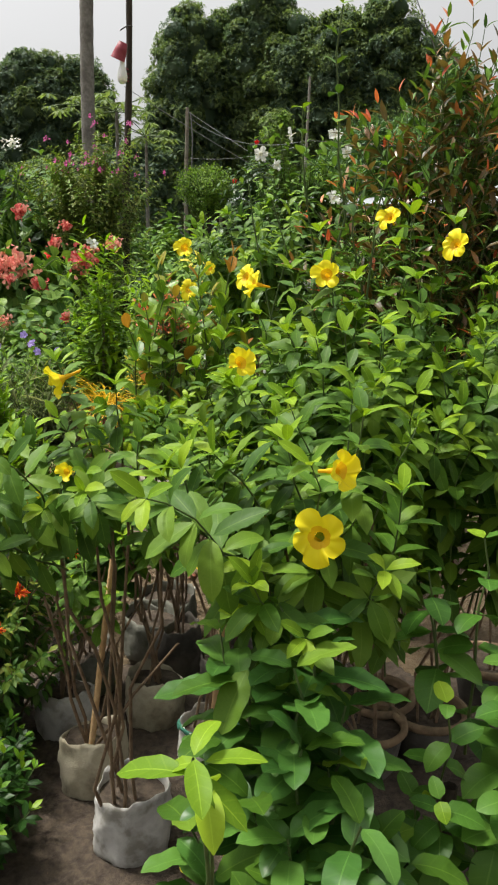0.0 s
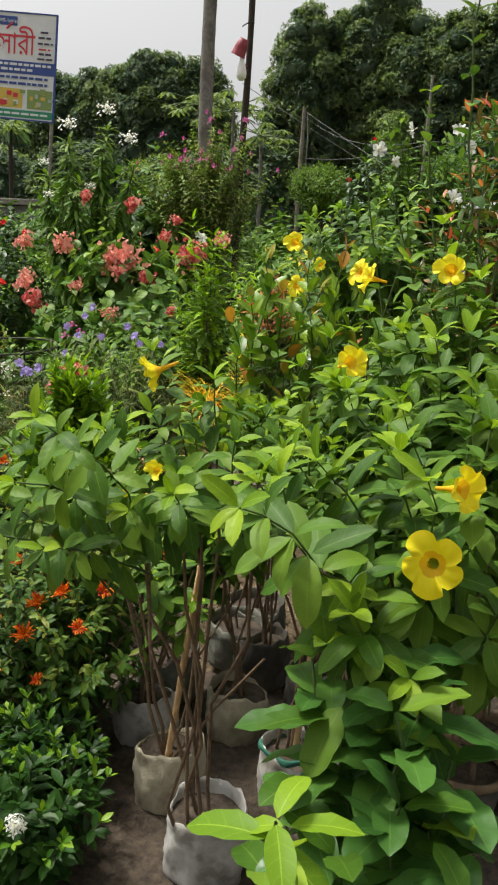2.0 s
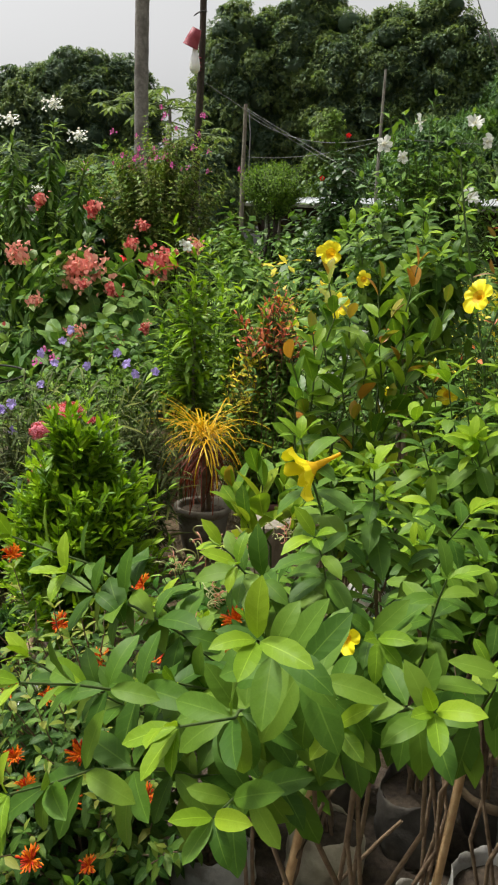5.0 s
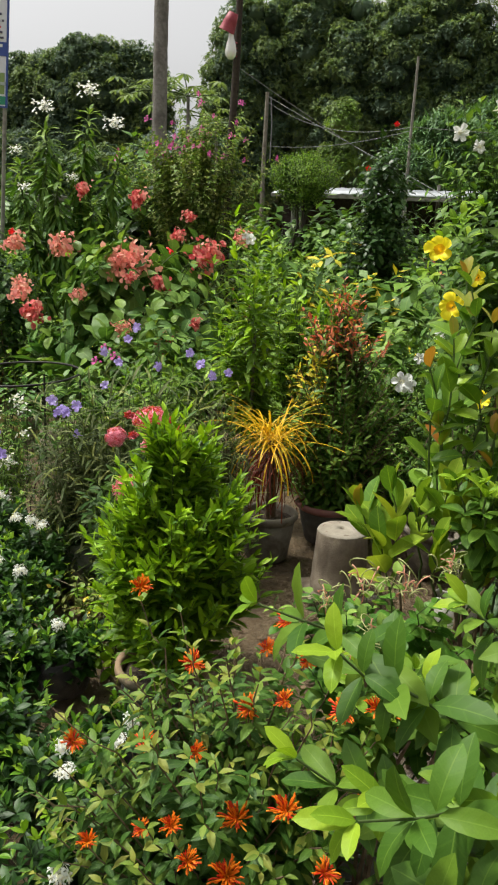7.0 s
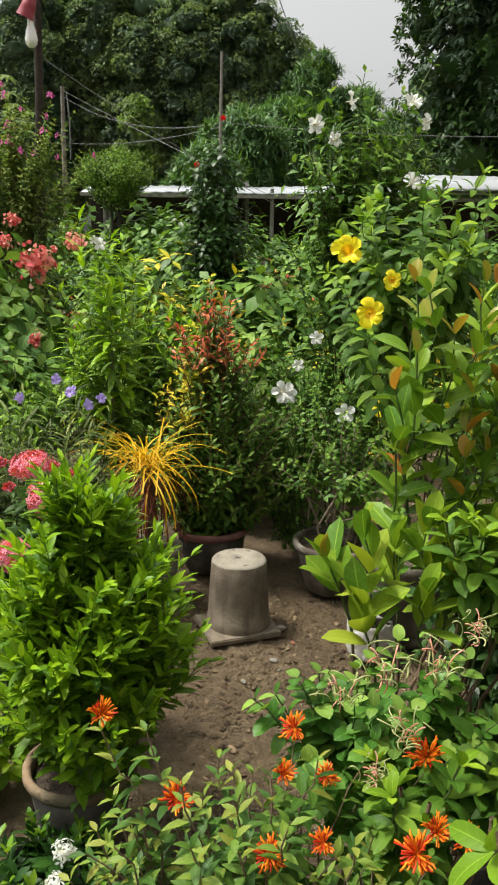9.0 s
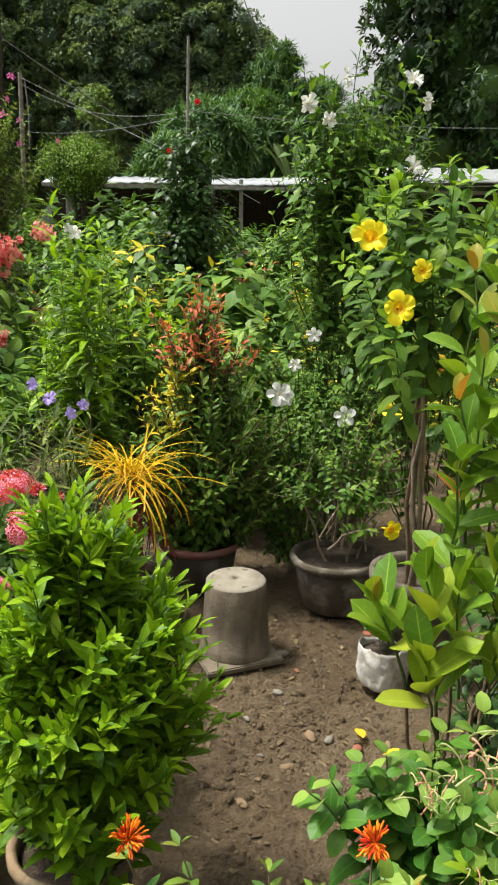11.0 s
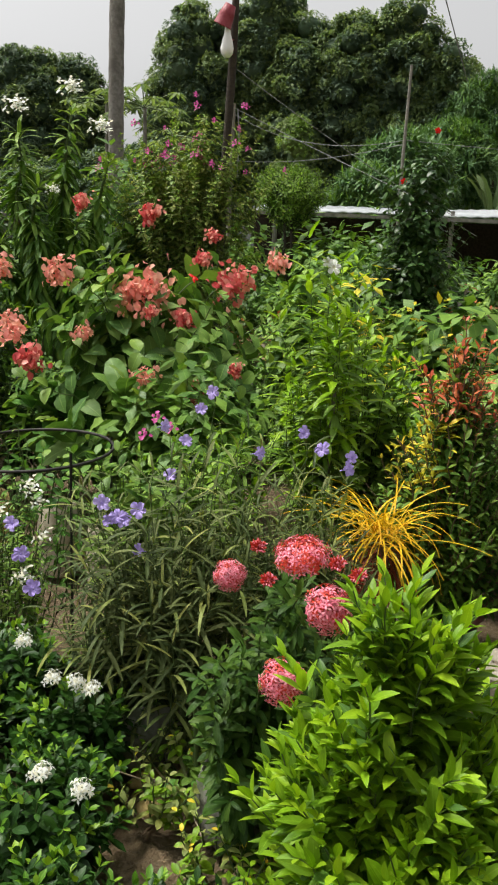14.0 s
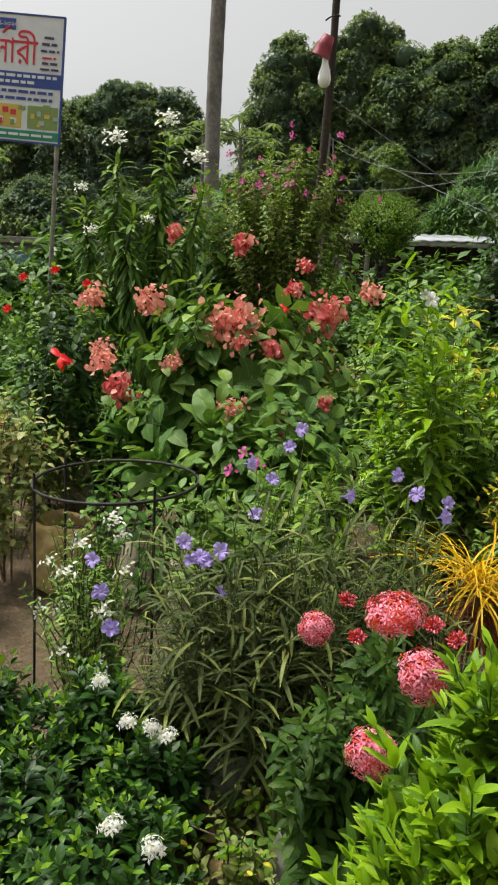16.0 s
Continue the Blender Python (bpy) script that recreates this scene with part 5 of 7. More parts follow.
# dark hibiscus beside the shed
tips = crown(rng, 230, (0, 0, 1.85), (0.46, 0.42, 0.95), 0.4, -0.9)
dh = bush("red_hibiscus_shrub", (-0.38, 9.0, 0), "tall dark hibiscus shrub with a few red flowers", "shrub", tips, [DARK, DARK], 0.1, 402, T_OVAL, None, 0, 6, 2, 0.7, 0.9, 0.5, (45, 85), 0.2, 0.3, 0.35, 0.1, True, 0.003, 3, 0.012, BARK_D)
for p in ((-0.33, 8.7, 2.72), (-0.55, 8.75, 2.35)):
    bloom(dh, F_REDH, p, (0.1, -1, 0.2), 0.5)

# bougainvillea round the lamp pole
tips = np.concatenate([crown(rng, 290, (-0.08, 0, 2.34), (1.0, 0.55, 0.76), 0.3, -0.9), crown(rng, 70, (0.0, 0, 1.35), (0.7, 0.45, 0.6), 0.3, -0.9)])
bg_ = bush("bougainvillea", (-2.25, 9.8, 0), "straggly bougainvillea with sparse leaves and magenta bracts", "shrub", tips, [OLIVE, PALE], 0.07, 403, T_OVAL_F, None, 0, 10, 4, 0.95, 0.4, 0.6, (50, 80), 0.1, 0.6, 0.5, 0.2, False, 0.0022, 6, 0.012, BARK_D)
high = tips[tips[:, 2] > 2.45]
for i in range(44):
    t = high[rng.integers(len(high))] + rng.normal(0, 0.05, 3)
    bloom(bg_, F_BOUG, np.array(bg_.location) + t + np.array([0, -0.05, 0.05]), (rng.normal(), -1, 0.5), rng.uniform(0.45, 0.75))

# plumeria: long narrow leaves in bunches
pl = thing("plumeria_tree", (-3.45, 9.0, 0), "plumeria with long drooping leaves and white flower clusters", "tree")
tops = np.array([[-0.15, -0.05, 2.62], [0.27, 0, 2.78], [0.55, 0.1, 2.45], [-0.45, 0.1, 2.3], [0.05, -0.2, 2.2], [0.35, -0.15, 1.95], [-0.3, -0.1, 1.75], [0.6, 0, 1.7]])
starts = tops * np.array([0.4, 0.4, 0.3])
L, M, age = shoots(np.random.default_rng(9), starts, tops, 0.1, 30, 0.72, 8, 0.22, 32, 125, 0.55, False, 0.4, 0.75, 0.3)
foliage(pl, M, [WILLOW, PALE], (age > 0.85).astype(int), 300, [blade(6, 1, 0.17, 0.55, 1.2, 0.2, b) for b in (0.5, 0.9)], [blade(4, 1, 0.17, 0.55, 1.2, 0.2, b) for b in (0.5, 0.9)])
for k in range(len(L)):
    sticks(pl, "limb", L[k:k + 1], np.linspace(0.018, 0.01, 7)[None], GREENSTEM, 6)
    sticks(pl, "limb", bow([[0, 0, 0]], starts[k:k + 1], 0.05, 5), np.linspace(0.028, 0.018, 5)[None], GREENSTEM, 6)
for p in ((-3.6, 8.95, 2.84), (-3.18, 9.0, 3.0), (-2.95, 9.05, 2.72), (-3.28, 8.8, 2.2), (-3.9, 9.0, 2.45), (-3.75, 8.8, 2.1)):
    bloom(pl, F_PLUM, p, (0, -0.4, 0.9), 0.85 if p[2] > 2.5 else 0.5)["kind"] = "stuff"

# mussaenda
tips = np.concatenate([crown(rng, 70, (0, 0.1, 1.15), (0.85, 0.65, 0.75), 0.55, -0.75), crown(rng, 22, (0.45, -0.35, 0.95), (0.4, 0.35, 0.4), 0.6, -0.7), crown(rng, 16, (-0.4, -0.35, 0.8), (0.4, 0.3, 0.35), 0.6, -0.7)])
ms = bush("mussaenda_shrub", (-2.3, 7.2, 0), "large mussaenda shrub with coral pink flower clusters", "shrub", tips, [MUSSA, PALE], 0.215, 404, T_MUSS, T_MUSS_F, 300, 6, 2, 0.75, 0.85, 0.7, (50, 85), 0.3, 0.35, 0.4, 0.12, True, 0.005, 5, 0.014, BARK_D)
for p, k, s in (((-2.27, 7.0, 1.52), 0, 1.25), ((-2.04, 6.95, 1.36), 1, 1.0), ((-1.78, 7.35, 1.58), 2, 1.15), ((-2.3, 7.3, 1.98), 1, 0.95), ((-2.72, 7.3, 2.03), 1, 0.8), ((-3.1, 6.85, 1.62), 3, 0.9), ((-2.75, 6.9, 1.62), 3, 1.1), ((-2.6, 6.8, 1.28), 3, 0.7), ((-1.95, 7.2, 1.72), 1, 0.8), ((-1.5, 7.4, 1.72), 3, 0.9), ((-2.78, 6.35, 1.18), 1, 1.15), ((-2.9, 6.45, 1.3), 3, 0.9), ((-2.2, 6.5, 1.09), 3, 0.8), ((-1.72, 6.6, 1.13), 1, 0.6), ((-2.95, 6.6, 1.35), 3, 0.7), ((-1.95, 6.6, 0.98), 2, 0.7), ((-1.9, 7.35, 1.85), 1, 0.7), ((-2.2, 6.75, 1.42), 1, 0.6)):
    bloom(ms, F_MUSS[k], p, (rng.normal(0, 0.3), -0.7, 0.7), s * 1.05, rng.uniform(0, 360))["kind"] = "stuff"
for p, s in (((-2.0, 7.1, 1.6), 0.35), ((-3.12, 6.45, 1.3), 0.75)):
    bloom(ms, F_POIN, p, (0.1, -0.8, 0.6), s)

# shrubs at the far bend of the path
tips = crown(rng, 80, (0, 0, 1.2), (0.5, 0.45, 0.62), 0.5, -0.8)
ls = bush("red_flowered_shrub", (-3.5, 7.5, 0), "dark glossy shrub with red flowers and yellow-green tips", "shrub", tips, [DARK, LIME], 0.10, 405, T_OVAL, None, 0, 7, 2, 0.75, 0.88, 0.9, (35, 80), 0.2, 0.35, 0.4, 0.1)
for p in ((-3.4, 7.1, 1.75), (-3.2, 7.1, 1.68), (-3.6, 7.1, 1.7), (-3.75, 7.2, 1.5)):
    bloom(ls, F_REDH, p, (0, -0.8, 0.6), 0.6)
tips = crown(rng, 90, (0, 0, 0.72), (0.45, 0.4, 0.42), 0.5, -0.7)
bush("variegated_croton", (-3.45, 6.5, 0), "croton with cream and yellow mottled leaves", "shrub", tips, [CREAM, PALE], 0.075, 406, T_OVAL, None, 0, 6, 2, 0.8, 0.5, 0.5, (40, 80), 0.1, 0.35, 0.35, 0.1)
tips = crown(rng, 60, (0, 0, 0.5), (0.4, 0.3, 0.35), 0.5, -0.7)
bush("grey_leaved_shrub", (-3.6, 6.0, 0), "low grey-green shrub with narrow leaves", "shrub", tips, [RUEL, PALE], 0.06, 407, T_LANCE, None, 0, 8, 2, 0.85, 0.8, 0.4, (40, 70), 0.0, 0.35, 0.3, 0.1)

# big soft leaves under the mussaenda
tips = crown(rng, 9, (0, 0, 0.78), (0.34, 0.3, 0.28), 0.6, -0.2)
bush("broadleaf_plant", (-2.3, 6.45, 0), "young plant with large soft upright leaves", "plant", tips, [MUSSA, PALE], 0.27, 408, T_WAVY, None, 60, 4, 2, 0.6, 0.8, 0.5, (25, 60), 0.1, 0.3, 0.3)
tips = crown(rng, 8, (0, 0, 0.76), (0.3, 0.25, 0.26), 0.6, -0.2)
bush("broadleaf_plant", (-2.8, 6.75, 0), "young plant with large dark wavy leaves", "plant", tips, [WAVY, MUSSA], 0.26, 409, T_WAVY, None, 60, 4, 2, 0.6, 0.8, 0.5, (35, 70), 0.2, 0.3, 0.3)

# willow-leaved plant with white flowers
tips = np.concatenate([crown(rng, 22, (0.02, 0, 1.25), (0.26, 0.22, 0.6), 0.3, -0.9), np.array([[-0.1, 0, 1.82], [0.06, 0, 1.72], [0.18, 0.05, 1.6], [0, -0.1, 1.7]])])
wl_ = bush("willow_leaved_shrub", (-1.28, 5.95, 0), "tall slender shrub with drooping willow leaves and a white flower", "shrub", tips, [PALE, LIME_Y], 0.165, 410, [blade(5, 1, 0.2, 0.4, 1.2, 0.25, b) for b in (0.5, 0.9)], None, 300, 12, 3, 0.95, 0.2, 0.85, (38, 75), 0.1, 0.5, 0.7, 0.05, False, 0.002, 4, 0.007, GREENSTEM)
for p, s in (((-1.27, 5.82, 1.7), 1.0), ((-1.3, 5.82, 1.72), 0.7)):
    bloom(wl_, F_WH, p, (0, -1, 0.3), s)
sticks(wl_, "stake", [[[0.05, -0.05, -0.03], [0.045, -0.06, 0.55], [0.05, -0.07, 1.15]]], [[0.013, 0.012, 0.011]], GREYWOOD, 6, "weathered wooden stake")
tips = crown(rng, 60, (0, 0, 1.05), (0.42, 0.35, 0.6), 0.4, -0.9)
bush("light_green_shrub", (-0.95, 6.7, 0), "bushy light green shrub with pointed leaves", "shrub", tips, [PALE, LIME_Y], 0.13, 411, T_LIME, None, 200, 9, 2, 0.85, 0.6, 0.8, (35, 75), 0.15, 0.4, 0.6, 0.1, True, 0.004, 4, 0.008, GREENSTEM)

# tall white hibiscus
tips = np.concatenate([crown(rng, 90, (0.05, 0, 1.35), (0.55, 0.45, 0.75), 0.4, -0.8), crown(rng, 150, (0.1, -0.05, 2.02), (0.5, 0.38, 0.42), 0.3, -0.9), np.array([[0.05, -0.05, 2.6], [0.42, -0.05, 2.65], [-0.22, 0.05, 2.55], [-0.3, -0.05, 2.42], [-0.12, 0, 2.5], [0.18, 0.0, 2.42], [0.28, 0, 2.52], [0.36, -0.1, 2.35]])])
hb = bush("white_hibiscus_shrub", (0.1, 6.1, 0), "tall hibiscus shrub with large white flowers", "shrub", tips, [MIDG, PALE], 0.10, 412, T_OVAL, T_OVAL_F, 250, 9, 2, 0.8, 0.85, 0.8, (40, 80), 0.15, 0.35, 0.6, 0.1, False, 0.004, 5, 0.011, BARK)
for p, s in (((-0.145, 5.95, 2.32), 1.0), ((0.05, 5.95, 2.44), 1.05), ((0.35, 5.85, 2.42), 1.05), ((0.43, 5.85, 2.33), 0.9), ((0.35, 5.8, 2.02), 1.1), ((-0.02, 5.95, 2.25), 0.8), ((0.2, 5.8, 1.45), 0.7)):
    bloom(hb, F_HIB, p, (rng.normal(0, 0.9), -0.7, rng.normal(0.1, 0.4)), s * 0.85, rng.uniform(0, 72))

# fine-leaved white-flowered bush behind the tubs
tips = crown(rng, 230, (0, -0.05, 0.7), (0.55, 0.4, 0.6), 0.4, -0.9)
fb = bush("white_flowered_bush", (-0.15, 5.75, 0), "dense bush with small dark leaves and white flowers", "shrub", tips, [MIDG, PALE], 0.045, 413, T_OVAL_F, None, 200, 9, 2, 0.85, 0.85, 0.6, (45, 80), 0.1, 0.35, 0.4, 0.1, False, 0.003, 5, 0.007)
for p, s in (((-0.39, 5.38, 1.0), 1.1), ((-0.36, 5.4, 0.98), 0.9), ((-0.05, 5.45, 0.87), 1.0), ((-0.2, 5.5, 1.25), 0.7), ((-0.3, 5.45, 1.12), 0.6)):
    bloom(fb, F_WH, p, (rng.normal(0, 0.4), -1, 0.4), s * 1.55, rng.uniform(0, 72))
tips = crown(rng, 110, (0, 0, 1.0), (0.5, 0.4, 0.55), 0.4, -0.8)
bush("yellow_speckled_shrub", (0.45, 5.6, 0), "green shrub with scattered yellowing leaves", "shrub", tips, [MIDG, YELLOWL, YELLOWL], 0.075, 414, T_OVAL, T_OVAL_F, 150, 8, 2, 0.8, 0.97, 0.3, (45, 80), 0.15, 0.35, 0.4, 0.1, False, mix=0.05)

# red-tipped shrub in a pink-rimmed tub
tips = np.concatenate([crown(rng, 330, (0.05, 0, 0.68), (0.48, 0.36, 0.46), 0.4, -0.9), crown(rng, 75, (0.0, -0.03, 1.12), (0.30, 0.24, 0.30), 0.3, -0.6), crown(rng, 14, (0.02, -0.03, 1.38), (0.1, 0.09, 0.2), 0.4, -0.6)])
rs = thing("red_tip_shrub", (-0.72, 5.62, 0), "dark green shrub with red young tips in a pink-rimmed tub", "shrub")
tub(rs, 0.2, 0.24, DARKPOT, PINKPOT, 31)
r2 = np.random.default_rng(415)
starts = tips * np.array([0.3, 0.3, 1]); starts[:, 2] = np.maximum(0.2, tips[:, 2] - 0.35)
L, M, age = shoots(r2, starts, tips, 0.1, 9, 0.85, 2, 0.068, 30, 75, 0.1, False)
wh_ = np.where((M[:, 2, 3] > 1.02 + 0.12 * r2.random(len(M))) & (age > 0.5) & (r2.random(len(M)) < 0.7), 1, 0)
wh_[(M[:, 2, 3] > 0.8) & (M[:, 2, 3] < 1.12) & (M[:, 0, 3] < -0.05) & (age > 0.2) & (r2.random(len(M)) < 0.55)] = 2
wh_[(wh_ == 0) & (age > 0.55) & (r2.random(len(M)) < 0.5)] = 3
foliage(rs, M, [MIDG, RED_L, YELLOWL, PALE], wh_, 300, T_LIME, T_LIME)
sticks(rs, "twig", L, np.full(L.shape[:2], 0.0025), BARK, 4)
stems(rs, r2, starts[:5], 0.02, 0.007, BARK)

# golden ribbon plant
gp = thing("ribbon_plant", (-1.06, 5.27, 0), "ribbon-leaved plant with golden arching leaves in a grey pot", "plant")
tub(gp, 0.16, 0.27, CONCRETE, None, 33)
r2 = np.random.default_rng(416)
n = 120
M = poses(np.tile([[0, 0, 0.66]], (n, 1)) + r2.normal(0, 0.03, (n, 3)), np.tile([[0, 0, 1.0]], (n, 1)), r2.random(n) * 6.28, r2.uniform(0.45, 1.35, n), r2.uniform(0.22, 0.42, n), r2, 0.0, 0.2)
foliage(gp, M, [GOLD], np.zeros(n, int), 300, T_RIBBON, T_RIBBON, name="ribbon_leaf")
n = 90
M = poses(np.tile([[0, 0, 0.58]], (n, 1)) + r2.normal(0, 0.03, (n, 3)), np.tile([[0, 0, 1.0]], (n, 1)), r2.random(n) * 6.28, r2.uniform(1.2, 2.0, n), r2.uniform(0.25, 0.4, n), r2, 0.4, 0.2)
foliage(gp, M, [RUST], np.zeros(n, int), 90, T_RIBBON, T_RIBBON, name="old_leaf")
sticks(gp, "stem", bow([[0, 0, 0.2], [0.03, 0.02, 0.2]], [[0, 0, 0.66], [0.02, 0, 0.64]], 0.05, 5), np.full((2, 5), 0.014), BARK, 7)

# ---- along the path ----
def arr(ob, pts):
    """World places, as seen from the foot of a thing."""
    return np.asarray(pts, float) - np.array(ob)


def allamanda(name, at, tips, label, seed, n_parts=260, nodes=7, size=0.115, rise=0.55, inward=0.35, stem_n=4, part_of=0.75, young=0.82):
    return bush(name, at, label, "plant", tips, [ALLA, ALLA_Y], size, seed, T_ALLA, T_ALLA_F, n_parts, nodes, 4, part_of, young, 0.9, (35, 92), 0.15, inward, rise, 0.1, True, 0.003, stem_n, 0.006, BARK, "allamanda plants in bags", "", 0.6, 0.35, jitter=0.22, foot=0.045)


# upturned concrete pot on its slab
up = thing("upturned_pot", (-0.66, 4.93, 0.0), "upturned grey concrete pot with a small hole, standing on the soil", "pot")
V, F, U = lathe([(0.145, -0.02), (0.147, 0.03), (0.142, 0.036), (0.138, 0.12), (0.131, 0.22), (0.126, 0.29), (0.118, 0.303), (0.10, 0.307), (0.05, 0.307), (0.012, 0.306), (0.011, 0.27)], 40, 0.0024, 5)
child("pot_body", mesh_of("pot_body", V, F, [STREAK], U), up)
V, F, U = lathe([(0.1245, 0.297), (0.117, 0.3065), (0.05, 0.3095), (0.014, 0.309), (0.0125, 0.29)], 40, 0.001, 6)
child("pot_base", mesh_of("pot_base", V, F, [CONC_TOP], U), up, None, "pale base with a drain hole")
bm = bmesh.new()
bmesh.ops.create_cube(bm, size=1, matrix=pose(-0.01, -0.015, -0.012, 0, 0.5, 12) @ Matrix.Diagonal((0.335, 0.29, 0.026, 1)))
bmesh.ops.bevel(bm, geom=bm.edges[:], offset=0.005, segments=2, affect="EDGES")
slab = tagged(new("stone_slab", bpy.data.meshes.new("stone_slab")), "flat grey slab lying on the soil under a pot", "slab")
bm.to_mesh(slab.data)
bm.free()
slab.data.materials.append(STREAK)
slab.location = up.location
up.location.z += 0.012

# tub with the twiggy bush
t1 = thing("bonsai_tub", (-0.12, 5.27, 0.0), "round grey tub with a twiggy bare-branched bush", "potted plant")
tub(t1, 0.215, 0.26, PATCHTUB, PATCHTUB, 41, label="stained grey concrete tub")
r2 = np.random.default_rng(420)
tp = crown(r2, 44, (0.0, -0.02, 0.62), (0.4, 0.28, 0.3), 0.5, -0.5)
st = np.tile([[0.0, 0, 0.34]], (44, 1)) + r2.normal(0, 0.05, (44, 3)) * np.array([1, 1, 0.6])
L, M, age = shoots(r2, st, tp, 0.3, 8, 0.6, 3, 0.05, 40, 80, 0.1, False)
foliage(t1, M, [MIDG, PALE], (age > 0.7).astype(int), 200, T_OVAL, T_OVAL_F)
sticks(t1, "twig", L, np.linspace(0.0055, 0.002, 7)[None] * np.ones((44, 1)), DRYWOOD, 5)
stems(t1, r2, [[0.12, 0, 0.5], [-0.14, 0, 0.45], [0.2, 0.02, 0.4]], 0.02, 0.008, DRYWOOD)

# standard allamanda in a clay tub
ta = (0.06, 4.72, 0.0)
tips = arr(ta, np.concatenate([crown(np.random.default_rng(31), 30, (-0.08, 4.35, 1.68), (0.36, 0.3, 0.3), 0.5, -0.7), np.array([[-0.35, 4.2, 1.78], [-0.42, 4.2, 1.6], [-0.36, 4.05, 1.45], [0.1, 4.3, 1.95], [0.25, 4.3, 1.7]])]))
a1 = allamanda("allamanda_standard", ta, tips, "tall allamanda on bound stems in a clay tub", 421, 280, 7, 0.10, 0.4, 0.55, 0)
tub(a1, 0.2, 0.40, PATCHTUB, TUBM, 43, label="old clay tub")
for k in range(5):
    o = np.array([0.011 * math.cos(k * 1.3), 0.011 * math.sin(k * 1.3), 0])
    sticks(a1, "stem", bow([[-0.05, -0.02, 0.3] + o * 1.5], [arr(ta, (-0.07, 4.5, 1.42)) + o], 0.03, 7, np.random.default_rng(k), 0.006), np.linspace(0.0095, 0.007, 7)[None], (BAMBOO, DRYWOOD, BARK, DRYWOOD, DRYWOOD)[k], 7)
for p, f, s in (((-0.40, 4.18, 1.69), (-0.35, -1, 0.3), 1.0), ((-0.36, 4.03, 1.50), (-0.25, -1, 0.15), 0.9), ((-0.09, 4.72, 1.05), (-0.2, -1, 0.3), 0.85), ((-0.13, 4.6, 0.62), (0.3, -0.8, 0.1), 0.8), ((0.14, 4.5, 1.1), (0.2, -1, 0.2), 0.9), ((-0.27, 4.1, 1.6), (-0.3, -1, 0), 0.6)):
    bloom(a1, F_ALLA, p, f, s * 0.95, 20)

# white bag of seedlings
wb = thing("small_white_bag", (-0.14, 4.56, 0.0), "small white grow bag with a seedling on the path", "potted plant")
grow_bag(wb, 0.092, 0.17, WHITEBAG, 51, 0.03)
tips = crown(np.random.default_rng(32), 5, (0, 0, 0.32), (0.09, 0.08, 0.1), 0.5, -0.2)
L, M, age = shoots(np.random.default_rng(422), tips * np.array([0.2, 0.2, 0.4]), tips, 0.1, 4, 0.6, 2, 0.07)
foliage(wb, M, [MIDG, PALE], (age > 0.7).astype(int), len(M), T_OVAL)
sticks(wb, "twig", L, np.full(L.shape[:2], 0.002), GREENSTEM, 4)

# rose apple with copper young leaves
ta = (-0.38, 3.5, 0.0)
tips = arr(ta, [(-0.40, 3.4, 1.60), (-0.50, 3.32, 1.38), (-0.27, 3.4, 1.35), (-0.40, 3.5, 1.62), (-0.12, 3.6, 1.66), (-0.44, 3.35, 1.46), (-0.2, 3.5, 1.5), (-0.3, 3.35, 1.2), (-0.02, 3.6, 1.55), (-0.05, 3.5, 1.3), (-0.15, 3.5, 1.45), (-0.0, 3.45, 1.1), (-0.2, 3.4, 1.25), (-0.12, 3.45, 1.4), (-0.33, 3.4, 1.5), (-0.24, 3.45, 1.62), (-0.45, 3.4, 1.2), (-0.08, 3.4, 1.2)])
sy = bush("rose_apple_plant", ta, "young rose apple plant with copper-orange young leaves", "plant", tips, [SYZ, SYZ_Y], 0.115, 423, [blade(6, 2, 0.46, 0.55, 1.1, 0.3, b) for b in (0.2, 0.45)], None, 300, 7, 2, 0.75, 0.72, 0.65, (16, 58), 0.0, 0.6, 0.5, 0.05, True, 0.004, 5, 0.007, BARK, tip_size=0.6, up=0.1)
grow_bag(sy, 0.12, 0.2, MOSSBAG, 53)
ta = (-0.42, 3.3, 0.0)
tips = arr(ta, [(-0.66, 3.28, 0.98), (-0.58, 3.24, 1.04), (-0.5, 3.26, 1.0), (-0.43, 3.24, 1.06), (-0.36, 3.2, 1.02), (-0.28, 3.2, 1.05), (-0.2, 3.28, 1.04), (-0.6, 3.18, 0.9), (-0.46, 3.16, 0.92), (-0.33, 3.15, 0.92), (-0.12, 3.25, 0.98), (-0.24, 3.15, 0.88)])
s2 = bush("rose_apple_plant", ta, "low rose apple plant with soft yellow-green upright leaves", "plant", tips, [SYZ_L, SYZ_Y, SYZ], 0.125, 454, [blade(6, 2, 0.46, 0.55, 1.1, 0.3, b) for b in (0.15, 0.35)], None, 120, 4, 2, 0.5, 0.9, 0.3, (10, 40), 0.0, 0.7, 0.3, 0.05, True, 0.004, 4, 0.006, BARK, tip_size=0.8, up=0.1, mix=0.25)
grow_bag(s2, 0.11, 0.2, MOSSBAG, 59)
tips = crown(np.random.default_rng(33), 60, (0, 0, 0.5), (0.42, 0.32, 0.35), 0.4, -0.6)
bush("dark_understory_shrub", (0.05, 3.75, 0), "dark leafy shrub beneath taller plants", "shrub", tips, [DARK, MIDG], 0.09, 424, T_OVAL, None, 150, 7, 2, 0.8, 0.85, 0.5, (40, 80), 0.2, 0.35, 0.4, 0.1)
tips = crown(np.random.default_rng(34), 60, (0, 0, 0.6), (0.42, 0.35, 0.45), 0.4, -0.6)
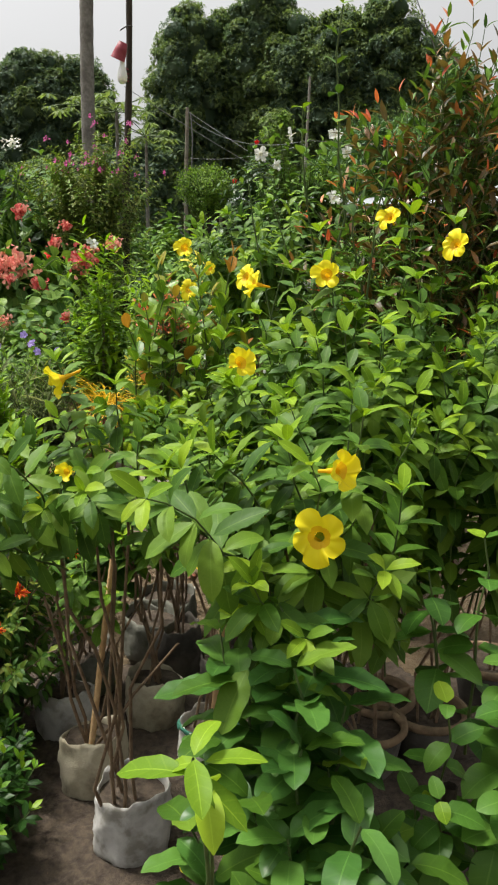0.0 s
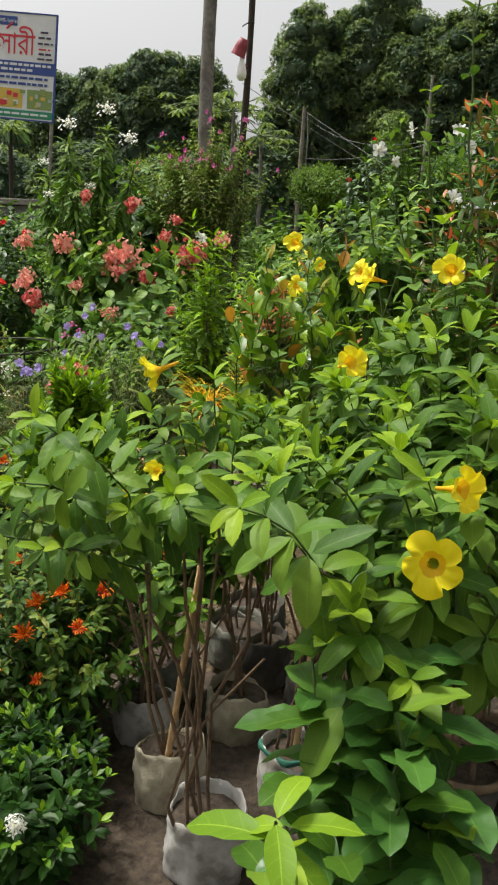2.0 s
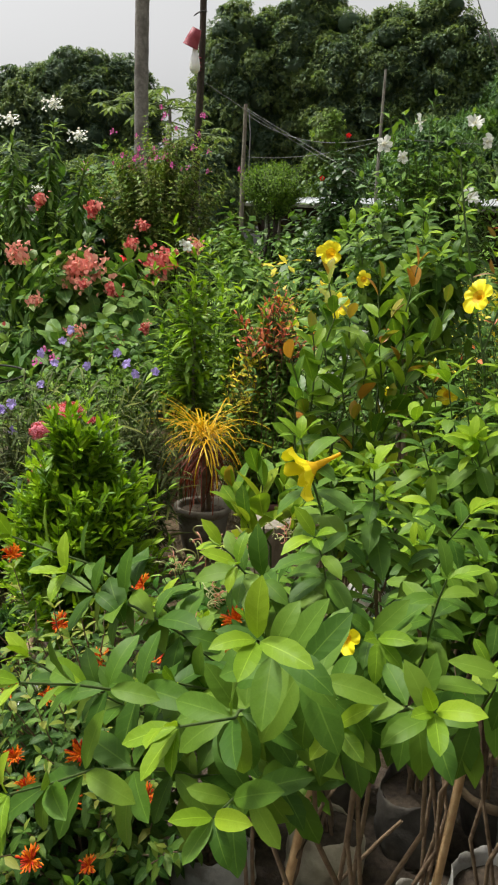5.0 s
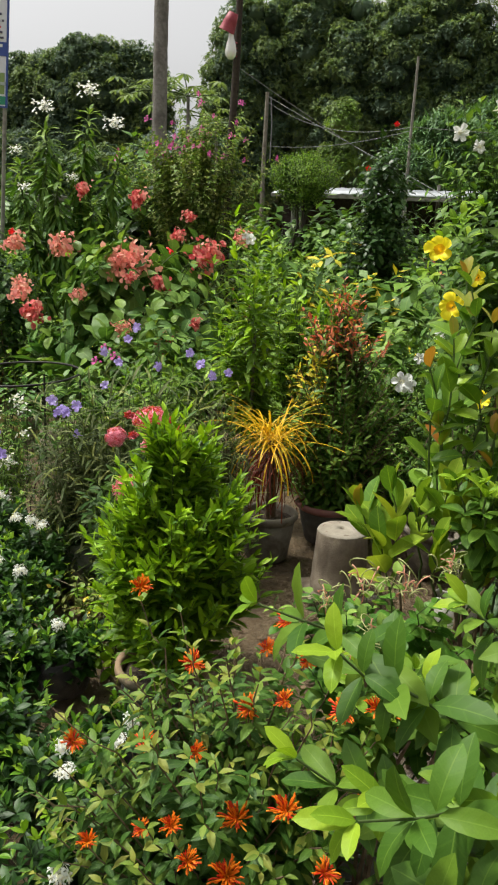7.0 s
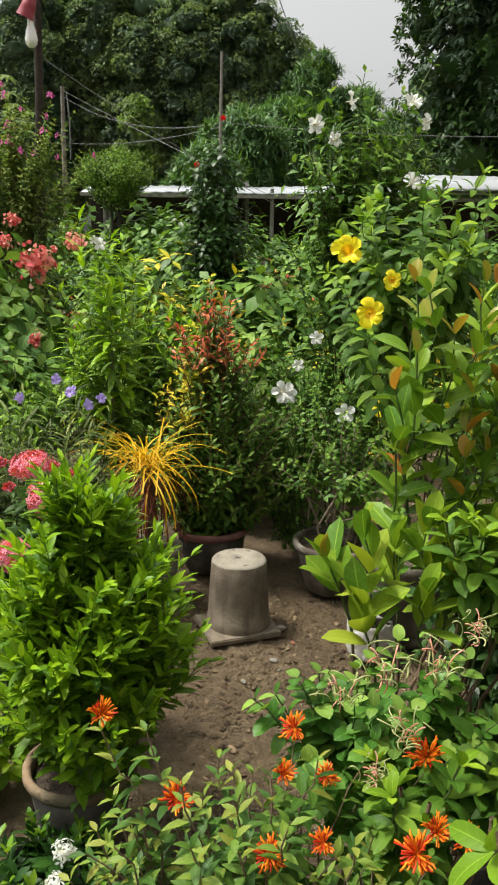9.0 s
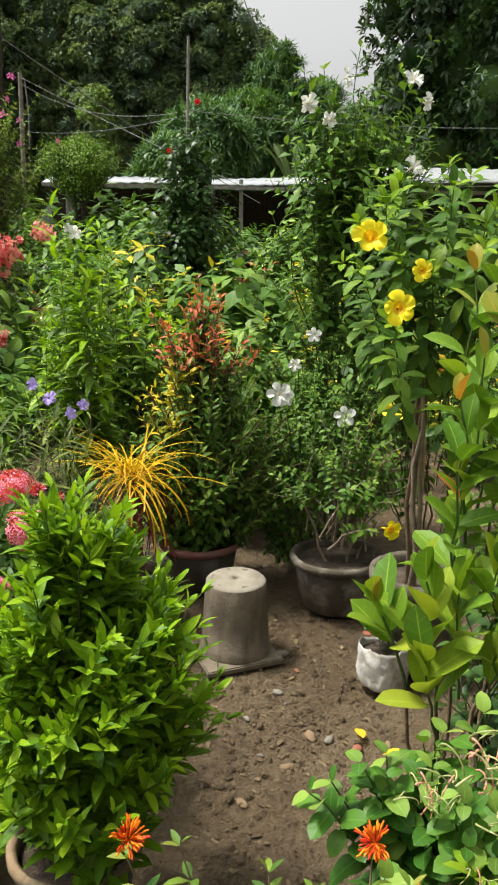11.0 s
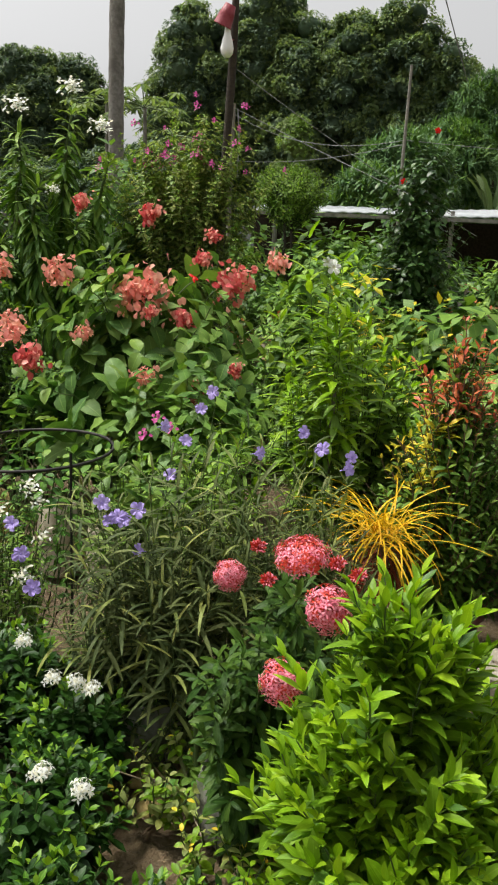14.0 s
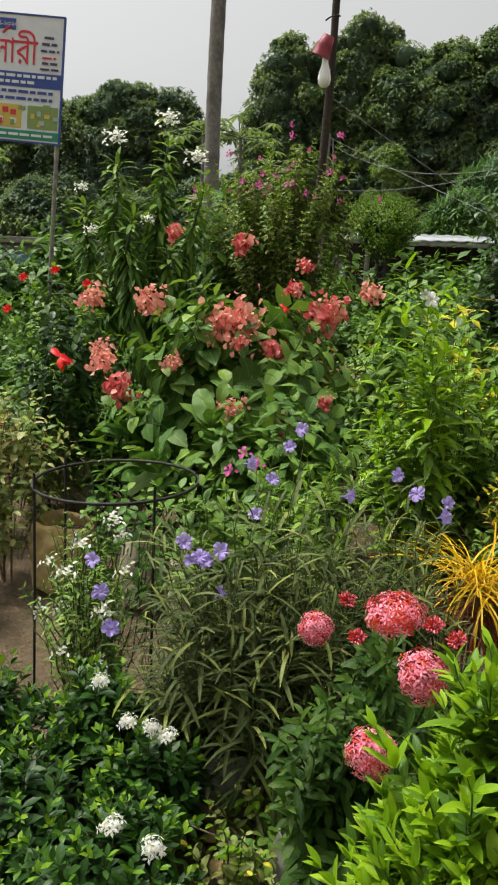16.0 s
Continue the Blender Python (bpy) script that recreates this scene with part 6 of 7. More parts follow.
bush("dark_understory_shrub", (0.35, 4.2, 0), "dark leafy shrub beneath taller plants", "shrub", tips, [MIDG, PALE], 0.09, 425, T_OVAL, None, 100, 7, 2, 0.8, 0.85, 0.5, (40, 80), 0.2, 0.35, 0.4, 0.1)

# curled spent flowers
ta = (-0.62, 3.0, 0.0)
tips = arr(ta, crown(np.random.default_rng(35), 50, (-0.58, 2.92, 0.72), (0.29, 0.22, 0.22), 0.5, -0.5))
cf = bush("creeper_plant", ta, "creeper with round leaves and curled pale tube flowers", "plant", tips, [ROUND, PALE], 0.066, 426, T_ROUND, None, 220, 8, 2, 0.75, 0.8, 0.7, (40, 80), 0.15, 0.4, 0.3, 0.15, True)
for p, s in (((-0.67, 2.81, 0.95), 1.2), ((-0.56, 2.8, 0.96), 1.1), ((-0.74, 2.82, 0.9), 0.9), ((-0.48, 2.85, 1.0), 0.9), ((-0.62, 2.76, 0.85), 1.0), ((-0.7, 2.75, 0.78), 0.8)):
    bloom(cf, F_CURL, p, (rng.normal(0, 0.3), -0.3, 0.6), s * 0.95, 0)
grow_bag(cf, 0.11, 0.19, MOSSBAG, 54)

# firebush
ta = (-0.92, 2.72, 0.0)
tips = arr(ta, np.concatenate([crown(np.random.default_rng(36), 150, (-0.98, 2.66, 0.44), (0.48, 0.38, 0.4), 0.5, -0.5), [(-1.18, 2.82, 0.86), (-0.83, 2.81, 0.81), (-0.58, 2.79, 0.74), (-0.9, 2.66, 0.68), (-0.96, 2.91, 0.72), (-1.1, 2.9, 0.8), (-0.7, 2.7, 0.7), (-0.8, 2.6, 0.74), (-0.64, 2.6, 0.72)]]))
fbu = bush("firebush", ta, "sprawling firebush with orange-red tubular flower sprays", "shrub", tips, [FIRE, FIRE_Y], 0.06, 427, T_FIRE, T_FIRE, 300, 9, 3, 0.8, 0.62, 0.6, (40, 78), 0.12, 0.35, 0.4, 0.1, True, 0.003, 6, 0.006, BARK, twig_mat=BARK)
for k, p in enumerate([(-1.18, 2.81, 0.9), (-0.83, 2.80, 0.85), (-0.58, 2.78, 0.78), (-0.90, 2.65, 0.71), (-0.91, 2.42, 0.48), (-0.95, 2.3, 0.43), (-0.87, 2.7, 0.83), (-0.82, 2.6, 0.77), (-0.63, 2.6, 0.77), (-0.70, 2.5, 0.82), (-0.98, 2.36, 0.56), (-0.85, 2.38, 0.36), (-1.0, 2.55, 0.66), (-1.1, 2.5, 0.5), (-0.8, 2.45, 0.62), (-1.05, 2.8, 0.72), (-0.55, 2.65, 0.7), (-1.12, 2.62, 0.62), (-0.9, 2.5, 0.55), (-0.78, 2.75, 0.78), (-1.2, 2.45, 0.5), (-1.28, 2.6, 0.62), (-1.02, 2.4, 0.6), (-0.72, 2.38, 0.55), (-1.15, 2.3, 0.36), (-0.66, 2.42, 0.66)]):
    bloom(fbu, F_FIRE[k % 2], p, (rng.normal(0, 0.4), -0.5, 0.8), rng.uniform(0.5, 0.9), 0)
grow_bag(fbu, 0.13, 0.2, MOSSBAG, 55)

# white ixora row
def white_ixora(x, y, h, r, seed, flowers):
    rg = np.random.default_rng(seed)
    tips = crown(rg, int(46 * (r / 0.24) ** 2), (0, 0, h * 0.62), (r, r, h * 0.42), 0.5, -0.4)
    ob = bush("white_ixora", (x, y, 0), "low glossy ixora with small white flower heads", "shrub", tips, [IXORA, IXORA_Y], 0.068, seed, T_IX, T_IX, 84, 6, 4, 0.8, 0.92, 0.7, (30, 75), 0.05, 0.4, 0.2, 0.08, True, 0.0025, 4, 0.006, BARK, "white ixora beside the path")
    grow_bag(ob, 0.1, 0.17, BLACKBAG, seed % 40, 0.02, label="black plastic grow bag")
    for p in flowers:
        bloom(ob, F_WIX, p, (rg.normal(0, 0.3), -0.3, 1), rg.uniform(0.72, 0.92), 0)
    return ob


white_ixora(-0.72, 2.05, 0.34, 0.24, 501, [(-0.66, 1.86, 0.3)])
white_ixora(-0.98, 1.98, 0.33, 0.22, 502, [(-0.85, 1.9, 0.32)])
white_ixora(-0.80, 2.32, 0.32, 0.2, 503, [])
white_ixora(-1.2, 2.2, 0.34, 0.24, 504, [])
white_ixora(-1.32, 2.62, 0.34, 0.24, 505, [(-1.28, 2.5, 0.36)])
white_ixora(-1.42, 3.0, 0.32, 0.24, 506, [(-1.43, 2.98, 0.33), (-1.40, 2.9, 0.31)])
white_ixora(-1.38, 3.3, 0.26, 0.2, 507, [(-1.31, 3.25, 0.25), (-1.33, 3.18, 0.22)])
white_ixora(-1.72, 2.75, 0.34, 0.24, 508, [(-1.72, 3.0, 0.33)])
white_ixora(-1.75, 3.25, 0.34, 0.24, 509, [(-1.78, 3.2, 0.36)])
white_ixora(-1.98, 3.72, 0.34, 0.26, 510, [(-2.02, 3.62, 0.36)])
white_ixora(-2.1, 4.12, 0.36, 0.26, 511, [(-2.1, 4.1, 0.36), (-1.98, 4.05, 0.35)])
white_ixora(-2.12, 4.55, 0.36, 0.25, 512, [(-2.1, 4.5, 0.4), (-2.18, 4.52, 0.4), (-2.05, 4.5, 0.38)])
white_ixora(-2.45, 4.35, 0.34, 0.26, 513, [(-2.5, 4.25, 0.36)])
white_ixora(-2.5, 3.85, 0.34, 0.26, 514, [])
white_ixora(-2.38, 4.82, 0.42, 0.26, 516, [(-2.3, 4.62, 0.47)])
white_ixora(-2.72, 4.68, 0.42, 0.28, 517, [(-2.78, 4.42, 0.4)])
white_ixora(-2.82, 4.2, 0.36, 0.26, 518, [])
white_ixora(-2.05, 4.88, 0.36, 0.2, 519, [])
white_ixora(-1.72, 3.78, 0.30, 0.2, 515, [(-1.7, 3.7, 0.31)])

# lime-leaved shrub in its pot
ta = (-1.28, 3.6, 0.0)
rg = np.random.default_rng(37)
tips = np.concatenate([crown(rg, 180, (0.03, 0.0, 0.6), (0.33, 0.31, 0.32), 0.5, -0.35), crown(rg, 120, (0.05, 0.02, 0.78), (0.3, 0.27, 0.3), 0.5, -0.3), crown(rg, 30, (0.03, 0.03, 1.0), (0.14, 0.12, 0.22), 0.5, -0.2)])
lm = bush("lime_leaved_shrub", ta, "bright lime-green leafy shrub in a brown clay pot", "shrub", tips, [LIME, LIME_Y, MIDG], 0.082, 428, T_LIMELEAF, T_LIMELEAF, 300, 7, 3, 0.85, 0.5, 0.75, (16, 52), 0.02, 0.4, 0.26, 0.08, True, 0.0025, 5, 0.008, BARK, mix=0.08)
tub(lm, 0.16, 0.26, DARKPOT, CLAY, 45, (-0.01, 0.0), label="cracked brown clay pot")

# red ixora
ta = (-1.5, 4.28, 0.0)
tips = arr(ta, crown(np.random.default_rng(38), 130, (-1.43, 4.12, 0.6), (0.28, 0.26, 0.34), 0.45, -0.7))
ri = bush("red_ixora", ta, "ixora with dark glossy leaves and rounded pink-red flower heads", "shrub", tips, [IXORA_D, IXORA_D], 0.088, 429, [blade(5, 1, 0.25, 0.55, 1.2, 0.2, b) for b in (0.4, 0.8)], None, 280, 8, 3, 0.9, 0.9, 0.5, (38, 85), 0.18, 0.4, 0.3, 0.1, True, 0.004, 5, 0.008, BARK)
for p, k, s in (((-1.62, 4.21, 0.90), 0, 1.15), ((-1.385, 3.90, 0.955), 0, 1.5), ((-1.48, 3.85, 0.80), 0, 1.4), ((-1.44, 4.05, 1.02), 1, 1.5)):
    bloom(ri, F_IX[k], p, (rng.normal(0, 0.2), -0.3, 1.0) if k else (rng.normal(0, 0.2), -0.75, 0.6), s * 0.72, 0)
for p in ((-1.55, 4.15, 1.0), (-1.36, 4.0, 1.02), (-1.31, 3.98, 1.0), (-1.52, 4.1, 0.93)):
    bloom(ri, F_IXB, p, (rng.normal(0, 0.2), -0.5, 1), 1.1, 0, "flower_bud")
grow_bag(ri, 0.13, 0.22, MOSSBAG, 56, off=(-0.06, 0.1))

# ruellia with lilac flowers
ta = (-1.85, 4.85, 0.0)
rg = np.random.default_rng(39)
tips = np.concatenate([crown(rg, 150, (0.02, -0.05, 0.66), (0.5, 0.3, 0.42), 0.2, -0.8), arr(ta, [(-1.72, 5.0, 1.22), (-1.55, 4.75, 1.12), (-1.3, 4.6, 1.05), (-1.4, 4.75, 1.1), (-1.6, 4.9, 1.15), (-1.85, 4.9, 1.1)])])
ru = bush("ruellia", ta, "clump of ruellia with narrow grey-green leaves and lilac flowers", "plant", tips, [RUEL, RUEL, OLIVE], 0.165, 430, T_STRIP, T_STRIP, 300, 9, 2, 0.85, 0.9, 0.5, (30, 70), 0.1, 0.55, 0.6, 0.05, True, 0.0025, 6, 0.005, GREENSTEM, mix=0.2)
for k, p in enumerate([(-2.32, 4.6, 0.88), (-2.23, 4.5, 0.71), (-2.03, 4.7, 0.87), (-1.98, 4.68, 0.88), (-1.94, 4.7, 0.91), (-2.06, 4.7, 0.93), (-1.73, 5.0, 1.26), (-1.77, 4.98, 1.2), (-1.56, 4.7, 1.12), (-1.9, 5.0, 1.13), (-1.29, 4.58, 1.11), (-1.36, 4.7, 1.14), (-1.93, 4.68, 0.78), (-1.86, 4.9, 0.98), (-1.42, 4.75, 1.18), (-2.0, 4.66, 0.90), (-2.28, 4.55, 0.8), (-1.82, 5.0, 1.08)]):
    bloom(ru, F_RUEL, p, (rng.normal(0, 0.5), -0.8, 0.4), rng.uniform(0.95, 1.25), 30 * k)
grow_bag(ru, 0.17, 0.24, MOSSBAG, 57, off=(-0.08, -0.05))
tips = crown(np.random.default_rng(391), 85, (0, 0, 0.68), (0.30, 0.24, 0.42), 0.2, -0.8)
r3 = bush("ruellia", (-1.4, 5.0, 0), "second clump of ruellia with narrow olive-grey leaves", "plant", tips, [RUEL, RUEL, OLIVE], 0.165, 439, T_STRIP, T_STRIP, 60, 9, 2, 0.85, 0.9, 0.5, (30, 70), 0.1, 0.55, 0.6, 0.05, True, 0.0025, 5, 0.005, GREENSTEM, mix=0.2)
bloom(r3, F_RUEL, (-1.25, 4.85, 1.08), (0.2, -0.8, 0.4), 1.0)
tips = crown(rg, 40, (0, 0, 0.85), (0.35, 0.3, 0.35), 0.4, -0.7)
bush("light_green_shrub", (-1.75, 5.5, 0), "bright green shrub with pointed leaves", "shrub", tips, [PALE, LIME], 0.085, 431, T_LANCE, None, 150, 8, 2, 0.8, 0.6, 0.8, (35, 75), 0.15, 0.4, 0.4, 0.1)
tips = crown(rg, 34, (0, 0, 0.75), (0.3, 0.25, 0.3), 0.4, -0.7)
pk = bush("pink_flowered_plant", (-2.05, 5.35, 0), "leafy plant with small pale pink flowers", "plant", tips, [PALE, MIDG], 0.10, 432, T_OVAL, None, 120, 6, 2, 0.8, 0.6, 0.8, (40, 75), 0.15, 0.4, 0.4, 0.1)
for p in ((-1.95, 5.2, 1.12), (-1.9, 5.2, 1.08), (-2.0, 5.2, 1.05)):
    bloom(pk, F_BOUG, p, (0, -0.7, 0.6), 0.5)

# iron hoop trellis with a climber
ho = thing("hoop_trellis", (-2.5, 5.42, 0.0), "black iron plant hoop on thin legs", "plant support")
a = np.linspace(0, 6.2832, 33)
sticks(ho, "ring", np.stack([0.34 * np.cos(a), 0.27 * np.sin(a), 0.92 + 0.03 * np.sin(a + 0.5)], -1)[None], np.full((1, 33), 0.0065), BLACKIRON, 6)
for q in (0.4, 2.5, 3.7, 5.4):
    x, y = 0.34 * math.cos(q), 0.27 * math.sin(q)
    sticks(ho, "leg", [[[x * 1.02, y, -0.04], [x, y, 0.5], [x, y, 0.96]]], np.full((1, 3), 0.0055), BLACKIRON, 6)
tips = crown(rg, 20, (0.05, 0, 0.8), (0.4, 0.3, 0.26), 0.4, -0.6)
bush("climbing_plant", (-2.48, 5.45, 0), "thin climbing plant with round green leaves on a hoop", "plant", tips, [ROUND, PALE], 0.07, 433, T_OVAL, None, 180, 7, 2, 0.8, 0.7, 0.8, (50, 80), 0.15, 0.4, 0.5, 0.2, False, 0.003, 5, 0.005, BARK_D)
tips = crown(rg, 130, (0, 0, 0.5), (0.3, 0.24, 0.42), 0.4, -0.95)
sb = bush("white_star_shrub", (-2.55, 5.2, 0), "small shrub with clouds of white star flowers", "shrub", tips, [PALE, MIDG], 0.045, 434, T_LANCE, None, 150, 7, 2, 0.8, 0.7, 0.8, (45, 80), 0.1, 0.4, 0.3, 0.1, False)
for i in range(24):
    t = tips[i] + np.array([0, -0.03, 0.03])
    bloom(sb, F_STAR, np.array(sb.location) + t, (rng.normal(0, 0.5), -0.6, 0.7), 0.9)["kind"] = "stuff"
ys = thing("yellow_sack", (-3.12, 6.5, 0.0), "open yellowed sack of soil standing on bare sand", "sack")
grow_bag(ys, 0.17, 0.40, YELBAG, 58, 0.04)
for k, (x, y, r, h, m) in enumerate([(-2.62, 6.35, 0.11, 0.4, TANBAG), (-2.3, 6.1, 0.11, 0.38, TANBAG), (-3.3, 5.5, 0.13, 0.28, MOSSBAG)]):
    o = thing("soil_bag", (x, y, 0), "upright soil-filled bag among the plants", "sack", "soil bags")
    grow_bag(o, r, h, m, 70 + k, 0.02)

# ---- near allamandas in bags ----
ta = (-0.27, 2.2, -0.03)
tips = arr(ta, [(-0.42, 2.1, 1.42), (-0.5, 2.0, 1.25), (-0.56, 1.85, 1.14), (-0.78, 1.9, 1.13), (-0.72, 1.72, 1.2), (-0.51, 1.6, 1.24), (-0.7, 1.63, 1.12), (-0.43, 1.52, 1.38), (-0.74, 1.95, 1.24), (-0.84, 2.0, 1.27), (-0.39, 2.0, 1.3), (-0.3, 1.9, 1.2), (-0.2, 2.0, 1.25), (-0.45, 1.8, 1.2), (-0.35, 1.75, 1.16), (-0.15, 2.15, 1.3), (-0.3, 2.2, 1.35), (-0.55, 2.2, 1.2), (-0.62, 2.05, 1.15), (-0.25, 1.7, 1.22), (-0.1, 1.85, 1.2), (-0.48, 1.65, 1.1), (-0.38, 2.3, 1.25), (-0.68, 1.85, 1.12)])
n1 = allamanda("allamanda_plant", ta, tips, "leggy allamanda with yellow flowers in a grey woven bag", 440, 300, 6, 0.088, 0.24, 0.45, 7, 0.68)
grow_bag(n1, 0.105, 0.22, WOVEN, 61, 0.03, label="grey woven grow bag")
for p, f, s, mh in (((-0.395, 2.08, 1.385), (-0.85, -0.4, -0.4), 0.95, F_ALLA_S), ((-0.42, 1.95, 1.1), (-0.5, -0.6, -0.3), 0.9, F_ALLA), ((-0.34, 1.9, 1.2), (-0.3, -0.8, 0.2), 0.5, F_ALLA_S)):
    bloom(n1, mh, p, f, s, 10)
for p in ((-0.5, 1.95, 1.16),):
    bloom(n1, spray("bud", np.random.default_rng(4), 4, 0.03, 0.004, [YELBUD], 0.5), p, (0, -0.3, -0.6), 1.0, 0, "flower_bud")

for nm, (x, y), mat, seed, hh, band, lb in (("cutting_bag", (-0.45, 2.45), TANBAG, 62, 0.22, None, "tan grow bag with a split bamboo stake"), ("cutting_bag", (-0.62, 2.74), WOVEN, 63, 0.20, None, "dusty grey grow bag with thin cuttings"), ("cutting_bag", (-0.32, 2.85), TANBAG, 64, 0.2, None, "pale grow bag with several cuttings"), ("cutting_bag", (-0.08, 2.56), WHITEBAG, 65, 0.2, GREENCLOTH, "white grow bag with a green cloth band"), ("cutting_bag", (0.1, 2.68), WOVEN, 66, 0.21, None, "grey woven grow bag with dark stems"), ("cutting_bag", (-0.06, 3.02), DARKPOT, 67, 0.24, None, "dark soiled grow bag with brown stems"), ("cutting_bag", (-0.3, 3.22), DARKPOT, 68, 0.22, None, "dark soiled grow bag with leafy cuttings"), ("cutting_bag", (0.28, 2.95), MOSSBAG, 69, 0.22, None, "mossy grow bag with brown stems")):
    ob = thing(nm, (x, y, -0.03), lb, "grow bag", "grow bags beside the path")
    grow_bag(ob, 0.102, hh, mat, seed, 0.045, (0, 0), band)
    rg = np.random.default_rng(seed)
    k = 7
    for i in range(5):
        e = np.array([[rg.normal(0, 0.09), rg.normal(-0.03, 0.08), rg.uniform(0.75, 1.1) if seed in (65, 66, 67, 68, 69) else rg.uniform(0.5, 0.8)]])
        sticks(ob, "stem", bow([[rg.normal(0, 0.025), rg.normal(0, 0.025), hh * 0.75]], e, 0.05, k, rg, 0.015), np.linspace(0.0058, 0.0038, k)[None], BARK, 6)
    if seed == 62:
        sticks(ob, "stake", [[[-0.0, -0.05, 0.12], [0.05, -0.08, 0.48], [0.1, -0.1, 0.84]]], [[0.01, 0.01, 0.009]], BAMBOO, 4, "split bamboo stake")
    if seed == 65:
        sticks(ob, "stake", [[[0.0, 0, 0.12], [0.04, -0.03, 0.6], [0.09, -0.05, 1.05]]], [[0.011, 0.0105, 0.01]], BAMBOO, 6, "brown cane stake")
    tips = crown(rg, 18, (0.06, -0.06, 1.08), (0.24, 0.22, 0.16), 0.4, -0.5) if seed in (65, 66, 67, 68, 69) else crown(rg, 5, (0, -0.02, 0.75), (0.12, 0.12, 0.16), 0.4, -0.5)
    L, M, age = shoots(rg, tips * np.array([0.4, 0.4, 0.78]), tips, 0.1, 5, 0.8, 4, 0.086, 32, 78, 0.12)
    foliage(ob, M, [ALLA, ALLA_Y], (age > 0.85).astype(int), 200, T_ALLA, T_ALLA_F)
    sticks(ob, "twig", L, np.full(L.shape[:2], 0.003), GREENSTEM, 4)

# allamanda thicket in clay pots
for k, (ta, c, r, n, seed) in enumerate([((0.49, 2.8, -0.03), (0.42, 2.72, 1.35), (0.42, 0.32, 0.5), 40, 441), ((0.44, 2.62, -0.03), (0.3, 2.3, 1.15), (0.36, 0.32, 0.42), 34, 442), ((0.66, 2.72, -0.03), (0.75, 2.45, 1.2), (0.36, 0.36, 0.45), 36, 443), ((0.2, 3.1, -0.03), (0.12, 2.9, 1.28), (0.36, 0.3, 0.36), 32, 444), ((0.95, 3.1, -0.03), (0.9, 3.0, 1.25), (0.4, 0.35, 0.45), 30, 445)]):
    tips = arr(ta, crown(np.random.default_rng(seed), int(n * 1.25), c, r, 0.5, -0.6))
    ob = allamanda("allamanda_plant", ta, tips, "bushy allamanda with yellow flowers in a clay pot", seed, 260 if k < 3 else 150, 6, 0.112, 0.45, 0.5, 5)
    tub(ob, 0.135, 0.2, DARKPOT, CLAY, seed, label="dark stained clay pot")
    fl = [[((0.44, 2.85, 1.80), (-0.3, -0.6, 0.3)), ((0.6, 2.55, 1.72), (-0.6, -0.7, 0.2))], [((0.24, 2.5, 1.63), (-0.25, -0.9, 0.2)), ((0.04, 2.5, 1.6), (-1, -0.4, 0.2)), ((0.015, 2.24, 1.41), (0.5, -0.6, 0.3))], [], [((-0.02, 3.0, 1.6), (-0.6, -0.6, 0.3))], []][k]
    for p, f in fl:
        bloom(ob, F_ALLA, p, f, 0.78, 15)
# front allamanda with open flowers
ta = (0.28, 1.95, -0.03)
tips = arr(ta, [(0.2, 1.66, 1.3), (0.3, 1.75, 1.38), (0.15, 1.85, 1.3), (0.0, 1.8, 1.28), (-0.06, 1.74, 1.26), (-0.05, 1.82, 1.28), (0.1, 1.6, 1.12), (0.35, 1.65, 1.1), (0.4, 1.85, 1.2), (0.25, 1.9, 1.2), (0.05, 1.7, 1.05), (0.2, 1.55, 1.0), (-0.1, 1.75, 1.24), (-0.07, 1.42, 1.30), (0.1, 1.55, 1.1), (0.3, 2.1, 1.35), (0.12, 2.1, 1.3), (0.45, 2.05, 1.3), (0.1, 1.65, 1.0)])
n2 = allamanda("allamanda_plant", ta, tips, "allamanda with two wide open yellow flowers in a clay pot", 446, 300, 6, 0.116, 0.35, 0.45, 5, 0.8)
tub(n2, 0.15, 0.2, DARKPOT, CLAY, 446)
bloom(n2, F_ALLA, (0.22, 1.63, 1.17), (-0.1, -1.0, 0.05), 1.0, 36)
bloom(n2, F_ALLA, (0.25, 1.67, 1.29), (0.75, -0.6, 0.2), 0.82, 10)

# wavy-leaved plant close by
ta = (0.22, 1.42, -0.03)
tips = arr(ta, [(0.15, 1.7, 1.0), (0.03, 1.72, 0.93), (0.16, 1.62, 0.86), (0.11, 1.48, 0.73), (0.23, 1.48, 0.71), (0.28, 1.6, 0.85), (0.05, 1.55, 0.8), (0.2, 1.4, 0.6), (0.32, 1.45, 0.65), (0.1, 1.38, 0.55), (0.26, 1.32, 0.52), (0.18, 1.55, 0.95), (0.3, 1.4, 0.75), (0.0, 1.5, 0.65), (0.15, 1.3, 0.62), (0.35, 1.35, 0.5), (0.22, 1.65, 0.92), (0.08, 1.62, 0.88), (0.4, 1.5, 0.6), (0.15, 1.25, 0.45), (0.12, 1.6, 0.78), (0.25, 1.55, 0.75), (0.2, 1.5, 0.82), (0.05, 1.45, 0.58), (0.3, 1.5, 0.6), (0.18, 1.42, 0.7)])
tips = tips + np.array([0, -0.06, 0.02])
bush("wavy_leaved_plant", ta, "young plant with big wavy dark green leaves", "plant", tips, [WAVY, ALLA], 0.146, 447, T_WAVY, None, 240, 7, 2, 0.85, 0.95, 0.4, (45, 85), 0.18, 0.5, 0.35, 0.1, True, 0.0045, 4, 0.007, BARK, tip_size=0.8, up=0.7)
ta = (0.1, 1.2, -0.03)
tips = arr(ta, [(0.05, 1.1, 1.05), (0.06, 1.12, 1.03)])
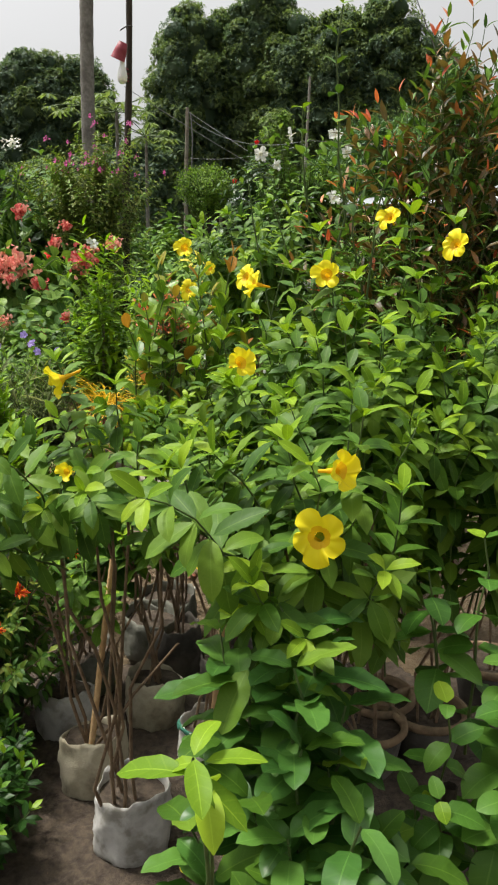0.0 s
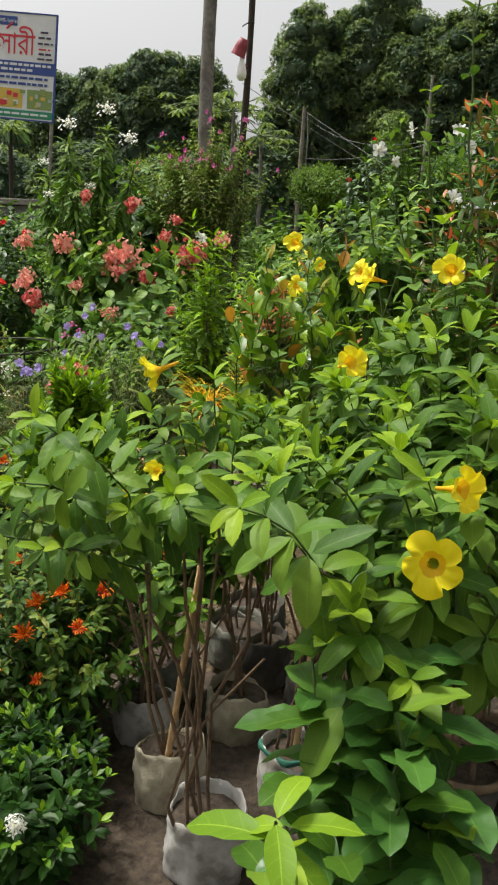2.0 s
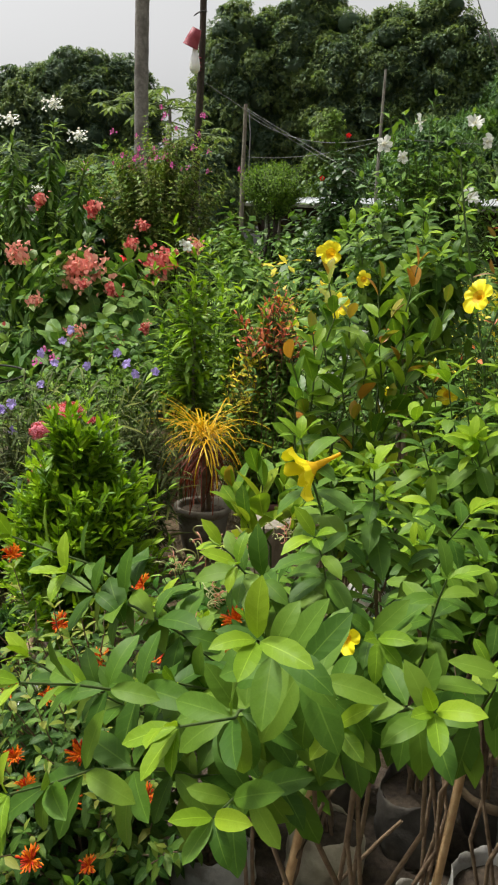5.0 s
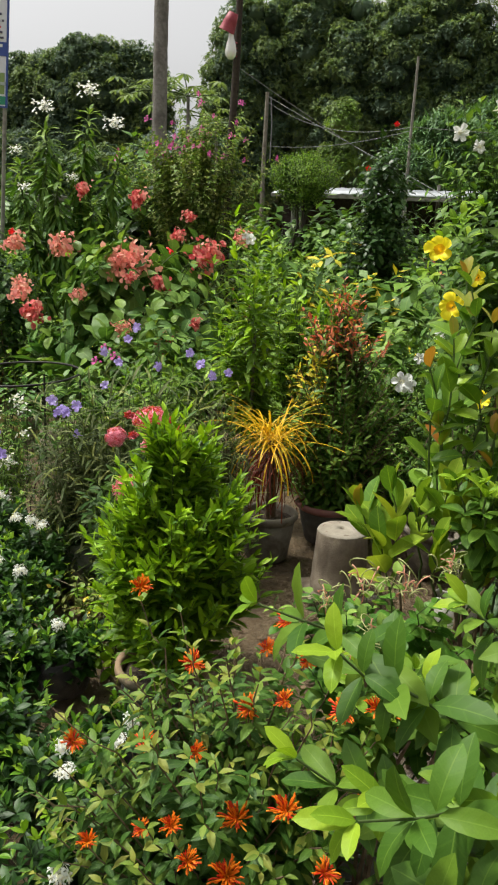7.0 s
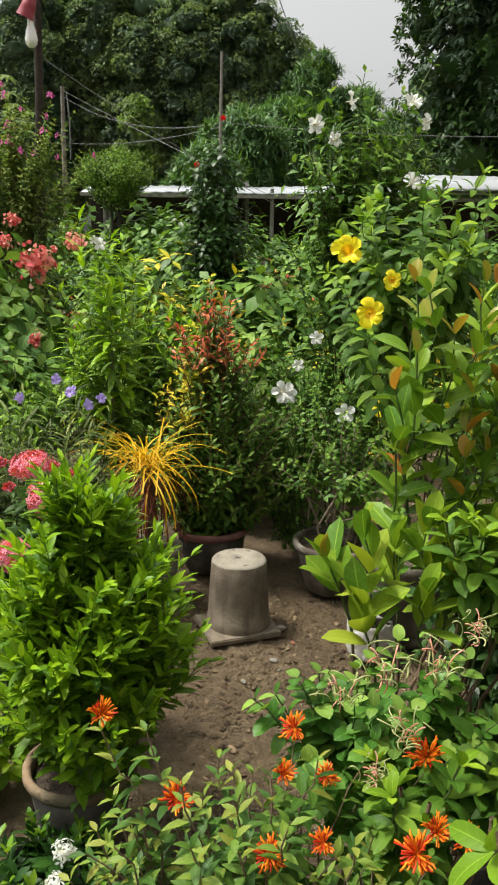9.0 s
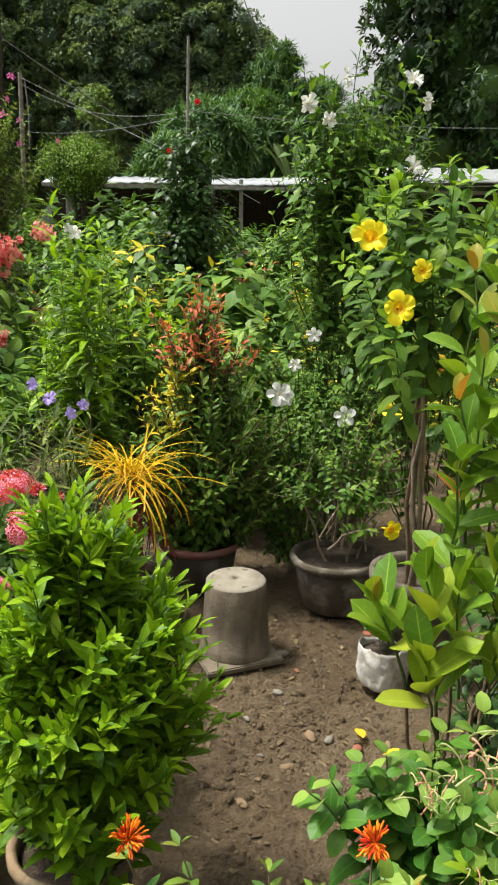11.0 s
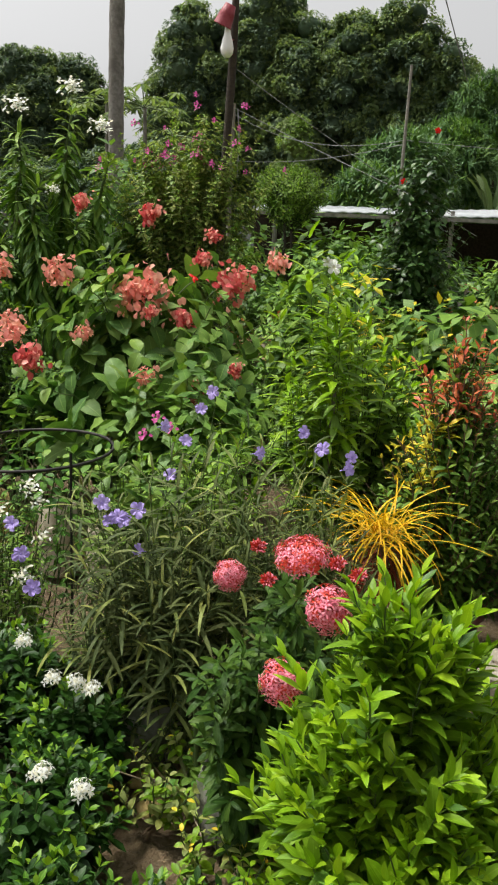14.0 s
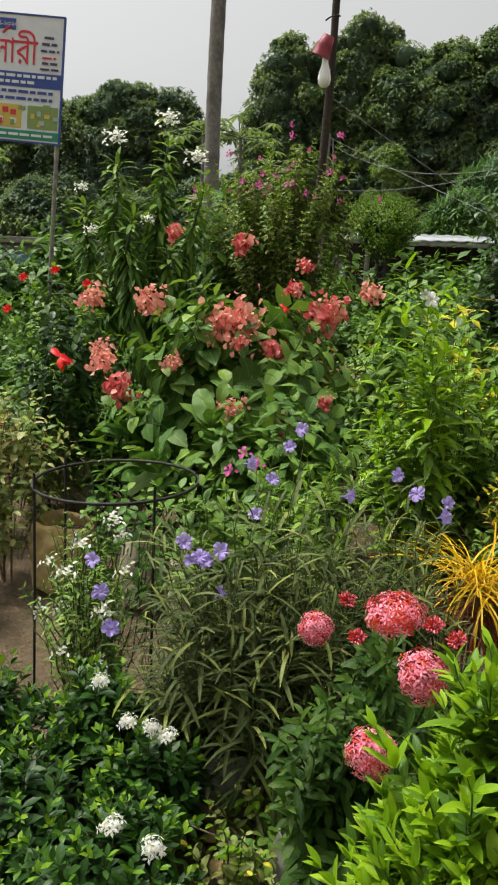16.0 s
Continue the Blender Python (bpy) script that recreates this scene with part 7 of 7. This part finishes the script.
bush("light_tipped_plant", ta, "single slim shoot with broad lime-green tip leaves", "plant", tips, [ALLA_Y, ALLA_Y], 0.105, 448, T_ALLA, None, 40, 2, 2, 0.12, 0.2, 1, (60, 85), 0.35, 0.5, 0.5, 0.1, True, 0.004, 1, 0.006, GREENSTEM, tip_size=0.8)
# round-leaved climber on a dark stake
ta = (0.55, 1.7, -0.03)
tips = arr(ta, [(0.48, 1.6, 0.85), (0.46, 1.8, 1.04), (0.57, 1.8, 1.12), (0.46, 1.5, 0.71), (0.55, 1.55, 0.6), (0.62, 1.6, 0.9), (0.52, 1.6, 0.45), (0.42, 1.5, 0.4), (0.5, 1.5, 0.3), (0.65, 1.7, 1.0), (0.6, 1.5, 0.75), (0.44, 1.65, 0.6), (0.68, 1.6, 0.5), (0.4, 1.55, 0.2)])
rl = bush("round_leaved_climber", ta, "climber with round glossy leaves on a dark stake", "plant", tips, [ROUND, ALLA_Y], 0.10, 449, T_ROUND, None, 220, 6, 2, 0.85, 0.9, 0.3, (50, 85), 0.3, 0.6, 0.35, 0.1, False, 0.004, 4, 0.006, BARK)
sticks(rl, "stake", [[[-0.06, -0.1, 0.0], [-0.06, -0.1, 0.35], [-0.05, -0.1, 0.7]]], [[0.016, 0.016, 0.015]], BARK_D, 7)

# red-tipped hedge shrub
rg = np.random.default_rng(40)
tips = np.concatenate([crown(rg, 230, (0.1, 0, 1.75), (0.48, 0.4, 0.9), 0.45, -0.9), crown(rg, 110, (-0.3, 0.1, 1.7), (0.34, 0.3, 0.62), 0.45, -0.9)])
bush("red_tip_hedge", (0.72, 3.65, -0.03), "tall bronze-leaved shrub with orange-red young tips", "shrub", tips, [BRONZE, RED_L, MIDG], 0.105, 450, T_LANCE, T_LANCE, 300, 8, 2, 0.8, 0.83, 0.8, (28, 65), 0.0, 0.35, 0.5, 0.08, True, 0.003, 5, 0.01, BARK_D, mix=0.45)
tips = np.array([[-0.08, -0.1, 2.5], [-0.2, 0.0, 2.2], [0.0, 0.1, 2.0], [-0.3, 0.1, 1.9], [-0.1, 0, 1.8], [-0.4, 0.2, 2.0], [0.1, 0, 2.1]])
bush("green_twig_shrub", (0.35, 3.15, -0.03), "upright green shrub with broad oval leaves", "shrub", tips, [MIDG, LIME], 0.085, 451, T_OVAL, None, 150, 12, 2, 0.95, 0.9, 0.8, (40, 75), 0.1, 0.5, 1.1, 0.05, False, 0.005, 3, 0.008, BARK)
tips = crown(rg, 70, (0, 0, 1.2), (0.5, 0.4, 0.6), 0.4, -0.8)
bush("mixed_green_shrub", (0.6, 4.7, 0), "leafy green shrub with some red tips", "shrub", tips, [MIDG, RED_L], 0.075, 452, T_LANCE, None, 120, 8, 2, 0.8, 0.93, 0.35, (35, 75), 0.1, 0.4, 0.5, 0.1)
tips = crown(rg, 70, (0, 0, 1.15), (0.5, 0.4, 0.6), 0.4, -0.8)
bush("mixed_green_shrub", (0.95, 5.2, 0), "leafy mid-green shrub behind the potted plants", "shrub", tips, [MIDG, PALE], 0.085, 453, T_OVAL, None, 60, 8, 2, 0.8, 0.9, 0.4, (40, 80), 0.1, 0.4, 0.5, 0.1)

# ---- litter on the soil ----
def pebble(x, y, r, mat, name, label, seed, flat_=0.5):
    bm = bmesh.new()
    bmesh.ops.create_icosphere(bm, subdivisions=2, radius=1)
    noise.seed_set(seed)
    for v in bm.verts:
        v.co *= 1 + 0.35 * noise.noise(v.co * 1.4 + Vector((seed, 0, 0)))
        v.co.x *= r * 1.3
        v.co.y *= r * 0.8
        v.co.z *= r * flat_
    ob = new(name, bpy.data.meshes.new(name))
    bm.to_mesh(ob.data)
    bm.free()
    ob.data.materials.append(mat)
    ob.data.polygons.foreach_set("use_smooth", np.full(len(ob.data.polygons), mat is not BRICK))
    ob.matrix_basis = pose(x, y, -0.03 + r * flat_ * 0.55, 0, 0, seed * 47)
    return tagged(ob, label, "stone", "stones on the path")


rg = np.random.default_rng(41)
for k, (x, y, r, m) in enumerate([(-0.44, 4.27, 0.018, CONCRETE), (-0.5, 4.3, 0.025, CLAY), (-0.55, 4.6, 0.02, CONCRETE), (-0.62, 4.15, 0.02, CLAY), (-0.36, 4.2, 0.022, BRICK), (-0.7, 4.45, 0.014, CONCRETE), (-0.32, 4.05, 0.014, STONE), (-0.48, 4.88, 0.03, CONCRETE), (-0.25, 4.2, 0.02, CLAY), (-0.8, 4.0, 0.02, CLAY), (-0.9, 3.85, 0.02, CLAY), (-0.42, 3.9, 0.012, CONCRETE), (-0.2, 4.9, 0.014, CLAY), (-0.05, 5.0, 0.02, BRICK), (-1.75, 4.4, 0.03, CLAY), (-1.88, 4.62, 0.055, YELBAG), (-1.86, 4.48, 0.05, YELBAG)]):
    pebble(x, y, r, m, "stone" if m is not BRICK else "brick_piece", "small pale stone on the soil" if m is not BRICK else "broken piece of red brick on the soil", k + 1)
for k in range(8):
    pebble(rg.uniform(-1.0, -0.1), rg.uniform(3.5, 5.2), rg.uniform(0.005, 0.014), [CONCRETE, CLAY, CONCRETE, BRICK][k % 4], "pebble", "small pebble in the soil", 30 + k)
# crumbs of trodden mud
n = 4600
P = np.stack([rg.uniform(-1.25, 0.5, n), rg.uniform(2.0, 5.3, n), np.zeros(n)], -1)
P[n // 2:, 0] = rg.uniform(-0.95, -0.1, n - n // 2)
P[n // 2:, 1] = rg.uniform(3.3, 5.2, n - n // 2)
P[:, 2] = [ground_z(x, y) for x, y in P[:, :2]]
M = poses(P, rg.normal(0, 1, (n, 3)), rg.random(n) * 6.28, rg.random(n) * 3, 0.003 + 0.014 * rg.random(n) ** 4, rg, 0, 0, 0.5 + 0.8 * rg.random(n))
clod = lathe([(0.1, -0.9), (0.8, -0.5), (1.0, 0.1), (0.6, 0.8), (0.05, 1.0)], 5, 0.2, 3)
V, F, U = spread(clod, M)
tagged(new("soil_crumbs", mesh_of("soil_crumbs", V, F, [SOIL], U, None, False)), "loose crumbs of dry brown mud", "soil", "", "stuff")
# dark sheet on the soil: damp and plant shade put into one colour
cx, cy = np.meshgrid(np.arange(-1.1, 1.3, 0.03), np.arange(1.3, 3.5, 0.03), indexing="ij")
cz = np.zeros_like(cx)
for i in range(cx.shape[0]):
    for j in range(cx.shape[1]):
        x, y = float(cx[i, j]), float(cy[i, j])
        edge = 1 - max(abs(x - 0.1) / 1.0, abs(y - 2.4) / 0.95) + 0.3 * noise.noise(Vector((x * 3, y * 3, 5))) + 0.12 * noise.noise(Vector((x * 11, y * 11, 6)))
        cz[i, j] = ground_z(x, y) + min(0.02, 0.14 * edge - 0.006) + 0.012 * noise.noise(Vector((x * 24, y * 24, 8)))
idx = np.arange(cx.size).reshape(cx.shape)
CF = np.stack([idx[:-1, :-1], idx[1:, :-1], idx[1:, 1:], idx[:-1, 1:]], -1).reshape(-1, 4)
tagged(new("damp_shaded_soil", mesh_of("damp_shaded_soil", np.stack([cx, cy, cz], -1).reshape(-1, 3), CF, [POTSOIL], np.stack([cx, cy], -1).reshape(-1, 2))), "dark sheet for the damp and shaded soil round the grow bags", "compost", "", "stuff")
n = 2600
P = np.stack([rg.uniform(-2.2, 0.8, n), rg.uniform(1.6, 5.4, n), np.zeros(n)], -1)
P[:1300, 0], P[:1300, 1] = rg.uniform(-1.0, 0.1, 1300), rg.uniform(3.2, 5.2, 1300)
hub = np.stack([rg.uniform(-1.0, 0.1, 40), rg.uniform(3.2, 5.2, 40)], -1)
P[:700, :2] = hub[rg.integers(0, 40, 700)] + rg.normal(0, 0.07, (700, 2))
P[:, 2] = [ground_z(x, y) + 0.003 for x, y in P[:, :2]]
M = poses(P, np.tile([[0, 0, 1.0]], (n, 1)), rg.random(n) * 6.28, rg.uniform(1.35, 1.65, n), 0.008 + 0.035 * rg.random(n) ** 3, rg, 0, 0.9)
V, F, U = spread(T_OVAL[1], M)
tagged(new("fallen_leaves", mesh_of("fallen_leaves", V, F, [DRY], U)), "dry brown leaves scattered over the soil", "leaf litter", "", "stuff")
for k, (x, y) in enumerate([(-0.33, 4.22), (-0.22, 4.12), (-0.15, 3.95), (0.02, 2.2), (-0.12, 2.1)]):
    t = T_OVAL[k % 2]
    ob = new("fallen_yellow_leaf", mesh_of("fallen_leaf", t[0] * 0.08, t[1], [YELLOWL], t[2]))
    ob.matrix_basis = pose(x, y, 0.0, 4, 6, 60 * k)
    tagged(ob, "fallen yellow leaf lying on the soil", "leaf", "fallen yellow leaves")
n = 900
a, ln = rg.random(n) * 6.28, 0.015 + 0.15 * rg.random(n) ** 4
p0 = np.stack([rg.uniform(-2.0, 0.6, n), rg.uniform(1.7, 5.3, n), np.zeros(n)], -1)
p0[:, 2] = [ground_z(x, y) + 0.003 for x, y in p0[:, :2]]
L = bow(p0, p0 + np.stack([np.cos(a) * ln, np.sin(a) * ln, rg.uniform(0, 0.02, n)], -1), 0.03, 4, rg, 0.05)
V, F, U = tubes(L, np.full((n, 4), 0.0012), 4)
tagged(new("fallen_twigs", mesh_of("fallen_twigs", V, F, [BARK], U)), "thin dry twigs on the soil", "twig", "", "stuff")

# bare cutting and dry stalks between the ixoras
dc = thing("bare_cutting", (-1.72, 4.5, -0.03), "bare green cutting with dry side stalks", "plant")
sticks(dc, "stem", [[[0.02, -0.02, 0], [0.008, -0.03, 0.2], [0, -0.05, 0.4]]], [[0.009, 0.008, 0.007]], GREENSTEM, 6)
for e in ((0.3, -0.1, 0.25), (-0.25, -0.1, 0.2), (0.2, -0.3, 0.3), (0.35, 0.0, 0.15), (-0.1, -0.2, 0.28), (0.1, 0.1, 0.3), (-0.3, 0.15, 0.12), (0.05, -0.32, 0.14), (0.22, 0.12, 0.2)):
    sticks(dc, "dry_stalk", bow([[0, -0.05, 0.02]], [e], 0.1, 5, rg), np.full((1, 5), 0.0028), DRYWOOD, 5)
tips = crown(rg, 14, (0, 0, 0.16), (0.16, 0.14, 0.1), 0.5, -0.2)
bush("small_round_leaved_weed", (-1.72, 4.45, -0.02), "small weed with round bluish leaves", "plant", tips, [PALE, ROUND], 0.05, 460, T_ROUND, None, 60, 4, 2, 0.8, 0.5, 0.5, (50, 80), 0.0, 0.4, 0.15, 0.1)
tips = crown(rg, 16, (0, 0, 0.2), (0.2, 0.16, 0.12), 0.5, -0.2)
for x, y, sd in ((-1.64, 4.12, 471), (-1.83, 4.35, 472), (-1.52, 4.02, 473), (-1.76, 4.6, 474)):
    tp = crown(np.random.default_rng(sd), 11, (0, 0, 0.16), (0.18, 0.15, 0.13), 0.4, -0.3)
    bush("pale_seedling", (x, y, -0.02), "yellowing seedling with thin stalks on bare soil", "plant", tp, [OLIVE, YELLOWL, LIME], 0.045, sd, T_OVAL, None, 30, 5, 2, 0.8, 0.8, 0.4, (45, 80), 0.05, 0.4, 0.15, 0.1, mix=0.4)
bush("pale_seedling", (-1.56, 3.88, -0.02), "seedling with pale yellow-green leaves", "plant", tips, [LIME_Y, LIME], 0.06, 461, T_OVAL, None, 60, 4, 2, 0.8, 0.5, 0.5, (45, 80), 0.0, 0.4, 0.15, 0.1)
